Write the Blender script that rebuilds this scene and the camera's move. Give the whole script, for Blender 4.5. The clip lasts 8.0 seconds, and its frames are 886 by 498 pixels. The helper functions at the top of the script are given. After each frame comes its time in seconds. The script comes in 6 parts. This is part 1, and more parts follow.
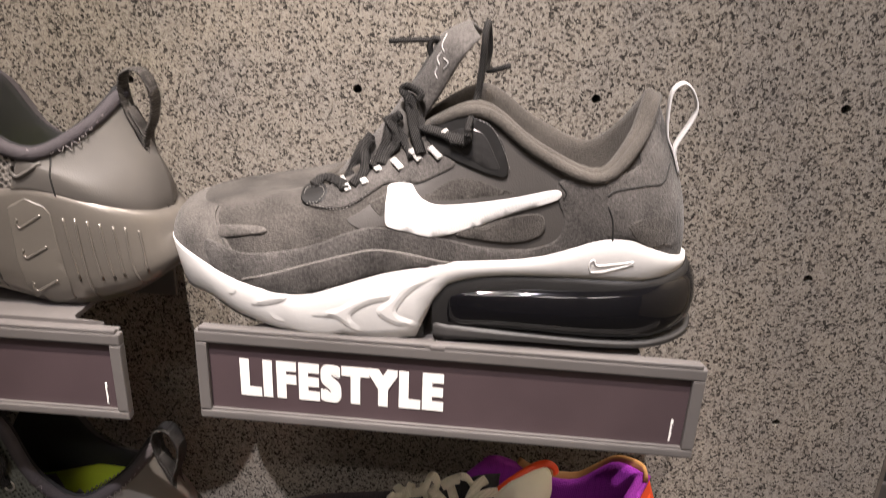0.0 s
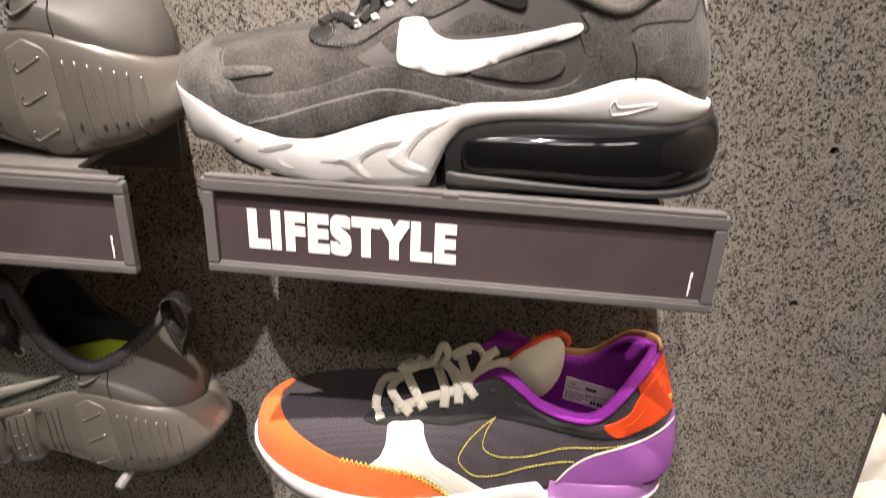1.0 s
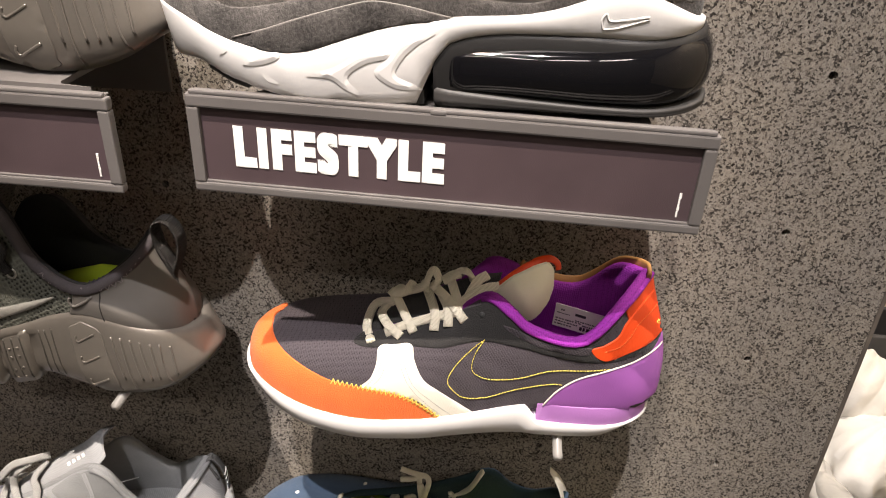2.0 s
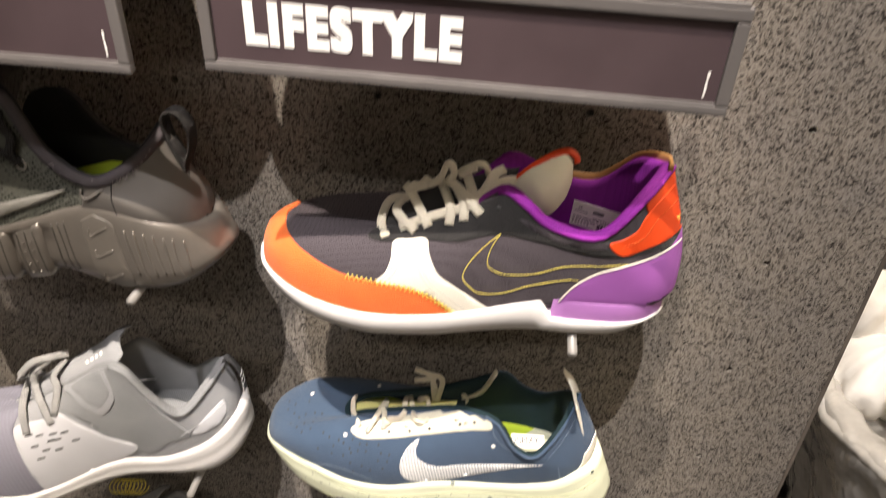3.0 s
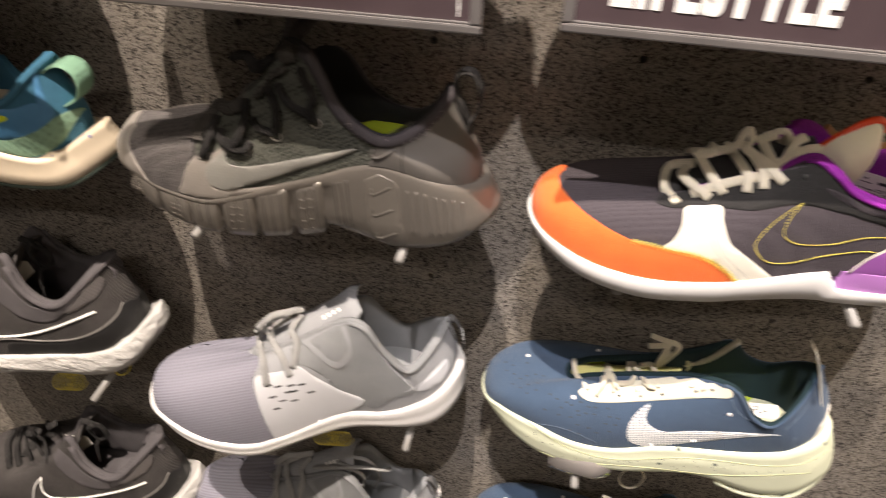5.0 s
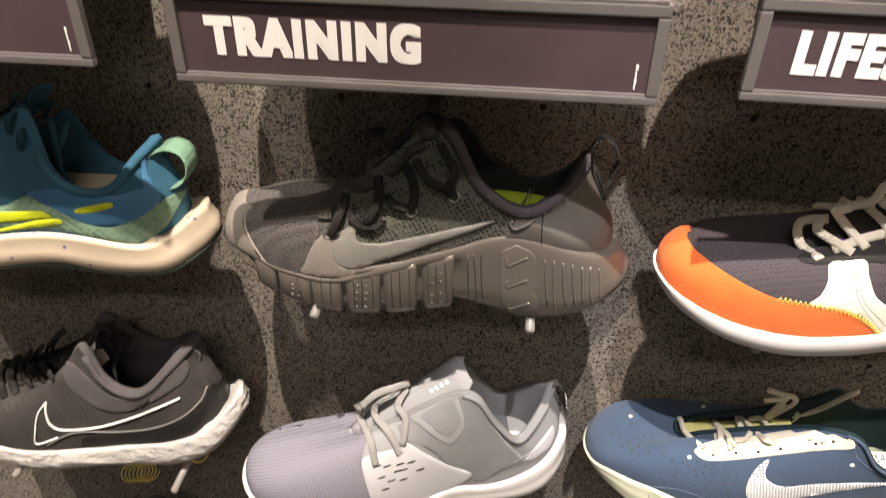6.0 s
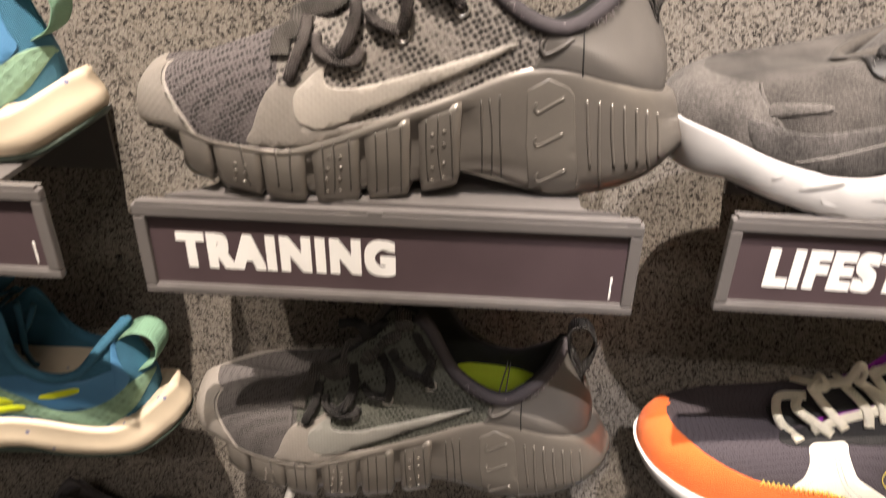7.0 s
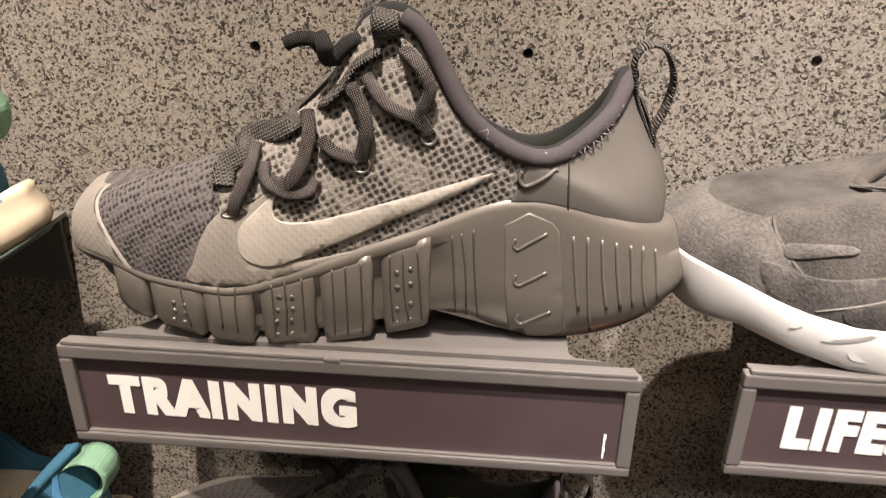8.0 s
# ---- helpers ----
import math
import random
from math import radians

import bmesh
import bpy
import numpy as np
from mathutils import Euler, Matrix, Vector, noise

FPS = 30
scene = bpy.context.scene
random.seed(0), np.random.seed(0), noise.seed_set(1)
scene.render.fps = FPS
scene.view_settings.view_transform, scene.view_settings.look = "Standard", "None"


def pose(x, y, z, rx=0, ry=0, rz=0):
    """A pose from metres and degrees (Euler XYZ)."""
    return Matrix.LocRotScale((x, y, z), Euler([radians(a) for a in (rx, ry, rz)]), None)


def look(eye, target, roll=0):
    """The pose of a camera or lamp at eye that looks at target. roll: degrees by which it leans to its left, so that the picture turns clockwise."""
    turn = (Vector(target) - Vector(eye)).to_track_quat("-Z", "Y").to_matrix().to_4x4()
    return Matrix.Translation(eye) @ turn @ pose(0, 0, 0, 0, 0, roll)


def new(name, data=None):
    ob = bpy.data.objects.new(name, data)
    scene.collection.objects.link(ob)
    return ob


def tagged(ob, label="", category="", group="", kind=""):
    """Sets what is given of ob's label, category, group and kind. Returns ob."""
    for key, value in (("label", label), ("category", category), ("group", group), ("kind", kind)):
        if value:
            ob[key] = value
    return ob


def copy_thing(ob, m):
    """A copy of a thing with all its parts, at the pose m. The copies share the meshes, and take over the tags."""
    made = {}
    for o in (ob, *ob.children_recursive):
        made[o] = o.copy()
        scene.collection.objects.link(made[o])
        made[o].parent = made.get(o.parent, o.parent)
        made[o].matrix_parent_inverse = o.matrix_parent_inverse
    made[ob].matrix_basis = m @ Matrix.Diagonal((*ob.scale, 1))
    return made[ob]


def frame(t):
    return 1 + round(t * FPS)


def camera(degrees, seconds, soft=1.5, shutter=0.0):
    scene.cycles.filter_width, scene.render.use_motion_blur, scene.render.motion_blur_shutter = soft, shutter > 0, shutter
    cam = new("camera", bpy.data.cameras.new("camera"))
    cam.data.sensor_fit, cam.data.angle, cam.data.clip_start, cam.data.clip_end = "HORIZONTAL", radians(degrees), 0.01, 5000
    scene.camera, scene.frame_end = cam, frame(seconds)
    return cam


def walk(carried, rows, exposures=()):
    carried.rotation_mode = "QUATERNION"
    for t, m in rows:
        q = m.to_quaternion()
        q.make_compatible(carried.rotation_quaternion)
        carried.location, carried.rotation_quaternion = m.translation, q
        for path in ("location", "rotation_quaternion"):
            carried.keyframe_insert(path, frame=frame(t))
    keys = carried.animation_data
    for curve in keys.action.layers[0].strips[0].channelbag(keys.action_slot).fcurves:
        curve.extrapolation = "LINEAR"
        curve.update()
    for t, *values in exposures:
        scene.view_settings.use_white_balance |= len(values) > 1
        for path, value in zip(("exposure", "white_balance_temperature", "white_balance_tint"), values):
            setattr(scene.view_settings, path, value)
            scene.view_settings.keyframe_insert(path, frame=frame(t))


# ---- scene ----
cam = camera(61.6, 8.0, 0.75, 0.55)
PATH = [
    (0, (0.021, -0.018, 1.401), (-0.12, 1.841, 0.678), 1.7),
    (0.5, (0.029, -0.016, 1.378), (-0.13, 1.814, 0.588), 1.7),
    (1, (0.021, -0.025, 1.35), (-0.135, 1.772, 0.484), 1.9),
    (1.5, (0.026, -0.027, 1.34), (-0.122, 1.727, 0.39), 2.3),
    (2.8, (0.03, -0.034, 1.327), (-0.127, 1.628, 0.225), 2.2),
    (3, (0.028, -0.035, 1.311), (-0.135, 1.593, 0.16), 2.2),
    (3.5, (0.02, -0.034, 1.301), (-0.157, 1.522, 0.056), 2.4),
    (4, (0.013, -0.036, 1.304), (-0.196, 1.505, 0.047), 2.9),
    (4.5, (-0.036, -0.053, 1.302), (-0.282, 1.491, 0.055), 2.6),
    (5, (-0.135, -0.061, 1.308), (-0.393, 1.493, 0.076), 1.5),
    (5.2, (-0.172, -0.063, 1.307), (-0.424, 1.501, 0.087), 1.0),
    (6.3, (-0.266, -0.061, 1.324), (-0.4, 1.62, 0.249), 0.8),
    (6.5, (-0.266, -0.053, 1.343), (-0.389, 1.65, 0.302), 0.8),
    (7, (-0.264, -0.017, 1.378), (-0.373, 1.73, 0.41), 0.8),
    (7.5, (-0.253, 0.018, 1.396), (-0.376, 1.809, 0.516), 0.8),
    (8, (-0.248, 0.047, 1.394), (-0.397, 1.858, 0.559), 0.7),
]
walk(cam, [(t, look(eye, target, roll)) for t, eye, target, roll in PATH], [(0.0, -0.10, 6300, 15), (1.5, -0.03, 6420, 13), (3.0, -0.02, 6500, 12), (5.2, -0.04, 6540, 14), (8.0, 0.0, 6560, 14)])

# ---------------------------------------------------------------- world and light
ROOM_TOP = 4.3
world = bpy.data.worlds.new("shop_air")
world.use_nodes = True
scene.world = world
world.node_tree.nodes["Background"].inputs[0].default_value = (1.0, 0.93, 0.84, 1)
world.node_tree.nodes["Background"].inputs[1].default_value = 0.02


def spot(name, eye, target, watts, size=62, radius=0.03, color=(1.0, 0.90, 0.77)):
    lamp = bpy.data.lights.new(name, "SPOT")
    lamp.energy, lamp.spot_size, lamp.spot_blend = watts, radians(size), 0.6
    lamp.shadow_soft_size, lamp.color = radius, color
    ob = new(name, lamp)
    ob.matrix_world = look(eye, target)
    return ob


spot("track_light", (-0.345, -0.65, 4.15), (-0.48, 0.40, 1.05), 1000, 26.5, 0.022, (1.0, 0.88, 0.75))
spot("track_light", (-0.083, -1.20, 4.15), (0.13, 0.40, 1.05), 575, 15.5, 0.022, (1.0, 0.94, 0.91))
spot("track_light", (-1.00, -0.75, 4.15), (-0.95, 0.40, 0.95), 400, 24, 0.03, (1.0, 0.88, 0.75))
# Unseen lamps added as general fill; the 150 W one brightens the plastic sack.
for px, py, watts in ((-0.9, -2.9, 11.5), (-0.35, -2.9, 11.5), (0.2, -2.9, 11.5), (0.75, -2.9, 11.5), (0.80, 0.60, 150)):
    fill = bpy.data.lights.new("fill_lamp", "AREA")
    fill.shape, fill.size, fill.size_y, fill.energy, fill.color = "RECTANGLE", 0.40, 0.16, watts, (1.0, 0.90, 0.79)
    new("fill_lamp", fill).matrix_world = look((px, py, 4.25), (px, py + 0.3, 0))

# ---------------------------------------------------------------- materials


def shader(name, color, rough=0.6, metal=0.0, spec=0.5):
    m = bpy.data.materials.new(name)
    m.use_nodes = True
    b = m.node_tree.nodes["Principled BSDF"]
    b.inputs["Base Color"].default_value = (*color, 1)
    b.inputs["Roughness"].default_value = rough
    b.inputs["Metallic"].default_value = metal
    b.inputs["Specular IOR Level"].default_value = spec
    return m


def node(m, kind, **values):
    n = m.node_tree.nodes.new(kind)
    for k, v in values.items():
        n.inputs[k.replace("_", " ")].default_value = v
    return n


def link(m, a, b):
    m.node_tree.links.new(a, b)


def coords(m, scale=(1, 1, 1), turn=(0, 0, 0)):
    c = m.node_tree.nodes.new("ShaderNodeTexCoord")
    p = m.node_tree.nodes.new("ShaderNodeMapping")
    p.inputs["Scale"].default_value = scale
    p.inputs["Rotation"].default_value = turn
    link(m, c.outputs["Object"], p.inputs["Vector"])
    return p.outputs["Vector"]


def ramp(m, fac, stops, hard=False):
    r = m.node_tree.nodes.new("ShaderNodeValToRGB")
    r.color_ramp.interpolation = "CONSTANT" if hard else "LINEAR"
    while len(r.color_ramp.elements) < len(stops):
        r.color_ramp.elements.new(0.5)
    for e, (at, c) in zip(r.color_ramp.elements, stops):
        e.position, e.color = at, (*c, 1) if len(c) == 3 else c
    link(m, fac, r.inputs[0])
    return r.outputs[0]


def bump(m, height, strength=0.3, depth=0.001):
    b = m.node_tree.nodes["Principled BSDF"]
    n = node(m, "ShaderNodeBump", Strength=strength, Distance=depth)
    link(m, height, n.inputs["Height"])
    if b.inputs["Normal"].links:
        link(m, b.inputs["Normal"].links[0].from_socket, n.inputs["Normal"])
    link(m, n.outputs[0], b.inputs["Normal"])


def tone(c, k):
    return tuple(min(1.0, v * k) for v in c)


def base(m, socket):
    link(m, socket, m.node_tree.nodes["Principled BSDF"].inputs["Base Color"])


def leather(name, color, rough=0.55, grain=700, strength=0.25, vary=0.12, spec=0.5):
    """Smooth or pebbled skin: fine cells, soft large stains."""
    m = shader(name, color, rough, 0, spec)
    v = coords(m)
    big = node(m, "ShaderNodeTexNoise", Scale=28.0, Detail=3.0)
    link(m, v, big.inputs["Vector"])
    base(m, ramp(m, big.outputs[0], [(0.3, tone(color, 1 - vary)), (0.7, tone(color, 1 + vary))]))
    fine = node(m, "ShaderNodeTexVoronoi", Scale=grain)
    link(m, v, fine.inputs["Vector"])
    bump(m, fine.outputs[0], strength, 0.0005)
    rr = node(m, "ShaderNodeTexNoise", Scale=90.0, Detail=4.0)
    link(m, v, rr.inputs["Vector"])
    r = ramp(m, rr.outputs[0], [(0.3, (rough - 0.08,) * 3), (0.7, (min(1, rough + 0.08),) * 3)])
    link(m, r, m.node_tree.nodes["Principled BSDF"].inputs["Roughness"])
    return m


def suede(name, color, nap=900, vary=0.25):
    m = shader(name, color, 0.9, 0, 0.25)
    b = m.node_tree.nodes["Principled BSDF"]
    b.inputs["Sheen Weight"].default_value = 0.10
    b.inputs["Sheen Roughness"].default_value = 0.5
    v = coords(m)
    fine = node(m, "ShaderNodeTexNoise", Scale=float(nap), Detail=3.0, Roughness=0.7)
    big = node(m, "ShaderNodeTexNoise", Scale=45.0, Detail=3.0)
    link(m, v, fine.inputs["Vector"])
    link(m, v, big.inputs["Vector"])
    mix = m.node_tree.nodes.new("ShaderNodeMath")
    mix.operation = "MULTIPLY_ADD"
    mix.inputs[1].default_value = 0.5
    link(m, fine.outputs[0], mix.inputs[0])
    half = m.node_tree.nodes.new("ShaderNodeMath")
    half.operation = "MULTIPLY"
    half.inputs[1].default_value = 0.5
    link(m, big.outputs[0], half.inputs[0])
    link(m, half.outputs[0], mix.inputs[2])
    base(m, ramp(m, mix.outputs[0], [(0.35, tone(color, 1 - vary)), (0.65, tone(color, 1 + vary))]))
    bump(m, fine.outputs[0], 0.75, 0.0010)
    return m


def knit(name, light, dark, scale=260, turn=0.6, holes=0.42, rough=0.85, strength=0.9, stretch=1.0, deep=0.7, stray=0.25):
    """Spacer mesh: rows of small dark pits in a light thread ground."""
    m = shader(name, light, rough, 0, 0.3)
    v = coords(m, (1, deep, stretch), (0, turn, 0))
    cells = node(m, "ShaderNodeTexVoronoi", Scale=float(scale), Randomness=stray)
    link(m, v, cells.inputs["Vector"])
    thread = node(m, "ShaderNodeTexNoise", Scale=scale * 5.0, Detail=2.0)
    link(m, v, thread.inputs["Vector"])
    add = m.node_tree.nodes.new("ShaderNodeMath")
    add.operation = "MULTIPLY_ADD"
    add.inputs[1].default_value = 0.5
    link(m, thread.outputs[0], add.inputs[0])
    link(m, cells.outputs["Distance"], add.inputs[2])
    base(m, ramp(m, add.outputs[0], [(holes - 0.08, dark), (holes + 0.1, light), (0.85, tone(light, 1.25))]))
    bump(m, add.outputs[0], strength, 0.0012)
    return m


def weave(name, color, scale=900, rough=0.85, strength=0.5, vary=0.2, turn=0.5):
    """Tight woven cloth or webbing: two crossed thread directions."""
    m = shader(name, color, rough, 0, 0.3)
    v = coords(m, (1, 1, 1), (0, turn, 0))
    one = node(m, "ShaderNodeTexWave", Scale=scale * 0.16, Distortion=1.0)
    two = node(m, "ShaderNodeTexWave", Scale=scale * 0.16, Distortion=1.0)
    two.bands_direction = "Z"
    link(m, v, one.inputs["Vector"])
    link(m, v, two.inputs["Vector"])
    mul = m.node_tree.nodes.new("ShaderNodeMath")
    mul.operation = "MULTIPLY"
    link(m, one.outputs[1], mul.inputs[0])
    link(m, two.outputs[1], mul.inputs[1])
    big = node(m, "ShaderNodeTexNoise", Scale=60.0, Detail=4.0)
    link(m, v, big.inputs["Vector"])
    mix = m.node_tree.nodes.new("ShaderNodeMath")
    mix.operation = "ADD"
    link(m, mul.outputs[0], mix.inputs[0])
    link(m, big.outputs[0], mix.inputs[1])
    base(m, ramp(m, mix.outputs[0], [(0.35, tone(color, 1 - vary)), (1.0, tone(color, 1 + vary))]))
    bump(m, mul.outputs[0], strength, 0.0009)
    return m


def ribbed(name, color, gap=0.0032, turn=(0.7, 0.15, 0)):
    """Cloth of fine raised ribs."""
    m = shader(name, color, 0.8, 0, 0.3)
    v = coords(m, (1, 1, 1), turn)
    one = node(m, "ShaderNodeTexWave", Scale=2 * math.pi / (20 * gap), Distortion=0.6, Detail=2.0)
    one.bands_direction = "Z"
    two = node(m, "ShaderNodeTexWave", Scale=2 * math.pi / (20 * gap * 1.3), Distortion=0.6)
    link(m, v, one.inputs["Vector"])
    link(m, v, two.inputs["Vector"])
    add = m.node_tree.nodes.new("ShaderNodeMath")
    add.operation = "MULTIPLY_ADD"
    add.inputs[1].default_value = 0.35
    link(m, two.outputs[1], add.inputs[0])
    link(m, one.outputs[1], add.inputs[2])
    base(m, ramp(m, add.outputs[0], [(0.1, tone(color, 0.87)), (0.9, tone(color, 1.06))]))
    bump(m, add.outputs[0], 0.35, 0.001)
    return m


def embossed(m, gap=0.0030, strength=0.22, depth=0.0005):
    """A fine slanted grid pressed into a film."""
    waves = []
    for turn in (0.75, -0.75):
        w = node(m, "ShaderNodeTexWave", Scale=2 * math.pi / (20 * gap), Distortion=0.3)
        link(m, coords(m, (1, 0.2, 1), (0, turn, 0)), w.inputs["Vector"])
        waves.append(w)
    mul = m.node_tree.nodes.new("ShaderNodeMath")
    mul.operation = "MULTIPLY"
    link(m, waves[0].outputs[1], mul.inputs[0])
    link(m, waves[1].outputs[1], mul.inputs[1])
    bump(m, mul.outputs[0], strength, depth)
    return m


def foam(name, color, rough=0.5, speck=None, density=0.10, vary=0.07, scale=420, spec=0.5):
    """Moulded midsole: faint mottling and scuffs, with flecks where speck is given."""
    m = shader(name, color, rough, 0, spec)
    v = coords(m)
    big = node(m, "ShaderNodeTexNoise", Scale=35.0, Detail=5.0, Roughness=0.65)
    link(m, v, big.inputs["Vector"])
    c = ramp(m, big.outputs[0], [(0.3, tone(color, 1 - vary)), (0.7, tone(color, 1 + vary * 0.5))])
    if speck:
        dots = node(m, "ShaderNodeTexVoronoi", Scale=float(scale))
        link(m, v, dots.inputs["Vector"])
        near = ramp(m, dots.outputs["Distance"], [(0.0, (1, 1, 1)), (0.28, (0, 0, 0))], True)
        some = ramp(m, dots.outputs["Color"], [(0.0, (1, 1, 1)), (density, (0, 0, 0))], True)
        both = m.node_tree.nodes.new("ShaderNodeMath")
        both.operation = "MULTIPLY"
        link(m, near, both.inputs[0])
        link(m, some, both.inputs[1])
        mx = m.node_tree.nodes.new("ShaderNodeMixRGB")
        link(m, both.outputs[0], mx.inputs[0])
        link(m, c, mx.inputs[1])
        mx.inputs[2].default_value = (*speck, 1)
        c = mx.outputs[0]
    base(m, c)
    fine = node(m, "ShaderNodeTexNoise", Scale=500.0, Detail=2.0)
    link(m, v, fine.inputs["Vector"])
    bump(m, fine.outputs[0], 0.12, 0.0004)
    return m


def chips(name):
    """Pressed board of pale and dark flecks."""
    m = shader(name, (0.4, 0.37, 0.32), 0.72, 0, 0.35)
    v = coords(m)
    warp = node(m, "ShaderNodeTexNoise", Scale=420.0, Detail=4.0, Roughness=0.7)
    link(m, v, warp.inputs["Vector"])
    off = m.node_tree.nodes.new("ShaderNodeVectorMath")
    off.operation = "MULTIPLY_ADD"
    off.inputs[1].default_value = (0.0036, 0.0036, 0.0036)
    link(m, warp.outputs["Color"], off.inputs[0])
    link(m, v, off.inputs[2])
    cells = node(m, "ShaderNodeTexVoronoi", Scale=700.0)
    link(m, off.outputs[0], cells.inputs["Vector"])
    big = node(m, "ShaderNodeTexNoise", Scale=22.0, Detail=4.0)
    link(m, v, big.inputs["Vector"])
    lump = node(m, "ShaderNodeTexNoise", Scale=75.0, Detail=2.0)
    link(m, v, lump.inputs["Vector"])
    split = m.node_tree.nodes.new("ShaderNodeSeparateColor")
    link(m, cells.outputs["Color"], split.inputs[0])
    add = m.node_tree.nodes.new("ShaderNodeMath")
    add.operation = "MULTIPLY_ADD"
    add.inputs[1].default_value = 0.5
    link(m, lump.outputs[0], add.inputs[0])
    link(m, split.outputs[0], add.inputs[2])
    c = ramp(m, add.outputs[0], [(0.0, (0.030, 0.026, 0.022)), (0.32, (0.058, 0.050, 0.043)), (0.43, (0.132, 0.116, 0.099)), (0.54, (0.232, 0.210, 0.181)), (0.70, (0.330, 0.303, 0.265)), (1.04, (0.50, 0.465, 0.41)), (1.2, (0.30, 0.27, 0.23))], True)
    tint = ramp(m, big.outputs[0], [(0.3, (0.86, 0.86, 0.88)), (0.7, (1.0, 0.98, 0.95))])
    mx = m.node_tree.nodes.new("ShaderNodeMixRGB")
    mx.blend_type = "MULTIPLY"
    mx.inputs[0].default_value = 1.0
    link(m, c, mx.inputs[1])
    link(m, tint, mx.inputs[2])
    grit = node(m, "ShaderNodeTexVoronoi", Scale=1500.0)
    link(m, off.outputs[0], grit.inputs["Vector"])
    fleck = ramp(m, grit.outputs["Color"], [(0.0, (0.55, 0.54, 0.53)), (0.22, (0.9, 0.9, 0.9)), (0.55, (1.02, 1.02, 1.02)), (0.86, (1.25, 1.25, 1.24))], True)
    mg = m.node_tree.nodes.new("ShaderNodeMixRGB")
    mg.blend_type = "MULTIPLY"
    mg.inputs[0].default_value = 1.0
    link(m, mx.outputs[0], mg.inputs[1])
    link(m, fleck, mg.inputs[2])
    base(m, mg.outputs[0])
    gloss = ramp(m, split.outputs[1], [(0.0, (0.78,) * 3), (0.94, (0.25,) * 3)], True)
    link(m, gloss, m.node_tree.nodes["Principled BSDF"].inputs["Roughness"])
    bump(m, cells.outputs["Distance"], 0.2, 0.0005)
    return m


def plastic(name, color, rough=0.45, vary=0.08, spec=0.5):
    return leather(name, color, rough, 1500, 0.08, vary, spec)


# ---------------------------------------------------------------- shape helpers
from mathutils.bvhtree import BVHTree
from mathutils.geometry import delaunay_2d_cdt


def thing(name, m, label, category, group=""):
    ob = new(name)
    ob.empty_display_size = 0.02
    ob.matrix_world = m
    return tagged(ob, label, category, group)


def mesh_part(name, verts, faces, mat, parent=None, label="", smooth=True):
    me = bpy.data.meshes.new(name)
    me.from_pydata([tuple(v) for v in verts], [], [tuple(f) for f in faces])
    me.update()
    if smooth:
        me.polygons.foreach_set("use_smooth", [True] * len(me.polygons))
    me.materials.append(mat)
    ob = new(name, me)
    ob.parent = parent
    if label:
        ob["label"] = label
    return ob


def part(name, bm, mat, parent=None, label="", smooth=False):
    bmesh.ops.recalc_face_normals(bm, faces=bm.faces)
    me = bpy.data.meshes.new(name)
    bm.to_mesh(me)
    bm.free()
    if smooth:
        me.polygons.foreach_set("use_smooth", [True] * len(me.polygons))
    me.materials.append(mat)
    ob = new(name, me)
    ob.parent = parent
    if label:
        ob["label"] = label
    return ob


def box(bm, x0, x1, y0, y1, z0, z1, bevel=0.0):
    made = bmesh.ops.create_cube(bm, size=1)["verts"]
    for v in made:
        v.co = Vector(((x0 + x1) / 2 + v.co.x * (x1 - x0), (y0 + y1) / 2 + v.co.y * (y1 - y0), (z0 + z1) / 2 + v.co.z * (z1 - z0)))
    if bevel:
        edges = list({e for v in made for e in v.link_edges})
        bmesh.ops.bevel(bm, geom=edges, offset=bevel, segments=2, affect="EDGES", profile=0.6)


def glide(pts, n):
    """n points on a smooth curve through pts, of any dimension."""
    p = np.array(pts, float)
    p = np.vstack([2 * p[0] - p[1], p, 2 * p[-1] - p[-2]])
    out = []
    for s in np.linspace(0, len(pts) - 1, n):
        i = min(int(s), len(pts) - 2)
        t = s - i
        a, b, c, d = p[i:i + 4]
        out.append(0.5 * (2 * b + (c - a) * t + (2 * a - 5 * b + 4 * c - d) * t * t + (3 * b - a - 3 * c + d) * t ** 3))
    return np.array(out)


def loop_round(pts, per=6):
    """A closed smooth curve through pts."""
    p, n, out = np.array(pts, float), len(pts), []
    for i in range(n):
        a, b, c, d = p[i - 1], p[i], p[(i + 1) % n], p[(i + 2) % n]
        for k in range(per):
            t = k / per
            out.append(0.5 * (2 * b + (c - a) * t + (2 * a - 5 * b + 4 * c - d) * t * t + (3 * b - a - 3 * c + d) * t ** 3))
    return np.array(out)


def curve_of(table):
    """A smooth height over x from (x, z) rows in mm; takes and gives metres."""
    g = glide(table, 240) / 1000
    order = np.argsort(g[:, 0])
    xs, zs = g[order, 0], g[order, 1]
    return lambda x: float(np.interp(x, xs, zs))


LATERAL = [(0, 6), (.005, -8), (.03, -25), (.09, -39), (.18, -48), (.30, -52), (.42, -49), (.55, -43), (.68, -38), (.82, -36), (.92, -31), (.98, -17), (1, 0)]
MEDIAL = [(0, 6), (.01, 20), (.04, 32), (.10, 42), (.20, 48), (.30, 49), (.42, 43), (.55, 36), (.68, 35), (.82, 36), (.92, 31), (.98, 17), (1, 0)]
SIDE = 56


LEAN = [0.0]


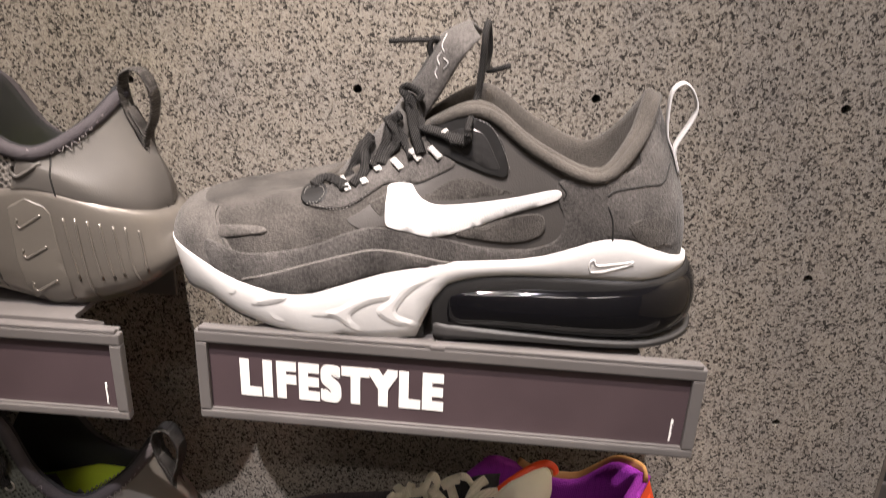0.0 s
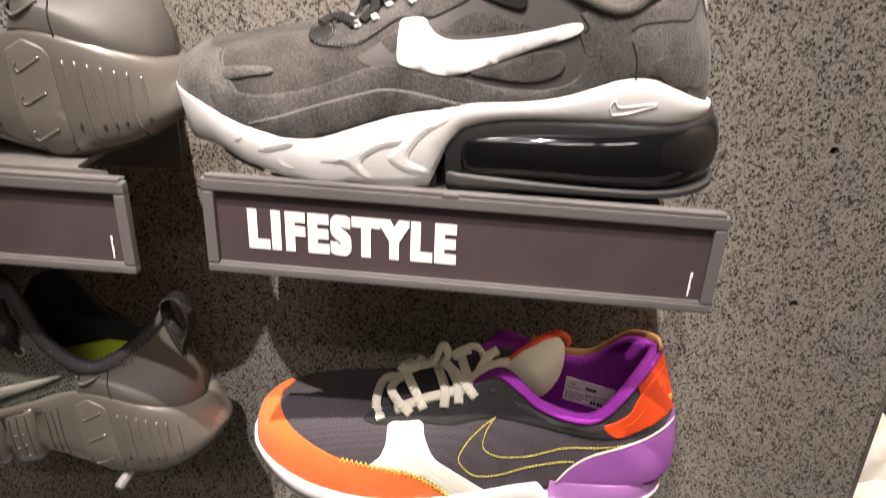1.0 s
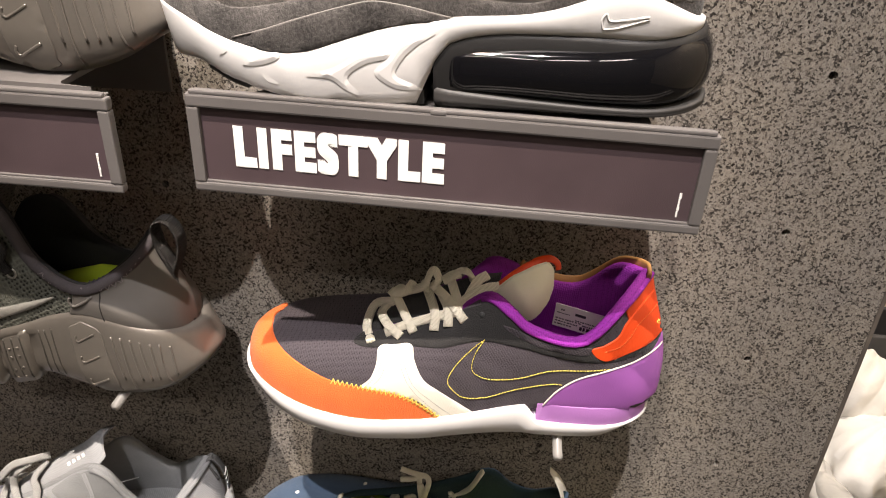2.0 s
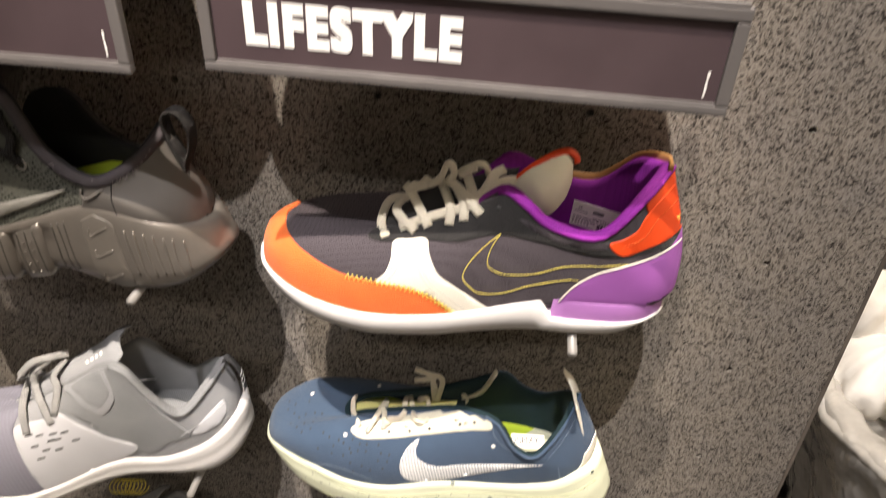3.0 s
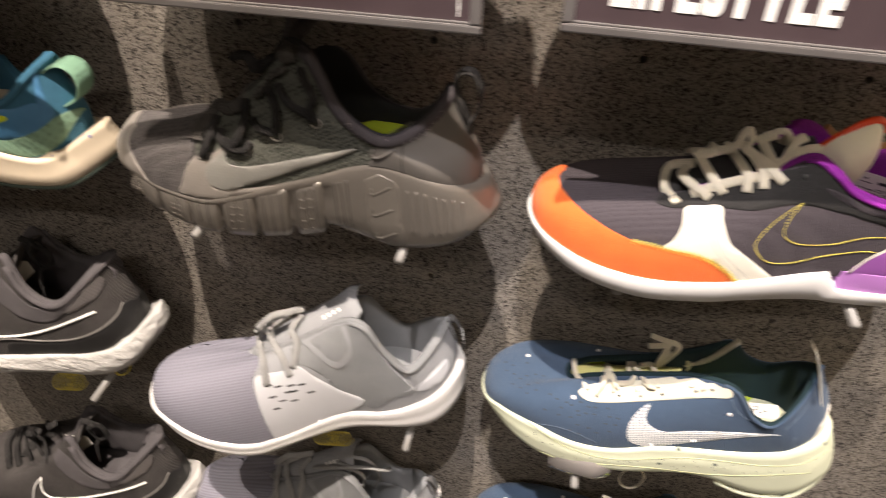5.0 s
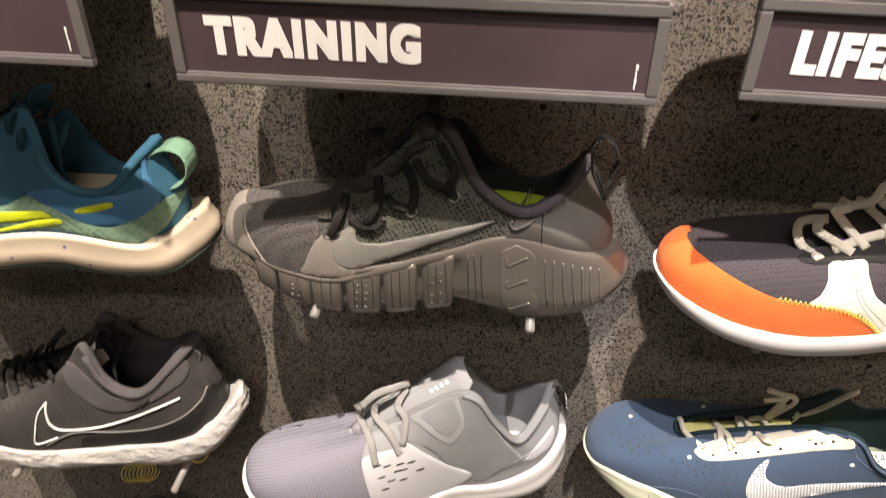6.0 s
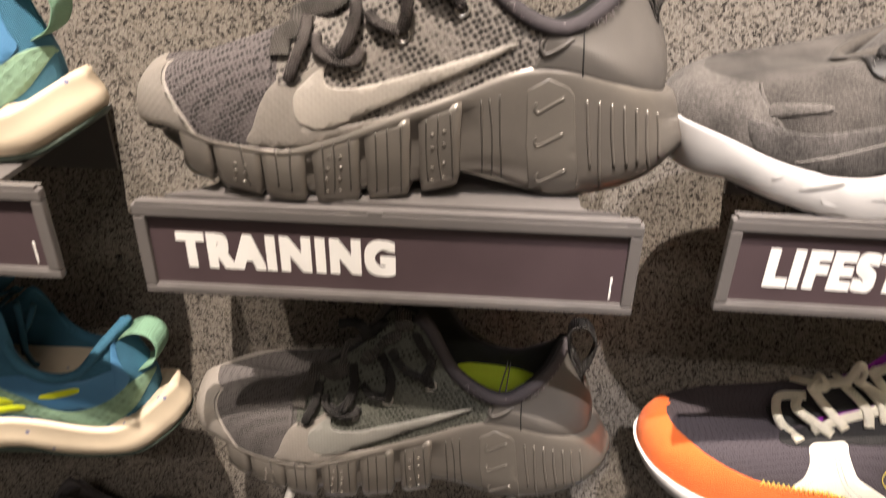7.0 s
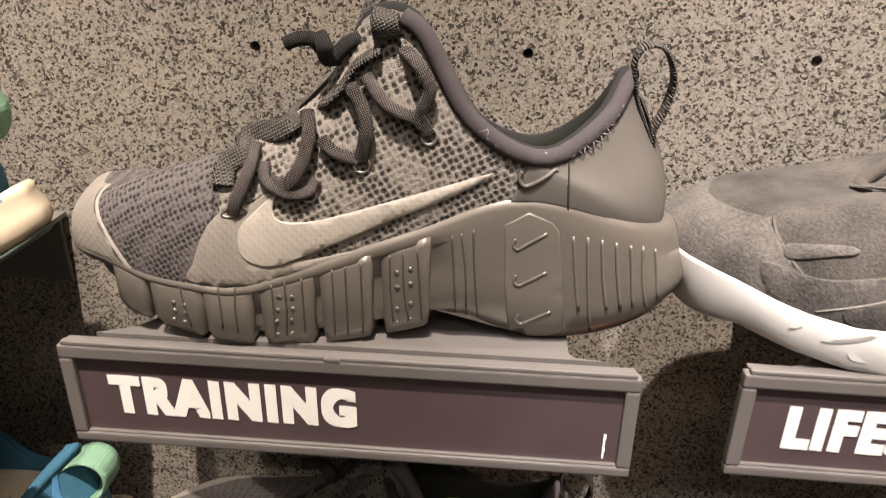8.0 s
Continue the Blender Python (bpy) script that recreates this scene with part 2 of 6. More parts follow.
def foot(x0, x1, wide=1.0, out=0.0):
    """The plan outline of a left shoe, from x0 (toe) to x1 (heel) in mm: 2 * SIDE points in metres, round from the toe by the outer side."""
    lat, med = glide(LATERAL, SIDE + 1), glide(MEDIAL, SIDE + 1)
    ring = np.vstack([lat[:-1], med[::-1][:-1]])
    ring = np.column_stack([x0 / 1000 + ring[:, 0] * (x1 - x0) / 1000, ring[:, 1] * wide / 1000])
    ring[:, 1] -= LEAN[0] * ring[:, 0]
    return swell(ring, out / 1000)


def swell(ring, out):
    if not out:
        return ring
    t = np.roll(ring, -1, 0) - np.roll(ring, 1, 0)
    t /= np.linalg.norm(t, axis=1)[:, None] + 1e-9
    return ring + np.column_stack([t[:, 1], -t[:, 0]]) * (out if area(ring) > 0 else -out)


def area(ring):
    x, y = ring[:, 0], ring[:, 1]
    return 0.5 * float(np.sum(x * np.roll(y, -1) - y * np.roll(x, -1)))


def stack(rings, cap=(True, True)):
    """Vertices and faces of closed rings joined one to the next."""
    n = len(rings[0])
    verts = [tuple(p) for r in rings for p in r]
    faces = [(i * n + j, i * n + (j + 1) % n, (i + 1) * n + (j + 1) % n, (i + 1) * n + j) for i in range(len(rings) - 1) for j in range(n)]
    if cap[0]:
        faces.append(tuple(range(n))[::-1])
    if cap[1]:
        faces.append(tuple(range((len(rings) - 1) * n, len(rings) * n)))
    return verts, faces


def outward(verts, faces):
    """Turns all faces of a closed body to face out."""
    bm = bmesh.new()
    vs = [bm.verts.new(v) for v in verts]
    for f in faces:
        try:
            bm.faces.new([vs[i] for i in f])
        except ValueError:
            pass
    return bm


def band(name, levels, mat, parent, label=""):
    """A moulded body from levels of (plan ring, height function or number)."""
    rings = []
    for ring, z in levels:
        rings.append([(x, y, z(x) if callable(z) else z) for x, y in ring])
    verts, faces = stack(rings)
    ob = part(name, outward(verts, faces), mat, parent, label, True)
    for p in ob.data.polygons:
        if len(p.vertices) > 4:
            p.use_smooth = False
    return ob


def mix(a, b, t):
    return a + (b - a) * t


def sole_levels(top, bottom, ztop, zbot, swells, crown=None):
    """Rings between a top plan and a bottom plan; swells: (share of the height from the top, outward mm)."""
    out = []
    for s, d in swells:
        plain = mix(top, bottom, s)
        full = swell(plain, d / 1000)
        toe = np.clip(0.15 + (plain[:, 0] - plain[:, 0].min()) / 0.045, 0, 1)[:, None]
        ring = plain + (full - plain) * (toe if d > 0 else 1)
        out.append((ring, lambda x, s=s: mix(ztop(x), zbot(x), s)))
    return out


class Last:
    """The upper of one shoe: its skin, its opening and a tree for laying panels on it."""

    def __init__(self, plan, zf, rim, rim_y, keys, rows=20, bulge=2.0, medial_drop=0.0):
        n = SIDE
        self.plan = plan
        c = glide([(x, y, z) for (x, z), y in zip(rim, rim_y)], n + 1) / 1000
        med = c[::-1].copy()
        med[:, 1] *= -1
        med[:, 2] -= medial_drop / 1000 * np.sin(np.linspace(0, np.pi, n + 1))
        self.rim = np.vstack([c[:-1], med[:-1]])
        self.rim[:, 1] -= LEAN[0] * self.rim[:, 0]
        self.feather = np.array([(x, y, zf(x)) for x, y in plan])
        u = np.concatenate([np.linspace(0, 1, n + 1)[:-1], np.linspace(1, 0, n + 1)[:-1]])
        k = np.array([[np.interp(v, [q[0] for q in keys], [q[i] for q in keys]) for i in (1, 2, 3)] for v in u])
        t = np.roll(plan, -1, 0) - np.roll(plan, 1, 0)
        t /= np.linalg.norm(t, axis=1)[:, None]
        side = np.column_stack([t[:, 1], -t[:, 0]]) * (1 if area(plan) > 0 else -1)
        self.side = side
        f, r = self.feather, self.rim
        dz = (r[:, 2] - f[:, 2])[:, None]
        up = np.array([0, 0, 1.0])
        p1 = f + up * dz * k[:, :1] + np.column_stack([side, np.zeros(len(f))]) * bulge / 1000
        p2 = r.copy()
        p2[:, :2] += (f - r)[:, :2] * k[:, 1:2]
        p2 -= up * dz * k[:, 2:]
        self.rings = []
        for s in np.linspace(0, 1, rows):
            self.rings.append((1 - s) ** 3 * f + 3 * s * (1 - s) ** 2 * p1 + 3 * s * s * (1 - s) * p2 + s ** 3 * r)
        low = f.copy()
        low[:, 2] -= 0.006
        low[:, :2] -= side * 0.002
        verts, faces = stack([low] + self.rings, (False, False))
        if area(plan) < 0:
            faces = [q[::-1] for q in faces]
        self.verts, self.faces = verts, faces
        self.tree = BVHTree.FromPolygons([Vector(v) for v in verts], faces)
        self.trees = [self.tree]

    def skin(self, name, mat, parent, label=""):
        return mesh_part(name, self.verts, self.faces, mat, parent, label)

    def lining(self, mat, parent, insole_z, insole_mat, thick=5.0, lip=2.5, label="", sole_label=""):
        r = self.rim
        xy = r[:, :2]
        t = np.roll(xy, -1, 0) - np.roll(xy, 1, 0)
        t /= np.linalg.norm(t, axis=1)[:, None] + 1e-9
        into = np.column_stack([-t[:, 1], t[:, 0], np.zeros(len(t))]) * (1 if area(xy) > 0 else -1)
        th, lp = thick / 1000, lip / 1000
        up = np.array([0, 0, 1.0])
        rings = [r, r + into * th * 0.15 + up * lp * 0.7, r + into * th * 0.5 + up * lp, r + into * th * 0.9 + up * lp * 0.6, r + into * th - up * 0.003]
        ins = self.plan.mean(0) + (self.plan - self.plan.mean(0)) * 0.84
        bed = np.column_stack([ins, [insole_z(x) if callable(insole_z) else insole_z for x in ins[:, 0]]])
        start = rings[-1]
        for s in (0.2, 0.4, 0.6, 0.8, 1.0):
            q = mix(start, bed, s)
            q[:, :2] = mix(start[:, :2], bed[:, :2], s ** 0.6)
            q[:, 2] = mix(start[:, 2], bed[:, 2], s ** 0.5)
            rings.append(q)
        verts, faces = stack(rings, (False, False))
        if area(xy) < 0:
            faces = [q[::-1] for q in faces]
        mesh_part("lining", verts, faces, mat, parent, label)
        n = len(bed)
        half = n // 2
        grid, quads = [], []
        for i in range(half + 1):
            a, b = bed[i], bed[-i % n]
            for j in range(7):
                grid.append(tuple(mix(a, b, j / 6) + np.array([0, 0, 0.0005 + 0.002 * abs(j - 3) / 3])))
        for i in range(half):
            for j in range(6):
                q = i * 7 + j
                quads.append((q, q + 1, q + 8, q + 7))
        mesh_part("insole", grid, quads, insole_mat, parent, sole_label)
        self.bed = BVHTree.FromPolygons([Vector(v) for v in grid], quads)

    def cast(self, eye, a, b, plane, trees=None):
        """Where the line from eye through (a, plane, b) meets the shoe; metres."""
        e = Vector(eye)
        way = (Vector((a, plane, b)) - e).normalized()
        best = None
        for tree in trees or self.trees:
            hit = tree.ray_cast(e, way)
            if hit[0] is not None and (best is None or hit[3] < best[3]):
                best = hit
        if best is None:
            return None, None
        nrm = best[1] if best[1].dot(way) < 0 else -best[1]
        return best[0], nrm


def inside(p, poly):
    x, y = p
    a, b = poly, np.roll(poly, -1, 0)
    cond = (a[:, 1] > y) != (b[:, 1] > y)
    with np.errstate(divide="ignore", invalid="ignore"):
        xx = (b[:, 0] - a[:, 0]) * (y - a[:, 1]) / (b[:, 1] - a[:, 1]) + a[:, 0]
    return bool(np.sum(cond & (x < xx)) % 2)


def panel(name, last, view, outline, mat, parent, thick=0.9, label="", dome=0.0, sharp=False, trees=None, step=4.0, edge=0.6):
    """A panel sewn or moulded onto a shoe: outline in mm on the plane that view names, laid on the surface."""
    eye, plane = view
    o = np.array(outline, float) if sharp else loop_round(outline, 5)
    keep, last_p = [], None
    for p in o:
        if last_p is None or np.hypot(*(p - last_p)) > 0.6:
            keep.append(p)
            last_p = p
    o = np.array(keep)
    if sharp:
        fine = []
        for p, q in zip(o, np.roll(o, -1, 0)):
            for s in np.linspace(0, 1, max(2, int(np.hypot(*(q - p)) / 3) + 1))[:-1]:
                fine.append(mix(p, q, s))
        o = np.array(fine)
    ins = swell(o, -edge)
    pts, kind = [tuple(p) for p in o], [0] * len(o)
    for p in ins:
        if inside(p, o) and np.min(np.hypot(*(o - p).T)) > edge * 0.7:
            pts.append(tuple(p))
            kind.append(1)
    lo, hi = o.min(0), o.max(0)
    for i, gx in enumerate(np.arange(lo[0], hi[0], step)):
        for gy in np.arange(lo[1] + (i % 2) * step / 2, hi[1], step):
            if inside((gx, gy), o):
                d = np.min(np.hypot(*(o - (gx, gy)).T))
                if d > edge * 1.7:
                    pts.append((gx, gy))
                    kind.append(2 + d)
    n = len(o)
    res = delaunay_2d_cdt([Vector(p) for p in pts], [(i, (i + 1) % n) for i in range(n)], [], 1, 1e-5)
    v2, tris, orig = res[0], res[2], res[3]
    far = max([k for k in kind] + [3]) - 2
    verts, ok, ring = [], [], []
    for v, src in zip(v2, orig):
        k = min(kind[i] for i in src) if src else 0
        ring.append(k == 1)
        p, nrm = last.cast(eye, v[0] / 1000, v[1] / 1000, plane / 1000, trees)
        ok.append(p is not None)
        if p is None:
            verts.append((0, 0, 0))
            continue
        off = max(-0.2, thick - 0.6) if k == 0 else thick * 0.92 if k == 1 else thick + dome * (1 - max(0, 1 - (k - 2) / max(far, 0.1)) ** 2)
        verts.append(tuple(p + nrm * off / 1000))
    look_from = Vector(eye)
    faces = []
    for f in tris:
        if all(ok[i] for i in f):
            a, b, c = (Vector(verts[i]) for i in f)
            if max((a - b).length, (b - c).length, (c - a).length) > 0.03:
                continue
            faces.append(f if (b - a).cross(c - a).dot(look_from - a) > 0 else tuple(f)[::-1])
    home = list(range(len(verts)))

    def root(i):
        while home[i] != i:
            home[i] = home[home[i]]
            i = home[i]
        return i
    for f in faces:
        home[root(f[0])] = root(f[1])
        home[root(f[1])] = root(f[2])
    count = {}
    for f in faces:
        count[root(f[0])] = count.get(root(f[0]), 0) + 1
    if not count:
        return None
    most = max(count, key=count.get)
    faces = [f for f in faces if root(f[0]) == most]
    used = sorted({i for f in faces for i in f})
    at = {i: j for j, i in enumerate(used)}
    ob = mesh_part(name, [verts[i] for i in used], [[at[i] for i in f] for f in faces], mat, parent, label)
    top = [ring[i] for i in used]
    crease = ob.data.attributes.new("sharp_edge", "BOOLEAN", "EDGE")
    crease.data.foreach_set("value", [top[e.vertices[0]] and top[e.vertices[1]] for e in ob.data.edges])
    return ob


def sweep(path, wide, thick, n=8, up=(0, 0, 1), closed=False, square=0.0, taper=None):
    """Vertices and faces of a strap or cord along path."""
    p = [Vector(q) for q in path]
    rings, ref = [], Vector(up)
    for i, q in enumerate(p):
        a, b = (p[i - 1], p[(i + 1) % len(p)]) if closed else (p[max(i - 1, 0)], p[min(i + 1, len(p) - 1)])
        t = (b - a).normalized()
        s = t.cross(ref)
        if s.length < 1e-4:
            s = t.orthogonal()
        s.normalize()
        u = s.cross(t).normalized()
        ref = u
        k = 1 if taper is None else taper(i / (len(p) - 1))
        ring = []
        for j in range(n):
            f = 2 * math.pi * (j + 0.5) / n
            c, d = math.cos(f), math.sin(f)
            e = 1 - square * 0.5
            c, d = math.copysign(abs(c) ** e, c), math.copysign(abs(d) ** e, d)
            ring.append(q + s * c * wide / 2 * k + u * d * thick / 2 * k)
        rings.append(ring)
    if closed:
        rings.append(rings[0])
    return stack(rings, (not closed, not closed))


def strap(name, path, wide, thick, mat, parent, label="", steps=8, up=(0, 0, 1), square=0.5, closed=False, n=8, taper=None, ribs=0.0):
    """A cord or strap through mm points."""
    pts = glide(path, (len(path) - 1) * steps + 1) / 1000 if not closed else loop_round(path, steps) / 1000
    if ribs:
        far = np.concatenate([[0], np.cumsum(np.linalg.norm(np.diff(pts, axis=0), axis=1))])
        turns = max(2, int(far[-1] * 1000 / ribs))
        fine = np.linspace(0, far[-1], turns * 4 + 1)
        pts = np.column_stack([np.interp(fine, far, pts[:, i]) for i in range(3)])
        taper = lambda s: 1.0 + (0.085 if int(round(s * turns * 4)) % 4 in (1, 2) else -0.085)
    verts, faces = sweep(pts, wide / 1000, thick / 1000, n, up, closed, square, taper)
    return part(name, outward(verts, faces), mat, parent, label, True)


def lay(last, view, line, off, steps=6, closed=False, trees=None):
    """A smooth line of the plane laid on the shoe, off mm above it; metres."""
    eye, plane = view
    pts = loop_round(line, steps) if closed else glide(line, (len(line) - 1) * steps + 1)
    out = []
    for a, b in pts:
        p, nrm = last.cast(eye, a / 1000, b / 1000, plane / 1000, trees)
        if p is not None:
            out.append(p + nrm * off / 1000)
    return out


def seam(name, last, view, line, mat, parent, r=0.5, off=0.1, closed=False, label="", trees=None):
    """A thin raised or sunk edge line on the shoe."""
    pts = lay(last, view, line, off, 6, closed, trees)
    if len(pts) < 3:
        return None
    verts, faces = sweep(pts, 2 * r / 1000, 2 * r / 1000, 6)
    return part(name, outward(verts, faces), mat, parent, label, True)


def stitch(name, last, view, lines, mat, parent, long=1.8, gap=1.1, r=0.35, off=0.9, zigzag=0.0, label="", trees=None):
    """Rows of thread stitches as short raised dashes, one mesh."""
    verts, faces = [], []
    for line in lines:
        pts = lay(last, view, line, off, 10, False, trees)
        if len(pts) < 3:
            continue
        d = [0.0]
        for a, b in zip(pts, pts[1:]):
            d.append(d[-1] + (b - a).length)
        q = np.array([tuple(p) for p in pts])

        def at(s):
            return Vector([float(np.interp(s, d, q[:, i])) for i in range(3)])
        s, k = 0.0, 0
        while s + long / 1000 < d[-1]:
            a, b = at(s), at(s + long / 1000)
            if zigzag:
                t = (b - a).normalized()
                w = t.cross(Vector((0, -1, 0.3))).normalized() * zigzag / 1000
                a, b = (a - w, b + w) if k % 2 else (a + w, b - w)
            vs, fs = sweep([a, mix(a, b, 0.5) + (Vector((0, -0.0001, 0.0001))), b], 2 * r / 1000, 2 * r / 1000, 5)
            faces += [[i + len(verts) for i in f] for f in fs]
            verts += vs
            s += (long + gap) / 1000
            k += 1
    return tagged(mesh_part(name, verts, faces, mat, parent, label), kind="stuff") if verts else None


def tongue(name, rows, thick, drop, mat, parent, label="", steps=6):
    """A padded tongue: rows of (x, z, half width) in mm up its middle."""
    g = glide(rows, (len(rows) - 1) * steps + 1) / 1000
    rings = []
    for i, (x, z, w) in enumerate(g):
        a, b = g[max(i - 1, 0)], g[min(i + 1, len(g) - 1)]
        t = Vector((b[0] - a[0], 0, b[1] - a[1])).normalized()
        nrm = Vector((-t.z, 0, t.x))
        ends = min(1.0, 0.35 + 3 * i / len(g), 0.25 + 4.0 * (len(g) - 1 - i) / len(g))
        ring = []
        for j in range(20):
            f = 2 * math.pi * j / 20
            c = math.copysign(abs(math.cos(f)) ** 0.8, math.cos(f))
            ring.append(Vector((x, w * c - LEAN[0] * x, z)) + nrm * (thick / 2000 * ends * math.sin(f) - drop / 1000 * c * c))
        rings.append(ring)
    verts, faces = stack(rings)
    ob = part(name, outward(verts, faces), mat, parent, label, True)
    return ob, BVHTree.FromPolygons([Vector(v) for v in verts], faces)


def words(name, text, x0, x1, z0, z1, y, mat, parent, bold=0.0, deep=0.000015, m=None):
    """Built-in letters fitted to a box in the plane y, facing -y."""
    c = bpy.data.curves.new(name, "FONT")
    c.body, c.size, c.extrude, c.offset, c.resolution_u, c.space_character = text, 1.0, 0.0, 0.0, 6, 1.0 + bold * 2.75
    tmp = new(name + "_tmp", c)
    src = bpy.data.meshes.new_from_object(tmp.evaluated_get(bpy.context.evaluated_depsgraph_get()))
    bpy.data.objects.remove(tmp)
    co = np.array([v.co[:] for v in src.vertices])
    polys = [tuple(p.vertices) for p in src.polygons]
    shifts = [(0, 0)] if not bold else [(bold * i / 2, bold * 0.75 * j / 2) for i in range(-2, 3) for j in range(-2, 3)]
    lo, hi = co.min(0) - (bold, bold * 0.75, 0), co.max(0) + (bold, bold * 0.75, 0)
    verts, faces = [], []
    for k, (dx, dz) in enumerate(shifts):
        faces += [[i + len(verts) for i in f] for f in polys]
        for q in co:
            p = Vector((x0 + (q[0] + dx - lo[0]) / (hi[0] - lo[0]) * (x1 - x0), y - k * deep, z0 + (q[1] + dz - lo[1]) / (hi[1] - lo[1]) * (z1 - z0)))
            verts.append(m @ p if m else p)
    me = bpy.data.meshes.new(name)
    me.from_pydata([tuple(p) for p in verts], [], faces)
    me.update()
    me.materials.clear()
    me.materials.append(mat)
    ob = new(name, me)
    ob.parent = parent
    return ob


def tree_of(ob):
    me = ob.data
    return BVHTree.FromPolygons([v.co.copy() for v in me.vertices], [tuple(p.vertices) for p in me.polygons])


def place(last, view, a, b, how, trees=None):
    """A point in mm: how is an offset from the surface, or ("y", mm) for an upright plane."""
    eye, plane = view
    if isinstance(how, tuple):
        e, q = Vector(eye), Vector((a, plane, b)) / 1000
        way = q - e
        return tuple((e + way * ((how[1] / 1000 - e.y) / way.y)) * 1000)
    p, nrm = last.cast(eye, a / 1000, b / 1000, plane / 1000, trees)
    if p is None:
        return place(last, view, a, b, ("y", -6))
    return tuple((p + nrm * how / 1000) * 1000)


def cord(name, last, view, line, how, wide, thick, mat, parent, label="", steps=6, square=0.5, up=(0, -0.6, 0.8), n=8, taper=None, ribs=0.0):
    """A lace or strap laid along plane points, each with its own offset."""
    hows = how if isinstance(how, list) else [how] * len(line)
    pts = [place(last, view, a, b, h) for (a, b), h in zip(line, hows)]
    return strap(name, pts, wide, thick, mat, parent, label, steps, up, square, n=n, taper=taper, ribs=ribs)


def dots(name, last, view, spots, r, mat, parent, off=0.25, label="", trees=None, sides=8):
    """Small round marks, each a part of its own."""
    for a, b in spots:
        p, nrm = last.cast(view[0], a / 1000, b / 1000, view[1] / 1000, trees)
        if p is None:
            continue
        s = nrm.orthogonal().normalized()
        t = nrm.cross(s)
        verts = []
        for rr, o in ((r, -0.2), (r, off), (r * 0.7, off + r * 0.25)):
            for i in range(sides):
                f = 2 * math.pi * i / sides
                verts.append(p + nrm * o / 1000 + (s * math.cos(f) + t * math.sin(f)) * rr / 1000)
        faces = [(q * sides + i, q * sides + (i + 1) % sides, (q + 1) * sides + (i + 1) % sides, (q + 1) * sides + i) for q in (0, 1) for i in range(sides)]
        faces.append(tuple(range(2 * sides, 3 * sides)))
        mesh_part(name, verts, faces, mat, parent, label)


def ring_eyelet(last, view, a, b, r, mat, parent, wire=0.7, flat=1.0, off=0.6):
    """A metal eyelet ring lying on the shoe."""
    p, nrm = last.cast(view[0], a / 1000, b / 1000, view[1] / 1000)
    if p is None:
        return None
    s = Vector((1, 0, 0.2)) - nrm * nrm.dot(Vector((1, 0, 0.2)))
    s.normalize()
    t = nrm.cross(s)
    pts = [p + nrm * off / 1000 + (s * math.cos(f) * r + t * math.sin(f) * r * flat) / 1000 for f in np.linspace(0, 2 * math.pi, 18)[:-1]]
    verts, faces = sweep(pts, 2 * wire / 1000, 1.4 * wire / 1000, 6, nrm, True)
    return part("eyelet", outward(verts, faces), mat, parent, "", True)


def rim_roll(last, u0, r, mat, parent, name="collar_binding", label="", drop=0.0, flat=1.0):
    """A soft roll round the opening from share u0 of the way back, both sides."""
    i0 = int(SIDE * u0)
    idx = list(range(i0, 2 * SIDE - i0 + 1))
    pts = [Vector(last.rim[i % (2 * SIDE)]) - Vector((0, 0, drop / 1000)) for i in idx]
    verts, faces = sweep(pts, 2 * r / 1000 * flat, 2 * r / 1000, 10)
    return part(name, outward(verts, faces), mat, parent, label, True)


def card(name, corners, mat, parent, thick=0.4, label=""):
    """A thin stiff card through four mm corners."""
    c = [Vector(p) / 1000 for p in corners]
    nrm = (c[1] - c[0]).cross(c[3] - c[0]).normalized() * thick / 1000
    verts = c + [p - nrm for p in c]
    faces = [(0, 1, 2, 3), (7, 6, 5, 4), (0, 4, 5, 1), (1, 5, 6, 2), (2, 6, 7, 3), (3, 7, 4, 0)]
    return mesh_part(name, verts, faces, mat, parent, label, False)


def bars_on(name, corners, rows, mat, parent, lift=0.3, seed=1):
    """Unreadable print as plain bars on a card; rows: (v, height, u from, u to, pieces)."""
    c = [Vector(p) / 1000 for p in corners]
    nrm = (c[1] - c[0]).cross(c[3] - c[0]).normalized()
    rnd = random.Random(seed)
    verts, faces = [], []

    def at(u, v):
        return mix(mix(c[0], c[1], u), mix(c[3], c[2], u), v) + nrm * lift / 1000
    for v, h, u0, u1, pieces in rows:
        w = (u1 - u0) / pieces
        for i in range(pieces):
            a = u0 + i * w
            b = a + w * rnd.uniform(0.55, 0.9)
            k = len(verts)
            verts += [at(a, v), at(b, v), at(b, v + h), at(a, v + h)]
            faces.append((k, k + 1, k + 2, k + 3))
    return mesh_part(name, verts, faces, mat, parent, "", False)


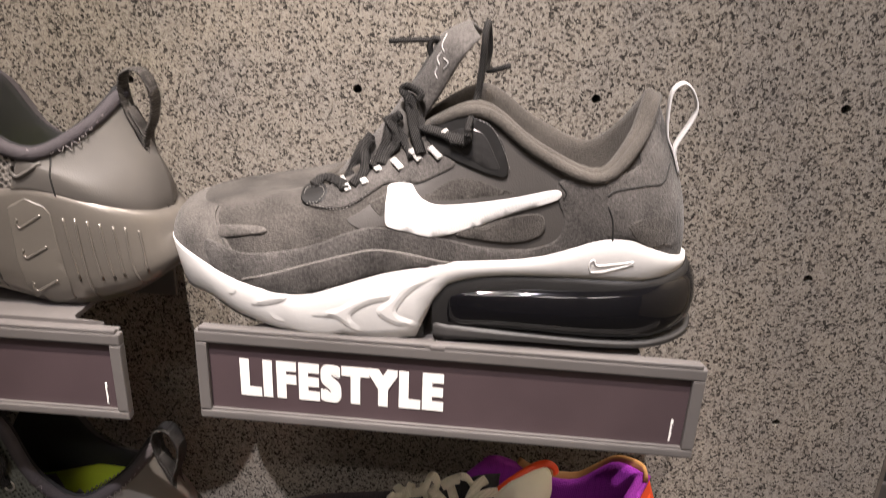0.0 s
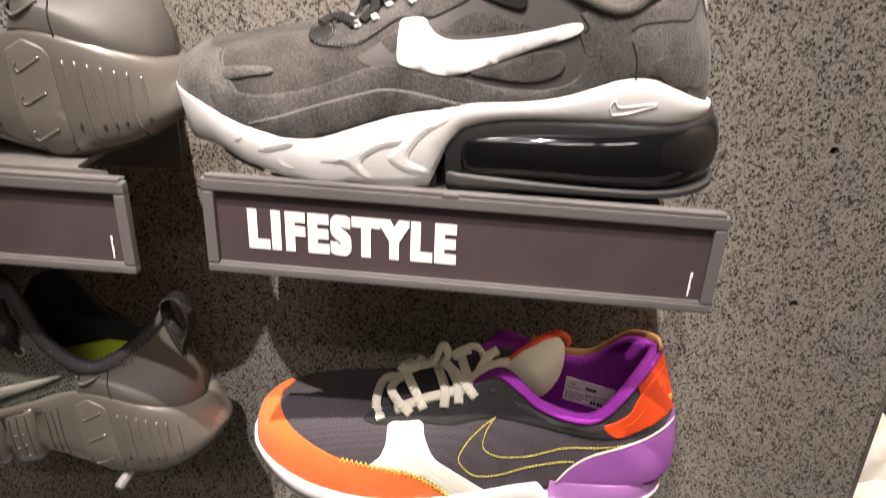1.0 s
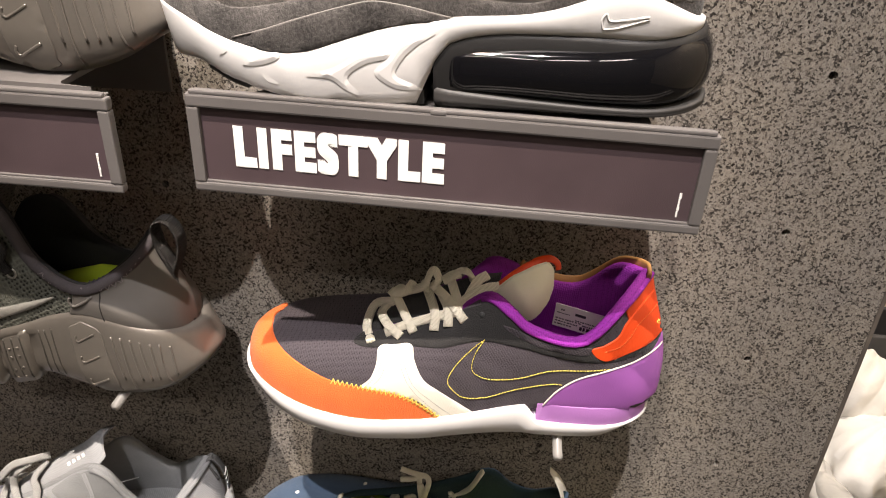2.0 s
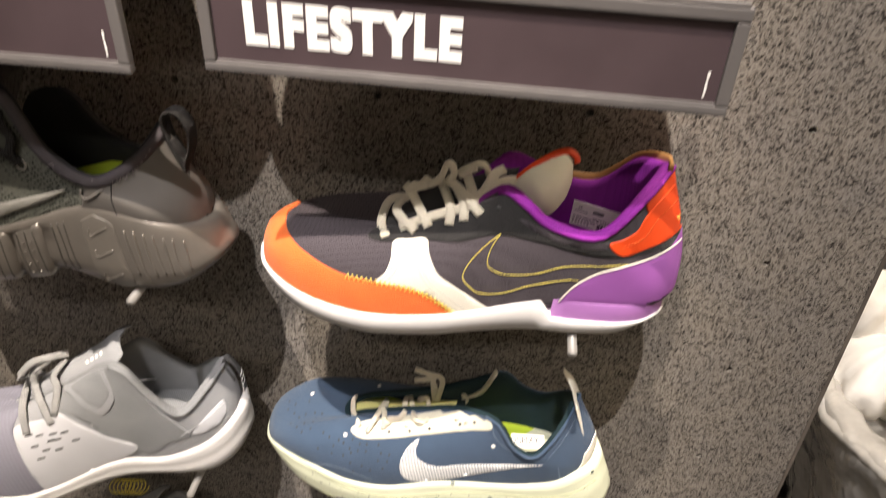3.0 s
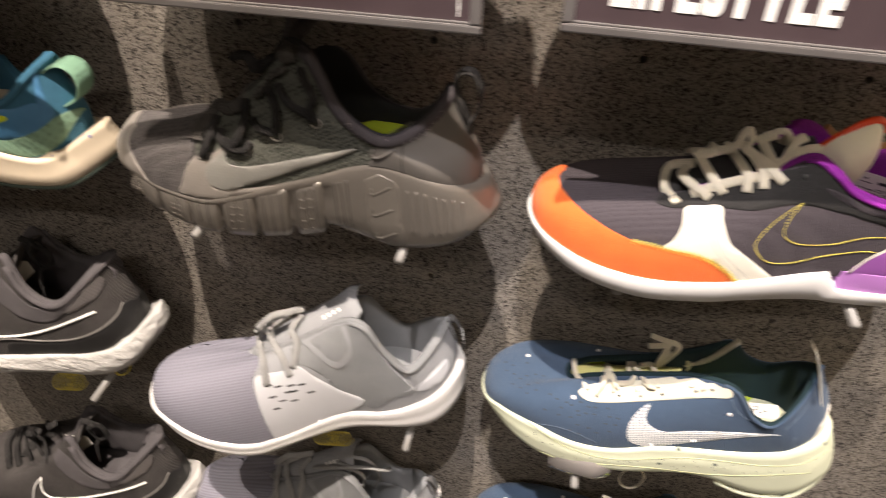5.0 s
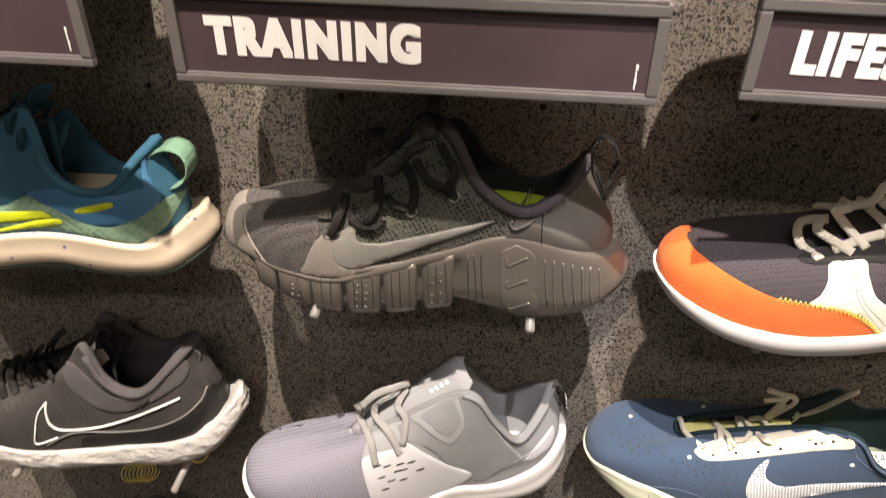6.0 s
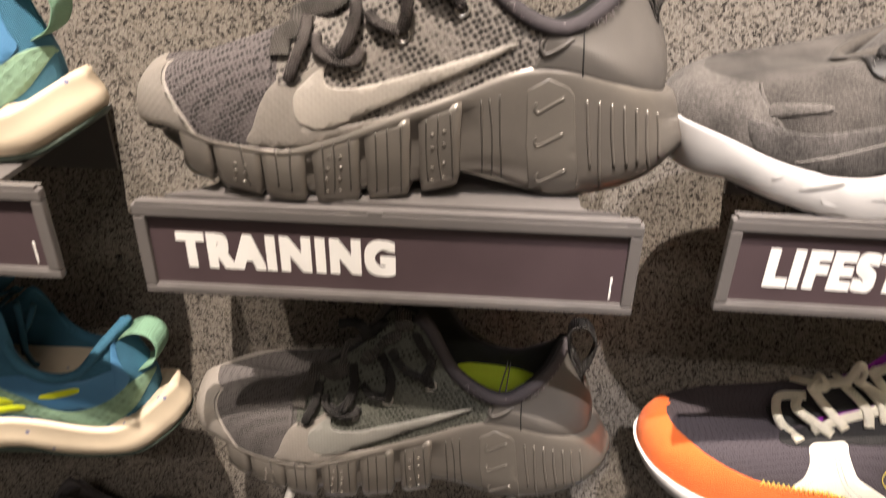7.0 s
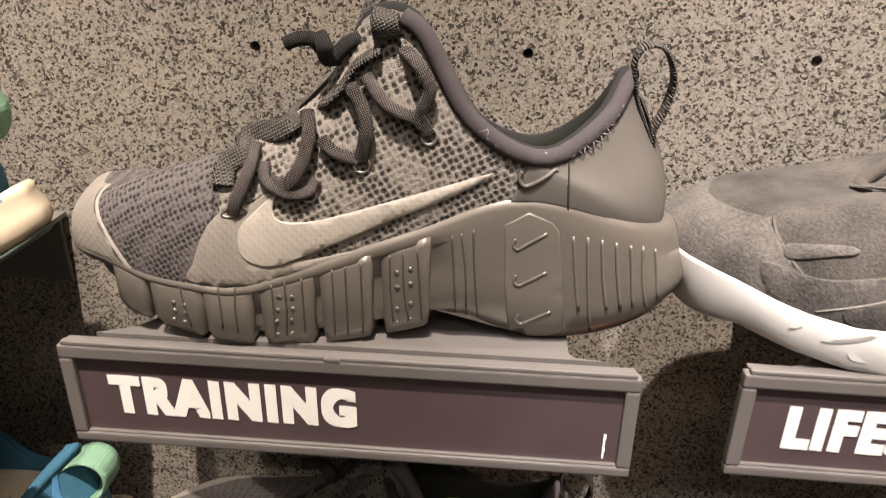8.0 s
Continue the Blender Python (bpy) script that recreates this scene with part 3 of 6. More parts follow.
def zone(name, last, a0, a1, b0, b1, r0, r1, thick, mat, parent, label=""):
    """A panel that wraps the upper: from ring place a to b (a0 at its low edge, a1 at its high one) over rows r0 to r1."""
    rings = np.array(last.rings)
    n = rings.shape[1]

    def at(s, q):
        i = max(0, min(int(s), len(rings) - 2))
        j0 = math.floor(q)
        fs, fq = s - i, q - j0
        p = lambda ii, jj: rings[ii][jj % n]
        return mix(mix(p(i, j0), p(i, j0 + 1), fq), mix(p(i + 1, j0), p(i + 1, j0 + 1), fq), fs)
    steps = lambda c: [0, 0.006, 0.014] + [q / c for q in range(1, c)] + [0.986, 0.994, 1]
    us, vs = steps(max(12, int(abs(b0 - a0) * 2))), steps(max(10, int((r1 - r0) * 2)))
    m, k = len(us) - 1, len(vs) - 1
    spot_at = lambda v, u: (mix(r0, r1, v), mix(mix(a0, a1, v), mix(b0, b1, v), u))
    verts, faces, edge_row = [], [], []
    for i, v in enumerate(vs):
        for j, u in enumerate(us):
            s, q = spot_at(v, u)
            nrm = np.cross(at(s, q + 0.7) - at(s, q - 0.7), at(min(s + 0.7, r1), q) - at(max(s - 0.7, r0), q))
            nrm /= np.linalg.norm(nrm) + 1e-12
            rim_step = min(i, k - i, j, m - j)
            edge_row.append(rim_step == 1)
            verts.append(at(s, q) + nrm * (-0.3, 0.92 * thick, thick)[min(rim_step, 2)] / 1000)
    for i in range(k):
        for j in range(m):
            q = i * (m + 1) + j
            faces.append((q, q + 1, q + m + 2, q + m + 1))
    ob = mesh_part(name, verts, faces, mat, parent, label)
    crease = ob.data.attributes.new("sharp_edge", "BOOLEAN", "EDGE")
    crease.data.foreach_set("value", [edge_row[e.vertices[0]] and edge_row[e.vertices[1]] for e in ob.data.edges])
    return ob


def pillow(name, pts, thick, mat, parent, label="", bevel=1.5):
    """A padded flat piece: an outline in mm, given thickness away from the eye and soft edges."""
    bm = bmesh.new()
    face = bm.faces.new([bm.verts.new(Vector(p) / 1000) for p in pts])
    bm.normal_update()
    push = face.normal * thick / 1000
    back = bmesh.ops.extrude_face_region(bm, geom=[face])
    for v in back["geom"]:
        if isinstance(v, bmesh.types.BMVert):
            v.co += push * (1 if push.y > 0 else -1)
    bmesh.ops.bevel(bm, geom=list(bm.edges), offset=bevel / 1000, segments=3, affect="EDGES")
    return part(name, bm, mat, parent, label, True)

# ---------------------------------------------------------------- the shop wall
WALL_Y = 0.48
M_CHIPS = chips("pressed_chip_board")
M_EDGE = leather("board_edge", (0.13, 0.11, 0.09), 0.8, 300, 0.4, 0.3)
M_HOLE = shader("hole_shade", (0.015, 0.013, 0.012), 0.9)
M_CREAM = leather("cream_plaster", (0.62, 0.55, 0.44), 0.8, 120, 0.2, 0.06)
M_FLOOR = leather("floor_vinyl", (0.085, 0.078, 0.07), 0.5, 60, 0.1, 0.2)
M_CEIL = leather("ceiling_paint", (0.30, 0.28, 0.26), 0.9, 60, 0.1, 0.1)
M_DARKWALL = leather("shop_paint", (0.13, 0.12, 0.11), 0.8, 60, 0.1, 0.15)
COLS = [0.24 - 0.1588 * k for k in range(8)]
ROWS_Z = [1.319 - 0.1186 * k for k in range(-3, 9)]


def display_panel(x0, x1, z0, z1, y, deep):
    """A pegboard: one sheet with drilled holes, thickness and edges."""
    xs, zs = sorted(c for c in COLS if x0 < c < x1), sorted(r for r in ROWS_Z if z0 < r < z1)
    gx = [x0] + [(a + b) / 2 for a, b in zip(xs, xs[1:])] + [x1]
    gz = [z0] + [(a + b) / 2 for a, b in zip(zs, zs[1:])] + [z1]
    bm, n, r = bmesh.new(), 16, 0.0031
    for i, cx in enumerate(xs):
        for j, cz in enumerate(zs):
            front, back, rimv = [], [], []
            for k in range(n):
                f = 2 * math.pi * (k + 0.5) / n
                c, s = math.cos(f), math.sin(f)
                sx = (gx[i + 1] - cx) if c > 0 else (cx - gx[i])
                sz = (gz[j + 1] - cz) if s > 0 else (cz - gz[j])
                q = min(sx / abs(c), sz / abs(s))
                rimv.append(bm.verts.new((cx + c * q, y, cz + s * q)))
                front.append(bm.verts.new((cx + c * r, y, cz + s * r)))
                back.append(bm.verts.new((cx + c * r, y + deep, cz + s * r)))
            for k in range(n):
                k2 = (k + 1) % n
                a, b = rimv[k].co, rimv[k2].co
                face = [front[k], rimv[k]]
                if abs(a.x - b.x) > 1e-6 and abs(a.z - b.z) > 1e-6:
                    px = gx[i + 1] if max(a.x, b.x) > cx + 1e-9 and abs(max(a.x, b.x) - gx[i + 1]) < 1e-6 else gx[i]
                    pz = gz[j + 1] if abs(max(a.z, b.z) - gz[j + 1]) < 1e-6 else gz[j]
                    face.append(bm.verts.new((px, y, pz)))
                face += [rimv[k2], front[k2]]
                bm.faces.new(face)
                bm.faces.new((front[k], front[k2], back[k2], back[k]))
    ob = part("wall_north", bm, M_CHIPS)
    for p in ob.data.polygons:
        if abs(p.normal.y) > 0.9 and p.normal.y > 0:
            p.flip()
    return tagged(ob, "grey-beige flecked pressed board wall with drilled peg holes", "wall", kind="structure")


display_panel(-1.35, 0.325, 0.02, 1.78, WALL_Y, 0.018)
bm = bmesh.new()
box(bm, 0.3252, 0.3285, WALL_Y - 0.0003, WALL_Y + 0.03, 0.02, 1.78)
tagged(part("trim", bm, M_EDGE), "dark cut edge of the flecked wall board", "trim", kind="structure")
# Near-black sheet added behind the holes; its colour stands in for their shade.
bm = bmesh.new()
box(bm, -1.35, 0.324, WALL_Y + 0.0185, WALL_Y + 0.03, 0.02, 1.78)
tagged(part("hole_shade_sheet", bm, M_HOLE), "near-black sheet added behind the drilled board to shade its holes", "wall", kind="structure")


def plain(name, x0, x1, y0, y1, z0, z1, mat, label, category="wall"):
    bm = bmesh.new()
    box(bm, x0, x1, y0, y1, z0, z1)
    return tagged(part(name, bm, mat), label, category, kind="structure")


plain("floor", -3.2, 2.2, -3.4, 2.3, -0.1, 0.0, M_FLOOR, "dark grey vinyl shop floor", "floor")
plain("ceiling", -3.2, 2.2, -3.4, 2.3, ROOM_TOP, ROOM_TOP + 0.1, M_CEIL, "dark painted shop ceiling", "ceiling")
plain("wall_west", -3.3, -3.2, -3.4, 2.3, 0.0, ROOM_TOP, M_DARKWALL, "dark painted side wall")
plain("wall_east", 2.2, 2.3, -3.4, 2.3, 0.0, ROOM_TOP, M_CREAM, "cream plastered side wall")
plain("wall_south", -3.2, 2.2, -3.5, -3.4, 0.0, ROOM_TOP, M_DARKWALL, "dark painted shop wall behind the aisle")
plain("wall_back", -3.2, 2.2, 1.15, 1.25, 0.0, ROOM_TOP, M_CREAM, "cream plastered wall behind the display board")
plain("wall_upper", -1.35, 0.325, WALL_Y, WALL_Y + 0.03, 1.785, ROOM_TOP, M_CHIPS, "flecked board above the display wall")

# ---------------------------------------------------------------- sign holders
M_FRAME = plastic("sign_grey_plastic", (0.124, 0.115, 0.111), 0.42)
M_INSERT = plastic("sign_plum_card", (0.074, 0.052, 0.057), 0.36)
M_WHITE = plastic("white_print", (0.86, 0.85, 0.82), 0.55, 0.03)
M_PEG = shader("frosted_peg", (0.33, 0.318, 0.30), 0.35)
M_PEG.node_tree.nodes["Principled BSDF"].inputs["Transmission Weight"].default_value = 0.35
SIGN_Y = 0.327


def sign_holder(x0, z, w, tilt, text, tx0, tx1, tz0, tz1, shelf, label):
    """A framed card under a shelf plate; heights hang from the frame's top edge z."""
    ob = thing("sign_holder", pose(x0, 0, z, 0, tilt, 0), label, "sign", "category signs under the top shoes")
    y, low, side, head, foot_bar = SIGN_Y, -0.0572, 0.0066, 0.0092, 0.0052
    for a in ((0, w, -head, -0.0022), (0, w, low, low + foot_bar), (0, side, low + foot_bar, -head), (w - side, w, low + foot_bar, -head)):
        bm = bmesh.new()
        box(bm, a[0], a[1], y, y + 0.006, a[2], a[3], 0.0012)
        part("frame_bar", bm, M_FRAME, ob)
    bm = bmesh.new()
    box(bm, side - 0.001, w - side + 0.001, y + 0.0032, y + 0.0045, low + foot_bar - 0.001, -head + 0.001)
    part("card", bm, M_INSERT, ob, "dark plum printed card")
    for y0, y1, z1 in ((y + 0.0004, y + 0.0042, 0.0), (y + 0.0050, y + 0.0086, -0.0012)):
        bm = bmesh.new()
        box(bm, 0.0022, w - 0.0022, y0, y1, -0.0024, z1, 0.0008)
        part("top_lip", bm, M_FRAME, ob)
    bm = bmesh.new()
    box(bm, side, w - side, y + 0.0010, y + 0.0031, low + foot_bar, low + foot_bar + 0.0011, 0.0004)
    part("inner_lip", bm, M_FRAME, ob)
    bm = bmesh.new()
    box(bm, w * 0.47, w * 0.50, y - 0.0002, y + 0.0020, -0.0030, -0.0004, 0.0008)
    part("finger_notch", bm, M_FRAME, ob)
    # shelf plate with sloped shoulders
    bm = bmesh.new()
    plan = [(0.016, y + 0.0088), (w - 0.012, y + 0.0088), (w - 0.029, y + 0.0105), (w - 0.032, y + 0.014), (w - 0.032, WALL_Y - 0.001), (0.040, WALL_Y - 0.001), (0.040, y + 0.026), (0.032, y + 0.016)]
    lo = [bm.verts.new((px, py, shelf - 0.0033)) for px, py in plan]
    hi = [bm.verts.new((px, py, shelf)) for px, py in plan]
    bm.faces.new(lo)
    bm.faces.new(hi)
    for i in range(len(plan)):
        j = (i + 1) % len(plan)
        bm.faces.new((lo[i], lo[j], hi[j], hi[i]))
    part("shelf_plate", bm, M_FRAME, ob)
    bm = bmesh.new()
    box(bm, 0.044, w - 0.036, WALL_Y - 0.004, WALL_Y - 0.0005, shelf - 0.05, shelf - 0.0045, 0.001)
    part("wall_flange", bm, M_FRAME, ob)
    if text:
        words("lettering", text, tx0 - x0, tx1 - x0, tz0 - z, tz1 - z, y + 0.0030, M_WHITE, ob, 0.078)
    bm = bmesh.new()
    random.seed(4)
    h0 = low + 0.0085
    while h0 < low + 0.021:
        h = random.uniform(0.0007, 0.0019)
        box(bm, w - 0.0135, w - 0.0135 + random.uniform(0.0009, 0.0014), y + 0.0027, y + 0.0031, h0, h0 + h)
        h0 += h + 0.0003
    tagged(part("fine_print", bm, M_WHITE, ob), kind="stuff")
    return ob


sign_holder(-0.1388, 1.2138, 0.2727, 0.75, "LIFESTYLE", -0.1155, -0.0022, 1.1716, 1.1955, -0.0040, "grey framed sign with white LIFESTYLE letters under a shelf")
sign_holder(-0.4525, 1.2082, 0.2707, 0.1, "TRAINING", -0.4320, -0.3112, 1.1672, 1.1897, 0.0008, "grey framed sign with white TRAINING letters under a shelf")
sign_holder(-0.7715, 1.2140, 0.2705, 0.0, "", 0, 0, 0, 0, -0.0045, "grey framed plum sign beside the training sign")


def peg(x, z, tip=0.36, r=0.0034):
    bm = bmesh.new()
    bmesh.ops.create_cone(bm, cap_ends=True, segments=20, radius1=r, radius2=r, depth=WALL_Y + 0.012 - tip, matrix=pose(x, (WALL_Y + 0.012 + tip) / 2, z, 90, 0, 0))
    rimmed = [e for e in bm.edges if all(v.co.y < tip + 0.001 for v in e.verts)]
    bmesh.ops.bevel(bm, geom=rimmed, offset=0.0010, segments=2, affect="EDGES")
    ob = part("peg", bm, M_PEG, None, "", True)
    return tagged(ob, "frosted plastic peg stuck in the drilled board", "peg", "pegs that hold the shoes")


for row, tips in ((3, (0.347, 0.350, 0.352, 0.350, 0.384)), (5, (0.358, 0.352, 0.362, 0.36, 0.36)), (7, (0.36,) * 5)):
    for col, tip in zip((1, 2, 3, 4, 5), tips):
        peg(COLS[col], 1.319 - 0.1186 * row, tip)
peg(COLS[6], 1.319 - 0.1186 * 3)
peg(COLS[6], 1.319 - 0.1186 * 5)
ROW = [1.2093, 1.319 - 0.1186 * 3 + 0.0043, 1.319 - 0.1186 * 5 + 0.0043, 1.319 - 0.1186 * 7 + 0.0043]

# ---------------------------------------------------------------- shoe materials
M_SUEDE = suede("charcoal_suede", (0.074, 0.068, 0.064), 620, 0.6)
M_SUEDE_L = suede("worn_charcoal_suede", (0.100, 0.091, 0.084), 620, 0.55)
M_CLOTH = suede("dark_felt", (0.062, 0.056, 0.051), 800, 0.65)
M_COLLAR = suede("brown_grey_felt", (0.072, 0.064, 0.056), 900, 0.30)
M_WHITE_L = leather("white_leather", (0.66, 0.65, 0.645), 0.45, 900, 0.15, 0.03)
M_WHITE_F = foam("white_foam", (0.66, 0.65, 0.64), 0.5, None, 0, 0.04)
M_BLACK_SATIN = plastic("black_satin_plastic", (0.018, 0.0175, 0.0175), 0.46, 0.08, 0.3)
M_GLOSS = shader("black_glossy_air_bag", (0.004, 0.004, 0.005), 0.05, 0, 0.4)
M_RUBBER = foam("dark_rubber", (0.045, 0.043, 0.042), 0.55)
M_LACE_D = weave("dark_lace", (0.030, 0.028, 0.027), 2400, 0.8, 1.0, 0.95)
M_LINING_K = weave("black_lining", (0.020, 0.020, 0.021), 2600)

STANDS = {}


def shoe(name, key, label, group="shoes on the display wall"):
    x, y, z, yaw = STANDS[key]
    return thing(name, pose(x, y, z, 0, 0, yaw), label, "shoe", group)


M_PANEL_D = leather("smooth_charcoal_panel", (0.066, 0.060, 0.056), 0.62, 1200, 0.15)
M_GLOSS2 = leather("dark_shiny_film", (0.030, 0.029, 0.029), 0.22, 300, 0.3)
M_SEAM = plastic("pale_edge_line", (0.22, 0.205, 0.19), 0.7)
M_SEAM_D = plastic("dark_seam", (0.02, 0.019, 0.018), 0.8)
M_THREAD = weave("grey_thread", (0.24, 0.23, 0.22), 3000)
M_KNIT_G = knit("grey_spacer_knit", (0.215, 0.196, 0.178), (0.034, 0.031, 0.029), 330, 0.5, 0.60, stray=0.4)
M_KNIT_D = knit("dark_close_knit", (0.102, 0.091, 0.091), (0.020, 0.018, 0.019), 420, 0.5, 0.58, stray=0.35)
M_LIME = foam("lime_insole", (0.42, 0.55, 0.03), 0.8)
M_BIND = weave("plum_grey_binding", (0.066, 0.058, 0.063), 4600)
M_BIND_L = weave("plum_thread", (0.20, 0.18, 0.18), 2800)
M_EVA = foam("bronze_grey_foam", (0.190, 0.172, 0.151), 0.33, None, 0, 0.14, spec=0.6)
M_EVA.node_tree.nodes["Principled BSDF"].inputs["Metallic"].default_value = 0.45
# Darker copy of the same foam for the shade inside grooves.
M_EVA_SHADE = foam("bronze_grey_groove_shade", (0.060, 0.054, 0.046), 0.5, None, 0, 0.12)
M_EVA_D2 = foam("bronze_grey_plate", (0.120, 0.108, 0.093), 0.48, None, 0, 0.1)
M_FUSE = embossed(leather("grey_fused_film", (0.255, 0.232, 0.208), 0.5, 240, 0.25, 0.10))
M_FUSE_L = embossed(leather("pale_fused_film", (0.410, 0.378, 0.335), 0.5, 240, 0.25, 0.08))
M_HEEL = leather("grey_rubberised_film", (0.112, 0.103, 0.094), 0.5, 1400, 0.08, 0.1)
M_WEB = weave("ribbed_dark_webbing", (0.075, 0.068, 0.062), 1500, 0.75, 1.0, 0.6)
M_TAB = weave("black_ribbed_tab", (0.030, 0.028, 0.027), 1500, 0.7, 0.8, 0.4)
M_LACE_G = weave("grey_lace", (0.102, 0.090, 0.086), 2400, 0.85, 1.0, 0.9)
M_METAL = shader("pale_metal", (0.62, 0.60, 0.57), 0.3, 0.9)
M_METAL_D = shader("dark_metal", (0.20, 0.19, 0.18), 0.35, 0.9)
# black-green trainer
M_KNIT_B = knit("black_green_knit", (0.085, 0.088, 0.074), (0.008, 0.008, 0.007), 330, 0.5, 0.50, stray=0.4)
M_KNIT_B2 = knit("black_close_knit", (0.090, 0.082, 0.080), (0.010, 0.009, 0.009), 480, 0.5, 0.46)
M_FUSE_B = embossed(leather("smoky_fused_film", (0.235, 0.230, 0.210), 0.5, 240, 0.25, 0.10))
M_HEEL_B = leather("dark_rubberised_film", (0.100, 0.092, 0.084), 0.5, 1400, 0.08, 0.1)
# orange and purple shoe
M_MESH_P = knit("plum_grey_mesh", (0.054, 0.046, 0.053), (0.009, 0.008, 0.009), 620, 0.6, 0.40, 0.85, 0.5)
M_DARKSUEDE = suede("black_suede", (0.026, 0.025, 0.025))
M_ORANGE = suede("orange_nubuck", (0.80, 0.165, 0.035), 1200, 0.10)
M_RED = leather("red_orange_leather", (0.82, 0.075, 0.012), 0.42, 500, 0.2, 0.06)
M_PURPLE = leather("purple_leather", (0.30, 0.095, 0.36), 0.5, 1200, 0.1, 0.06)
M_PURPLE_L = foam("purple_rubber", (0.40, 0.17, 0.46), 0.5)
M_PURPLE_C = knit("violet_mesh_lining", (0.22, 0.020, 0.26), (0.09, 0.006, 0.11), 700, 0.3, 0.36, 0.8, 0.4)
M_BONE = leather("bone_suede", (0.70, 0.67, 0.58), 0.7, 900, 0.2, 0.06)
M_CREAM_L = weave("cream_lace", (0.80, 0.74, 0.60), 2600, 0.85, 0.8, 0.12)
M_FOAMCORE = foam("cream_foam", (0.86, 0.82, 0.66), 0.85)
M_TAN = leather("tan_leather", (0.42, 0.21, 0.07), 0.5, 700, 0.2)
M_YELLOW = weave("yellow_thread", (0.72, 0.60, 0.12), 3000)
M_GREYTHREAD = weave("cool_thread", (0.26, 0.26, 0.25), 3000)
M_PAPER = plastic("paper_label", (0.74, 0.72, 0.66), 0.7, 0.05)
M_INK = plastic("black_ink", (0.03, 0.03, 0.03), 0.7)
# blue shoe
M_BLUE = suede("slate_blue_nubuck", (0.052, 0.084, 0.138), 1400, 0.10)
M_NAVY = weave("navy_lining", (0.010, 0.026, 0.032), 2600)
M_CREAM_E = leather("cream_eyestay", (0.68, 0.655, 0.53), 0.55, 1200, 0.1, 0.05)
# Shaded copy of the cream eyestay, shade put into the colour; the tongue shares it.
M_CREAM_SHADE = leather("cream_eyestay_shade", (0.52, 0.50, 0.20), 0.55, 1200, 0.1, 0.08)
M_LIMEFOAM = foam("lime_cream_foam", (0.61, 0.635, 0.47), 0.5, (0.10, 0.12, 0.10), 0.16, 0.06, 150)
M_DOTMESH = knit("white_honeycomb_mesh", (0.62, 0.62, 0.61), (0.06, 0.10, 0.16), 400, 0.2, 0.64, 0.6, 0.3, 1.0, 0.02, 0.0)
M_PODG = shader("smoky_air_pod", (0.40, 0.37, 0.35), 0.07)
M_PODG.node_tree.nodes["Principled BSDF"].inputs["Transmission Weight"].default_value = 0.5
# pale grey shoe
M_RIB = ribbed("lavender_grey_rib", (0.225, 0.222, 0.268), 0.0026)
M_PALE = weave("pale_grey_cloth", (0.305, 0.312, 0.325), 2200, 0.8, 0.3, 0.10)
M_PALE_D = weave("grey_cloth", (0.235, 0.242, 0.25), 2200, 0.8, 0.3, 0.12)
M_PALE_W = leather("off_white_film", (0.56, 0.57, 0.60), 0.5, 1200, 0.1, 0.04)
M_WHITE_E = foam("grey_white_foam", (0.62, 0.61, 0.60), 0.5, None, 0, 0.05)
M_LACE_P = weave("pale_lace", (0.32, 0.32, 0.315), 3000)
# teal shoe
M_TEAL = weave("teal_cloth", (0.045, 0.150, 0.235), 2200)
M_SEABLUE = leather("sea_blue_film", (0.070, 0.22, 0.41), 0.5, 900, 0.15)
M_GREEN = knit("sage_green_mesh", (0.185, 0.30, 0.21), (0.07, 0.13, 0.09), 210, 0.79, 0.30, 0.8, 0.6)
M_SAGE = weave("mint_webbing", (0.20, 0.36, 0.25), 2200, 0.75, 0.8, 0.2)
M_ACID = leather("acid_yellow_film", (0.62, 0.72, 0.02), 0.5, 900, 0.1)
M_SAND = foam("sand_foam", (0.66, 0.56, 0.42), 0.55, (0.20, 0.20, 0.34), 0.16, 0.06, 190)
M_TREAD = foam("green_tread_rubber", (0.075, 0.105, 0.085), 0.6)
M_TEALLACE = weave("teal_lace", (0.020, 0.075, 0.11), 3000)
# black shoe with white sole
M_KNIT_K = weave("black_knit", (0.055, 0.050, 0.048), 1300, 0.85, 0.9, 0.35)
M_KNIT_K2 = weave("charcoal_collar", (0.085, 0.078, 0.082), 1600, 0.85, 0.5, 0.2)
M_RIBK = ribbed("ribbed_heel_cloth", (0.095, 0.086, 0.084), 0.0024, (0.3, 0.9, 0))
M_GREYLINE = plastic("grey_edge", (0.17, 0.16, 0.15), 0.6)
M_PEBBLE = foam("white_pebbled_foam", (0.50, 0.49, 0.47), 0.6, None, 0, 0.06)
lumps = node(M_PEBBLE, "ShaderNodeTexNoise", Scale=70.0, Detail=3.0)
link(M_PEBBLE, coords(M_PEBBLE, (1, 1, 1.6)), lumps.inputs["Vector"])
bump(M_PEBBLE, lumps.outputs[0], 0.9, 0.006)
# Darker lime: painted shade of the sole lines, and the colour of some flecks.
M_LIMEDARK = foam("lime_shade_and_fleck", (0.40, 0.42, 0.24), 0.6)
M_BLUE_L = weave("pale_blue_thread", (0.15, 0.20, 0.28), 2600)
M_INK_W = weave("grey_pull_webbing", (0.10, 0.10, 0.10), 2000)

M_LOOP = weave("grey_white_webbing", (0.46, 0.45, 0.44), 2600)

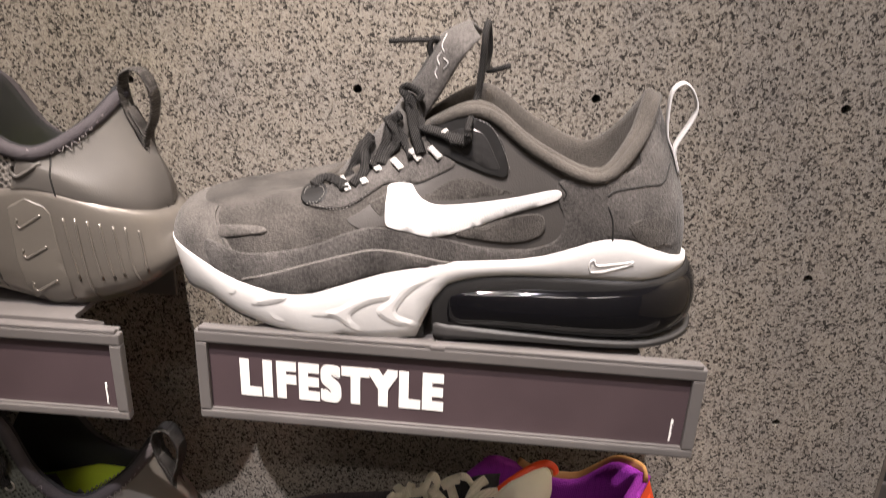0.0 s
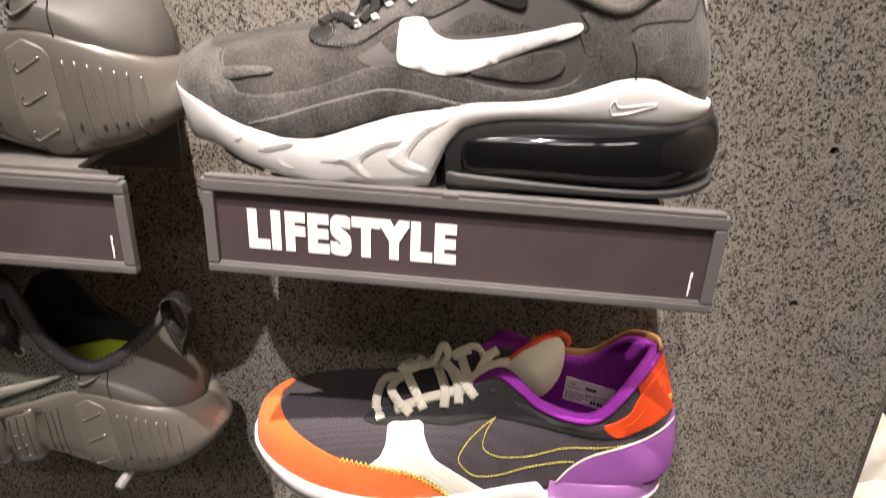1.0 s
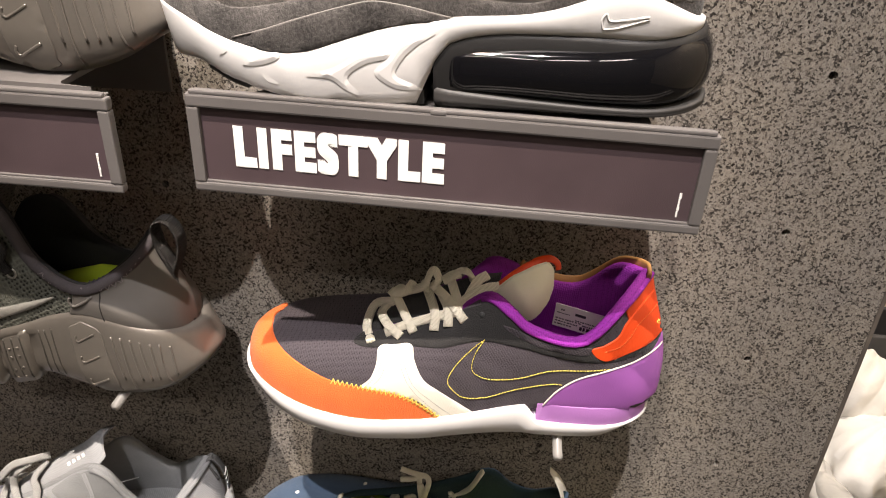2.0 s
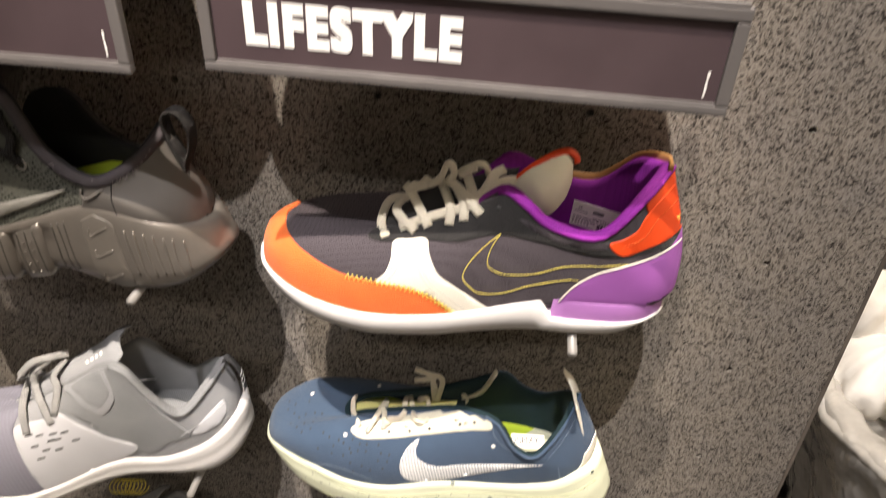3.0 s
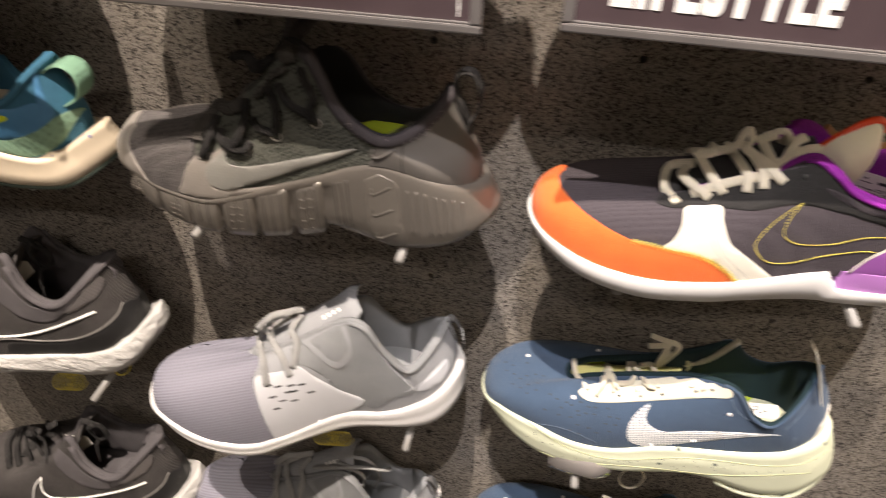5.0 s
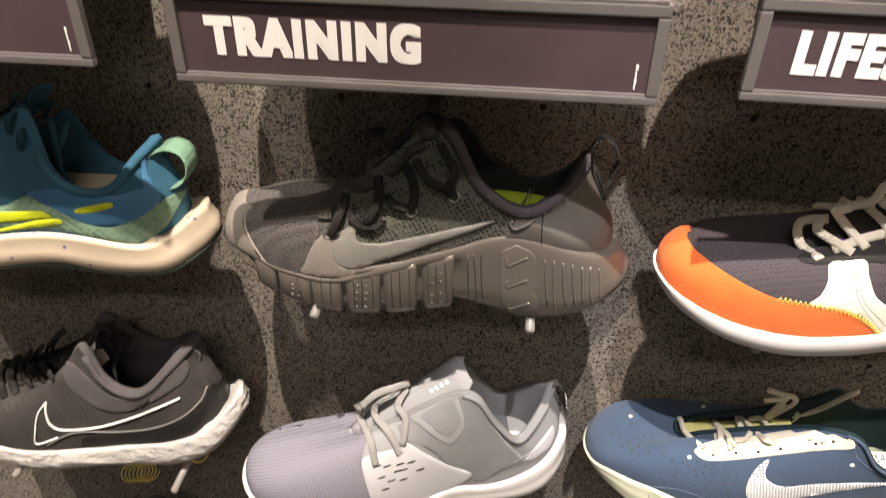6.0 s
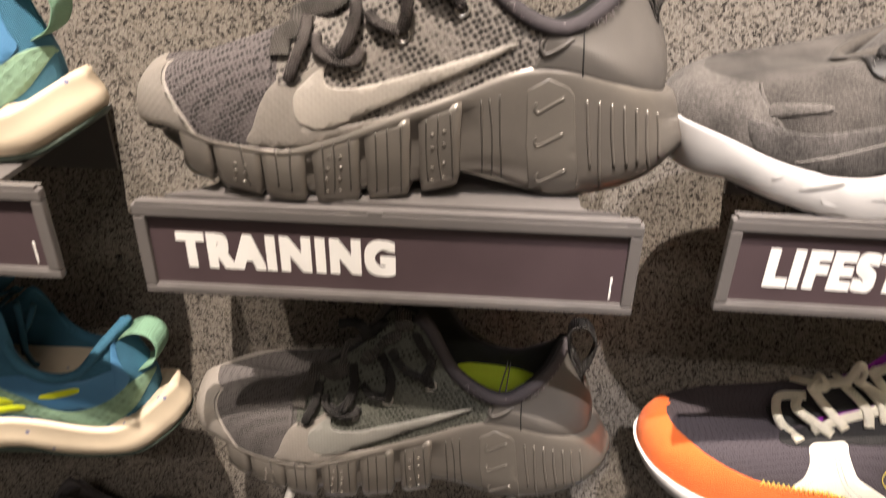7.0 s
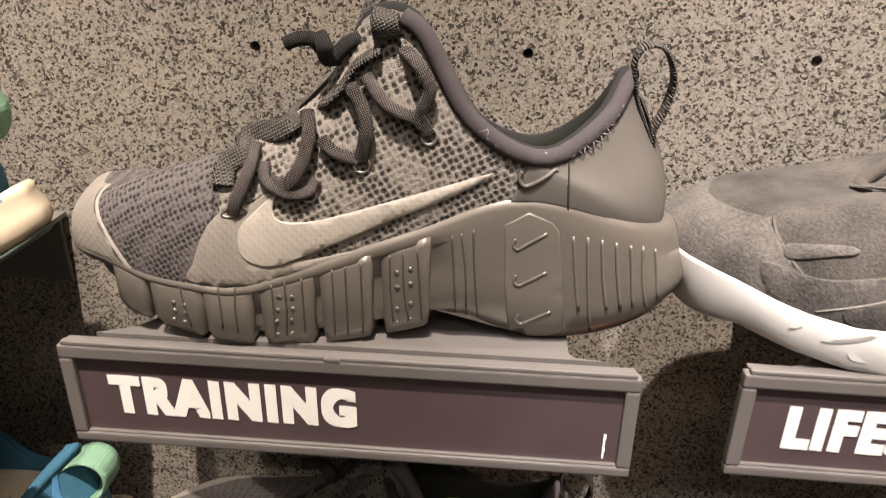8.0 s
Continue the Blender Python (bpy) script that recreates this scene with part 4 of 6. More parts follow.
STANDS["A"] = (-0.165, 0.388, ROW[0], 0)
STANDS["B"] = (-0.452, 0.386, ROW[0], 0)
STANDS["B2"] = (-0.464, 0.413, ROW[1], -4.0)
STANDS["C"] = (-0.150, 0.397, ROW[1], 0)
STANDS["D"] = (-0.167, 0.420, ROW[2], -4)
STANDS["D2"] = (-0.171, 0.425, ROW[3], -4)
STANDS["E"] = (-0.490, 0.350, ROW[2], 14)
STANDS["E2"] = (-0.515, 0.405, ROW[3], 2)
STANDS["F"] = (-0.790, 0.412, ROW[1], 0)
STANDS["F2"] = (-0.801, 0.400, ROW[0], 0)
STANDS["G"] = (-0.785, 0.420, ROW[2], 0)
STANDS["G2"] = (-0.779, 0.397, ROW[3], 0)
SOFT = [(0, .70, .65, .17), (.35, .55, .60, .15), (.6, .50, .40, .25), (.75, .5, .30, .35), (1, .40, .35, .30)]
Y0, YL, YM = ("y", 0), ("y", -16), ("y", 12)


def runner_black():
    """Charcoal runner with a white midsole and a glossy black air bag under the heel."""
    LEAN[0] = 0.045
    ob = shoe("running_shoe", "A", "charcoal suede running shoe with white side mark and black air heel")
    zf = curve_of([(-6, 38), (6, 37), (20, 35), (35, 31), (52, 27), (73, 24), (92, 26), (116, 35), (134, 40), (164, 45), (193, 47), (210, 50), (224, 55), (238, 60), (251, 61), (263, 57), (280, 49), (290, 45)])
    rim = [(78, 69), (80, 70), (86, 73), (95, 77), (108, 83), (122, 90), (136, 100), (150, 114), (176, 124), (204, 106), (235, 94), (254, 110), (264, 130)]
    rim_y = [0, -7, -12, -15, -17, -19, -21, -25, -33, -36, -35, -21, 0]
    up = Last(foot(-3, 287), zf, rim, rim_y, [(0, .85, .70, .12)] + SOFT[1:])
    v = ((0.186, -0.406, 0.192), -50)
    up.skin("upper", M_CLOTH, ob)
    up.lining(M_COLLAR, ob, 0.045, M_COLLAR, 7, 4, "padded brown-grey lining")
    rim_roll(up, 0.60, 3.3, M_COLLAR, ob, drop=1.0)
    # midsole, air bag and outsole
    zb = curve_of([(-6, 12), (12, 12), (26, 14), (36, 12), (46, 8), (60, 5), (69, 2), (74, 8.5), (79, 1), (104, 0), (109, 6), (114, 0), (144, 1), (150, 6), (154, 22), (162, 33), (185, 38), (225, 39), (255, 38), (275, 39), (292, 42)])
    zt = lambda x: zf(x) + 0.0015 + 0.003 * min(1, max(0, 1 - x / 0.05))
    mid = band("midsole", sole_levels(foot(-4, 288, 1, 0), foot(2, 288, 1, 0), zt, zb, [(-.02, -3), (0, 1.4), (.08, 2.4), (.4, 2.6), (.8, 1.8), (.95, -0.3), (1, -3)]), M_WHITE_F, ob, "white moulded foam midsole")
    tm = [tree_of(mid)]
    for line in ([(155, 38), (138, 32), (131, 23), (124, 15), (135, 8), (148, 9), (145, 11), (135, 15), (139, 24), (146, 31)], [(131, 27), (116, 24), (103, 16), (88, 11), (101, 10), (109, 5), (118, 3), (110, 11), (119, 19), (131, 23)], [(75, 22), (64, 21), (55, 16), (63, 15), (73, 18)], [(44, 22), (48, 23), (46, 21), (43, 21)], [(66, 11), (74, 6), (68, 7)]):
        panel("tread_chevron", up, v, line, M_WHITE_F, mid, 1.0, trees=tm, step=3, edge=2.2)
    bm = bmesh.new()
    for k, (x0, x1) in enumerate(((30, 62), (66, 112), (118, 150))):
        g = foot(-2, 300, 1, -5)
        pts = [p for p in g if x0 / 1000 < p[0] < x1 / 1000]
        lat, med = [p for p in pts if p[1] < 0], [p for p in pts if p[1] > 0]
        ring = lat + med
        lo = [bm.verts.new((p[0], p[1], max(-0.0008, zb(p[0]) - 0.0035))) for p in ring]
        hi = [bm.verts.new((p[0], p[1], zb(p[0]) + 0.004)) for p in ring]
        bm.faces.new(lo)
        bm.faces.new(hi)
        for i in range(len(ring)):
            j = (i + 1) % len(ring)
            bm.faces.new((lo[i], lo[j], hi[j], hi[i]))
    part("front_outsole", bm, M_RUBBER, ob)
    seam("moulded_mark", up, v, [(235, 45), (234, 49), (236, 52), (238, 49), (246, 50), (256, 52)], M_WHITE_F, mid, 0.5, 0.2, trees=tm)
    seam("moulded_mark", up, v, [(235, 45), (242, 46), (256, 51)], M_WHITE_F, mid, 0.5, 0.2, trees=tm)
    back = foot(-2, 292)
    rear = back[back[:, 0] > 0.149]
    band("air_frame", sole_levels(rear, rear, lambda x: zb(x) + 0.002, lambda x: 0.004, [(0, -1), (.1, 1.2), (.3, 0.6), (.9, 0.3), (1, -2)]), M_BLACK_SATIN, ob, "black satin frame round the air bag")
    rear2 = back[back[:, 0] > 0.158]
    ztop = curve_of([(150, 22), (165, 28), (200, 32), (240, 34), (270, 37.5), (300, 41)])
    zlow = curve_of([(150, 11), (165, 9), (200, 7), (240, 5.5), (270, 5.5), (302, 9)])
    band("air_bag", sole_levels(rear2, rear2, ztop, zlow, [(-.05, -3), (.02, 1.2), (.12, 3.6), (.28, 5.4), (.48, 6.3), (.68, 5.8), (.86, 3.8), (1, -1)]), M_GLOSS, ob, "glossy black air bag")
    out = foot(-2, 294)
    rear3 = out[out[:, 0] > 0.153]
    band("outsole", sole_levels(rear3, rear3, lambda x: zlow(x) + 0.001, lambda x: 0.0, [(0, -1), (.1, 3.4), (.3, 4.2), (.4, 3.4), (.5, 4.2), (.75, 2), (1, -2)]), M_RUBBER, ob)
    # panels
    t0 = [up.tree]
    panel("quarter", up, v, [(109, 66), (117, 72), (131, 83), (146, 89), (162, 102), (153, 114), (162, 120), (175, 122), (189, 114), (206, 103), (221, 96), (234, 93), (245, 97), (235, 65), (210, 54), (178, 53), (152, 58), (131, 61), (117, 61)], M_PANEL_D, ob, 0.5, "smooth charcoal quarter panel", trees=t0)
    panel("mudguard", up, v, [(33, 51), (53, 45), (74, 47), (93, 52), (111, 60), (123, 63), (140, 62), (161, 59), (178, 56), (201, 56), (216, 62), (219, 73), (216, 81), (214, 90), (221, 95), (234, 96), (250, 100), (259, 115), (264, 115), (268, 101), (273, 79), (274, 63), (263, 63), (251, 64), (238, 62), (224, 56), (210, 50), (193, 47), (164, 44), (134, 40), (116, 34), (92, 25), (73, 23), (42, 27)], M_SUEDE, ob, 1.4, "charcoal suede guard round the sides and heel", trees=t0)
    zone("heel_wrap", up, 47, 51, 65, 61, 0, 18.4, 0.9, M_SUEDE, ob)
    zone("toe_wrap", up, -30, -20, 21.5, 12.5, 0, 9.6, 0.8, M_SUEDE_L, ob, "worn grey suede toe wrap")
    panel("toe_finger", up, v, [(42, 59), (49, 60), (63, 60), (67, 58), (64, 56), (57, 55), (42, 53)], M_SUEDE_L, ob, 1.6, trees=t0, step=2.5)
    zone("inner_guard", up, -52, -52, -24, -26, 0, 8, 1.0, M_SUEDE, ob)
    panel("lower_guard", up, v, [(62, 32), (71, 35), (89, 41), (111, 48), (124, 51), (140, 50), (158, 47), (176, 45), (152, 43), (134, 40), (116, 34), (92, 25), (75, 23), (64, 25)], M_SUEDE, ob, 2.2, trees=t0)
    panel("side_mark", up, v, [(132, 86), (130, 80), (129, 71), (130, 64), (139, 62), (155, 60), (175, 67), (194, 75), (215, 83), (214, 88), (194, 83), (174, 79), (157, 77), (149, 79), (145, 83), (142, 87)], M_WHITE_L, ob, 2.1, "white leather side mark", trees=t0, edge=0.4)
    panel("mesh_window", up, v, [(145, 80), (153, 84), (161, 90), (171, 92), (182, 89), (195, 85), (180, 82), (160, 79), (149, 79)], M_CLOTH, ob, 0.6, trees=t0)
    panel("mesh_window", up, v, [(165, 62), (178, 68), (197, 74), (207, 75), (210, 71), (209, 65), (202, 61), (191, 59), (175, 60)], M_CLOTH, ob, 1.8, trees=t0)
    panel("heel_oval", up, v, [(251, 71), (254, 74), (264, 77), (270, 76), (272, 72), (269, 63), (263, 61), (256, 64)], M_CLOTH, ob, 1.7, trees=t0)
    panel("small_window", up, v, [(121, 76), (126, 79), (129, 80), (129, 72), (127, 69), (124, 71)], M_CLOTH, ob, 0.8, trees=t0)
    panel("eyestay", up, v, [(86, 77), (88, 74), (93, 72), (105, 72), (113, 75), (123, 82), (131, 87), (144, 87), (155, 92), (164, 98), (159, 103), (152, 110), (151, 117), (144, 120), (134, 113), (120, 100), (106, 93), (94, 86), (88, 82)], M_SUEDE, ob, 1.6, "dark suede eyestay", trees=t0)
    panel("throat_tab", up, v, [(86, 77), (89, 83), (97, 84), (100, 80), (96, 74), (90, 73), (87, 74)], M_BLACK_SATIN, ob, 2.0, trees=t0)
    panel("lace_cage", up, v, [(148, 116), (159, 121), (171, 122), (180, 119), (187, 109), (190, 97), (188, 93), (181, 94), (172, 97), (162, 101), (154, 105)], M_BLACK_SATIN, ob, 2.2, "dark moulded lace cage", trees=t0)
    panel("cage_window", up, v, [(159, 113), (170, 117), (178, 114), (184, 103), (186, 97), (179, 97), (169, 102), (162, 107)], M_GLOSS2, ob, 2.6, trees=t0)
    for line in ([(239, 86), (243, 89), (256, 92), (264, 94), (266, 104)], [(240, 81), (243, 74), (244, 63)], [(215, 92), (219, 87), (218, 84)], [(252, 128), (250, 117), (247, 103), (241, 99)]):
        seam("seam", up, v, line, M_SEAM_D, ob, 0.45, 1.5, trees=t0)
    seam("edge_line", up, v, [(52, 30), (68, 34), (89, 41), (111, 48), (124, 51), (140, 50), (158, 47), (176, 45)], M_SEAM, ob, 0.35, 1.6, trees=t0)
    stitch("stitching", up, v, [[(88, 78), (90, 81), (97, 82), (98, 78), (94, 74), (89, 74)], [(172, 122), (181, 118), (187, 108), (191, 97)], [(89, 73), (105, 71), (114, 75), (123, 82)]], M_THREAD, ob, 1.0, 0.9, 0.22, 2.2, trees=t0)
    # tongue and laces
    tg, tt = tongue("tongue", [(82, 62, 13), (105, 82, 15), (125, 104, 17), (143, 130, 20), (156, 152, 22), (167, 163, 17)], 12, 9, M_SUEDE, ob, "padded charcoal tongue")
    up.trees = [up.tree, tt]
    for i, line in enumerate(([(158, 160), (156, 155), (157, 152)], [(156, 152), (154, 149), (155, 146)], [(157, 149), (159, 147), (157, 144)], [(154, 145), (153, 142), (154, 140)])):
        seam("tongue_print", up, v, line, M_LOOP, tg, 0.35, 0.3, trees=[tt])
    for line in ([(107, 87), (111, 81)], [(122, 97), (127, 92)], [(143, 104), (147, 99)], [(134, 98), (138, 94)], [(117, 89), (120, 85)], [(152, 106), (157, 101)]):
        (a0, b0), (a1, b1) = line
        mid_pt = ((a0 + a1) / 2, (b0 + b1) / 2)
        cord("lace_loop", up, v, [line[0], mid_pt, line[1]], 2.4, 3.8, 1.4, M_LOOP, ob, "pale webbing lace loop")
    cord("lace_loop", up, v, [(159, 115), (163, 111), (169, 109)], 3.6, 4.0, 1.6, M_LOOP, ob)
    for line, how in (
        ([(93, 82), (100, 86), (109, 83)], 3.0),
        ([(109, 81), (114, 92), (119, 102), (125, 110)], [3, 3.5, 4, 4]),
        ([(113, 84), (120, 91), (121, 102), (125, 108)], [2.5, 3, 4, 4]),
        ([(124, 93), (131, 106), (134, 117), (139, 121)], [3, 4, 4, 4]),
        ([(128, 95), (131, 99), (136, 109), (135, 117)], [2.5, 3, 3, 4]),
        ([(144, 100), (139, 109), (135, 116), (133, 119)], [3, 4, 4, 4]),
        ([(148, 102), (146, 113), (144, 124), (143, 131)], [3, 4, 4.5, 4.5]),
        ([(151, 115), (146, 119), (145, 129)], [3, 4, 5]),
        ([(151, 115), (159, 113), (167, 110)], 3.6)):
        cord("lace", up, v, line, how, 5.4, 3.0, M_LACE_D, ob, n=8, ribs=1.2)
    cord("lace", up, v, [(145, 128), (141, 132), (144, 134), (149, 132), (148, 129)], 5, 4.4, 3.2, M_LACE_D, ob)
    cord("lace", up, v, [(163, 111), (170, 111), (171, 118), (173, 130), (175, 146), (176, 161), (177, 165)], [4, 4.5, 5, ("y", -24), ("y", -20), ("y", -16), ("y", -8)], 6.6, 3.6, M_LACE_D, ob, "dark lace tied up beside the tongue", ribs=1.6)
    cord("lace", up, v, [(177, 165), (178, 154), (177, 145), (182, 145), (188, 147)], [("y", -4), ("y", 2), ("y", 0), ("y", -4), ("y", -6)], 3.6, 2.8, M_LACE_D, ob)
    cord("lace_end", up, v, [(156, 156), (151, 157), (144, 157), (131, 156)], [("y", -12), ("y", -14), ("y", -16), ("y", -16)], 3.0, 2.6, M_LACE_D, ob)
    cord("lace", up, v, [(156, 156), (152, 158), (150, 154), (152, 148), (153, 145)], [("y", -12), ("y", -15), ("y", -14), ("y", -12), ("y", -8)], 3.4, 2.8, M_LACE_D, ob)
    strap("pull_tab", [(x, -12.5, z) for x, z in [(280, 90), (276, 101), (272, 110), (271, 124), (272, 133), (277, 137), (282, 133), (285, 125), (283, 117), (278, 107), (277, 101), (280, 91)]], 8, 1.3, M_WHITE_L, ob, "white webbing heel pull", up=(-1, 0, 0))
    LEAN[0] = 0.0
    return ob, up


def trainer_grey(key="B", knit_m=None, toe_m=None, lace_m=None, film_m=None, mark_m=None, tab_m=None, label="grey knitted training shoe with blocky grooved sole"):
    """Charcoal trainer with knitted sides and a deeply cut sole."""
    knit_m, toe_m, lace_m, film_m, mark_m, tab_m = knit_m or M_KNIT_G, toe_m or M_KNIT_D, lace_m or M_LACE_G, film_m or M_HEEL, mark_m or M_FUSE_L, tab_m or M_WEB
    ob = shoe("training_shoe", key, label)
    zf = curve_of([(-16, 30), (10, 36), (26, 36), (43, 31), (64, 29), (87, 28), (114, 36), (145, 47), (172, 56), (196, 66), (214, 70), (231, 68), (254, 61), (268, 56), (285, 50)])
    rim = [(70, 64), (73, 66), (80, 72), (90, 81), (103, 92), (117, 105), (130, 119), (146, 144), (168, 142), (190, 106), (221, 90), (247, 103), (259, 119)]
    rim_y = [0, -6, -10, -13, -15, -17, -19, -23, -30, -35, -35, -20, 0]
    up = Last(foot(-9.5, 281), zf, rim, rim_y, [(0, 1.0, .80, .0), (.15, .8, .72, .06)] + SOFT[1:], medial_drop=26)
    v = ((0.204, -0.339, 0.185), -50)
    up.skin("upper", knit_m, ob)
    up.lining(M_LINING_K, ob, lambda x: 0.042 + 0.023 * min(1, max(0, (x - 0.12) / 0.07)), M_LIME, 6, 3, "black cloth lining", "lime green insole")
    rim_roll(up, 0.66, 4.0, M_BIND, ob, "collar_binding", "plum-grey cloth collar binding", 1.5)
    t0 = [up.tree]
    zb = curve_of([(-16, 16), (5, 15), (24, 12), (42, 8), (66, 3), (87, 0), (114, 0), (143, 3), (169, 8), (186, 13), (203, 6), (220, 1), (245, 2), (268, 9), (285, 19), (300, 30)])
    zt = lambda x: zf(x) + 0.001

    def cut(ring, d):
        q = ring.copy()
        front = np.clip((0.182 - q[:, 0]) / 0.012, 0, 1)
        s = swell(ring, -d / 1000)
        return q + (s - q) * front[:, None]
    top, low = foot(-10.5, 287, 1, 0), foot(3, 298)
    levels = []
    for s, d, c in ((-.02, -3, 0), (0, 0, 0), (.06, 1.2, 0), (.13, 1.8, 0), (.20, 2.2, 4), (.5, 2.8, 6), (.7, 3.0, 6), (.88, 1.2, 6), (1, -4, 6)):
        levels.append((cut(swell(mix(top, low, s), d / 1000), c), lambda x, s=s: mix(zt(x), zb(x), s) + (0.0025 if s == 1 and x < 0.18 else 0)))
    mid = band("midsole", levels, M_EVA, ob, "bronze-grey moulded midsole")
    tm = [tree_of(mid)]
    # tread blocks of the forefoot, outer and inner side
    cuts = [px / 1000 for px, _ in [(27, 36), (44, 22), (46, 22), (71, 18), (72, 18), (94, 16), (98, 17), (122, 18), (125, 18), (148, 25), (152, 26), (174, 30)]]
    ringo = foot(-10, 292, 1, 1.8)
    for a, b in zip(cuts[0::2], cuts[1::2]):
        for sgn in (-1, 1):
            arc = [p for p in ringo if a <= p[0] <= b and p[1] * sgn > 0]
            arc.sort(key=lambda p: p[0])
            ys = np.interp(np.linspace(a, b, 7), [p[0] for p in arc], [p[1] for p in arc])
            xs = np.linspace(a, b, 7)
            bm = bmesh.new()
            rows = []
            for s, d in ((0.09, -0.9), (0.17, 0.3), (0.5, 1.0), (0.85, 0.5), (1.02, -1.6)):
                row = []
                for i, (x, y) in enumerate(zip(xs, ys)):
                    nar = 0.0007 if i in (0, 6) and s > 0.3 else 0
                    x2 = x + (nar if i == 0 else -nar if i == 6 else 0) + (x - (a + b) / 2) * (-0.08 if s > 0.9 else 0)
                    row.append(bm.verts.new((x2, y + sgn * (d / 1000 - (0.0007 if i in (0, 6) else 0)), mix(zt(x), zb(x), s))))
                inner = [bm.verts.new((x, y - sgn * 0.022, mix(zt(x), zb(x), s))) for x, y in ((xs[6], ys[6]), (xs[0], ys[0]))]
                rows.append(row + inner)
            for r0, r1 in zip(rows, rows[1:]):
                for i in range(9):
                    j = (i + 1) % 9
                    bm.faces.new((r0[i], r0[j], r1[j], r1[i]))
            bm.faces.new(rows[0])
            bm.faces.new(rows[-1])
            blk = part("tread_block", bm, M_EVA, mid, "", True)
            if sgn < 0:
                tm.append(tree_of(blk))
    # Grooves are thin raised lines; their shade is put into the dark colour.
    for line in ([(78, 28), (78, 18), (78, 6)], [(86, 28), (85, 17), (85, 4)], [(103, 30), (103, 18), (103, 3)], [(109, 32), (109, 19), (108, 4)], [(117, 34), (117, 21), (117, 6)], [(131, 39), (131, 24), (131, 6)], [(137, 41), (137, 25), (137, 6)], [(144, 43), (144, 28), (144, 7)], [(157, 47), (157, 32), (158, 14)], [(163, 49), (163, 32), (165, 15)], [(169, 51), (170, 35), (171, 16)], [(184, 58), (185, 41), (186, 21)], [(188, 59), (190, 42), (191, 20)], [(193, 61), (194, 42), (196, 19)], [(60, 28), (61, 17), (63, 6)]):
        seam("sole_groove_shade", up, v, line, M_EVA_SHADE, mid, 0.55, 0.05, trees=tm)
    dots("sole_bump", up, v, [(106, 24), (105, 17), (104, 11), (104, 4), (112, 24), (112, 18), (111, 12), (111, 5), (56, 18), (56, 14), (55, 9), (61, 17), (61, 13), (60, 8), (160, 39), (160, 32), (160, 21), (160, 14), (166, 41), (166, 34), (166, 24), (166, 16)], 1.15, M_EVA, mid, 0.3, trees=tm)
    panel("heel_plate", up, v, [(206, 64), (216, 70), (226, 66), (229, 62), (231, 44), (234, 22), (234, 14), (225, 11), (215, 11), (210, 13), (207, 37)], M_EVA_D2, mid, 0.9, trees=tm, sharp=True, step=5)
    for line in ([(211, 58), (210, 55), (212, 53), (215, 55), (224, 61)], [(212, 41), (211, 38), (213, 36), (217, 38), (225, 43)], [(214, 22), (213, 19), (215, 17), (219, 19), (228, 24)]):
        seam("moulded_mark", up, v, line, M_EVA, mid, 0.9, 0.6, trees=tm)
    for k, line in enumerate(([(235, 60), (237, 44), (240, 25)], [(241, 60), (243, 39), (246, 15)], [(247, 59), (249, 42), (252, 26)], [(253, 58), (255, 43), (258, 27)], [(259, 57), (261, 43), (263, 29)], [(264, 57), (266, 40), (270, 23)], [(269, 56), (271, 46), (273, 33)])):
        seam("heel_flute", up, v, line, M_EVA, mid, 0.8, 0.25, trees=tm)
    # panels
    zone("toe_knit", up, -24, -19, 25, 20, 0, 19, 0.45, toe_m, ob, "dark close knit toe")
    panel("side_overlay", up, v, [(65, 30), (68, 39), (73, 51), (79, 60), (86, 65), (98, 69), (104, 73), (109, 73), (103, 68), (96, 61), (92, 56), (90, 50), (92, 44), (97, 40), (114, 42), (135, 47), (160, 55), (184, 63), (209, 73), (209, 69), (196, 65), (172, 55), (145, 46), (114, 35), (87, 28)], M_FUSE, ob, 0.9, "grey fused forefoot overlay", trees=t0, edge=0.5)
    panel("side_mark", up, v, [(113, 75), (109, 72), (107, 66), (109, 62), (116, 61), (128, 63), (150, 70), (174, 78), (201, 87), (184, 76), (160, 65), (138, 54), (121, 46), (106, 40), (97, 40), (91, 44), (90, 51), (92, 58), (100, 66), (107, 72)], mark_m, ob, 1.7, "pale grey fused side mark", trees=t0, edge=0.5)
    zone("heel_counter", up, 39.5, 43.6, 72.5, 68.4, 0, 17.6, 1.0, film_m, ob, "smooth grey heel counter")
    zone("toe_cap", up, -26, -20, 18, 10.5, 0, 9.8, 1.2, M_FUSE, ob, "grey fused toe cap")
    seam("seam", up, v, [(230, 94), (231, 82), (232, 69)], M_SEAM_D, ob, 0.5, 1.1, trees=t0)
    seam("moulded_mark", up, v, [(212, 88), (211, 85), (213, 82), (217, 83), (226, 89)], film_m, ob, 1.0, 1.2, trees=t0)
    stitch("stitching", up, v, [[(195, 105), (204, 98), (218, 95), (231, 96), (240, 101), (245, 111), (248, 121)]], M_BIND_L, ob, 2.0, 0.4, 0.32, 2.6, 1.6, trees=t0)
    strap("heel_strip", [(x + 1.5, 0, z) for x, z in [(280, 49), (277, 64), (273, 80), (268, 97), (262, 110)]], 11, 1.6, tab_m, ob, up=(-1, 0, 0))
    strap("pull_tab", [(x, 0, z) for x, z in [(271, 89), (266, 100), (262, 110), (260, 123), (263, 130), (270, 131), (275, 126), (278, 116), (276, 104), (272, 94), (272, 87)]], 13, 2.0, tab_m, ob, "dark ribbed heel pull loop", up=(-1, 0, 0), ribs=1.4)
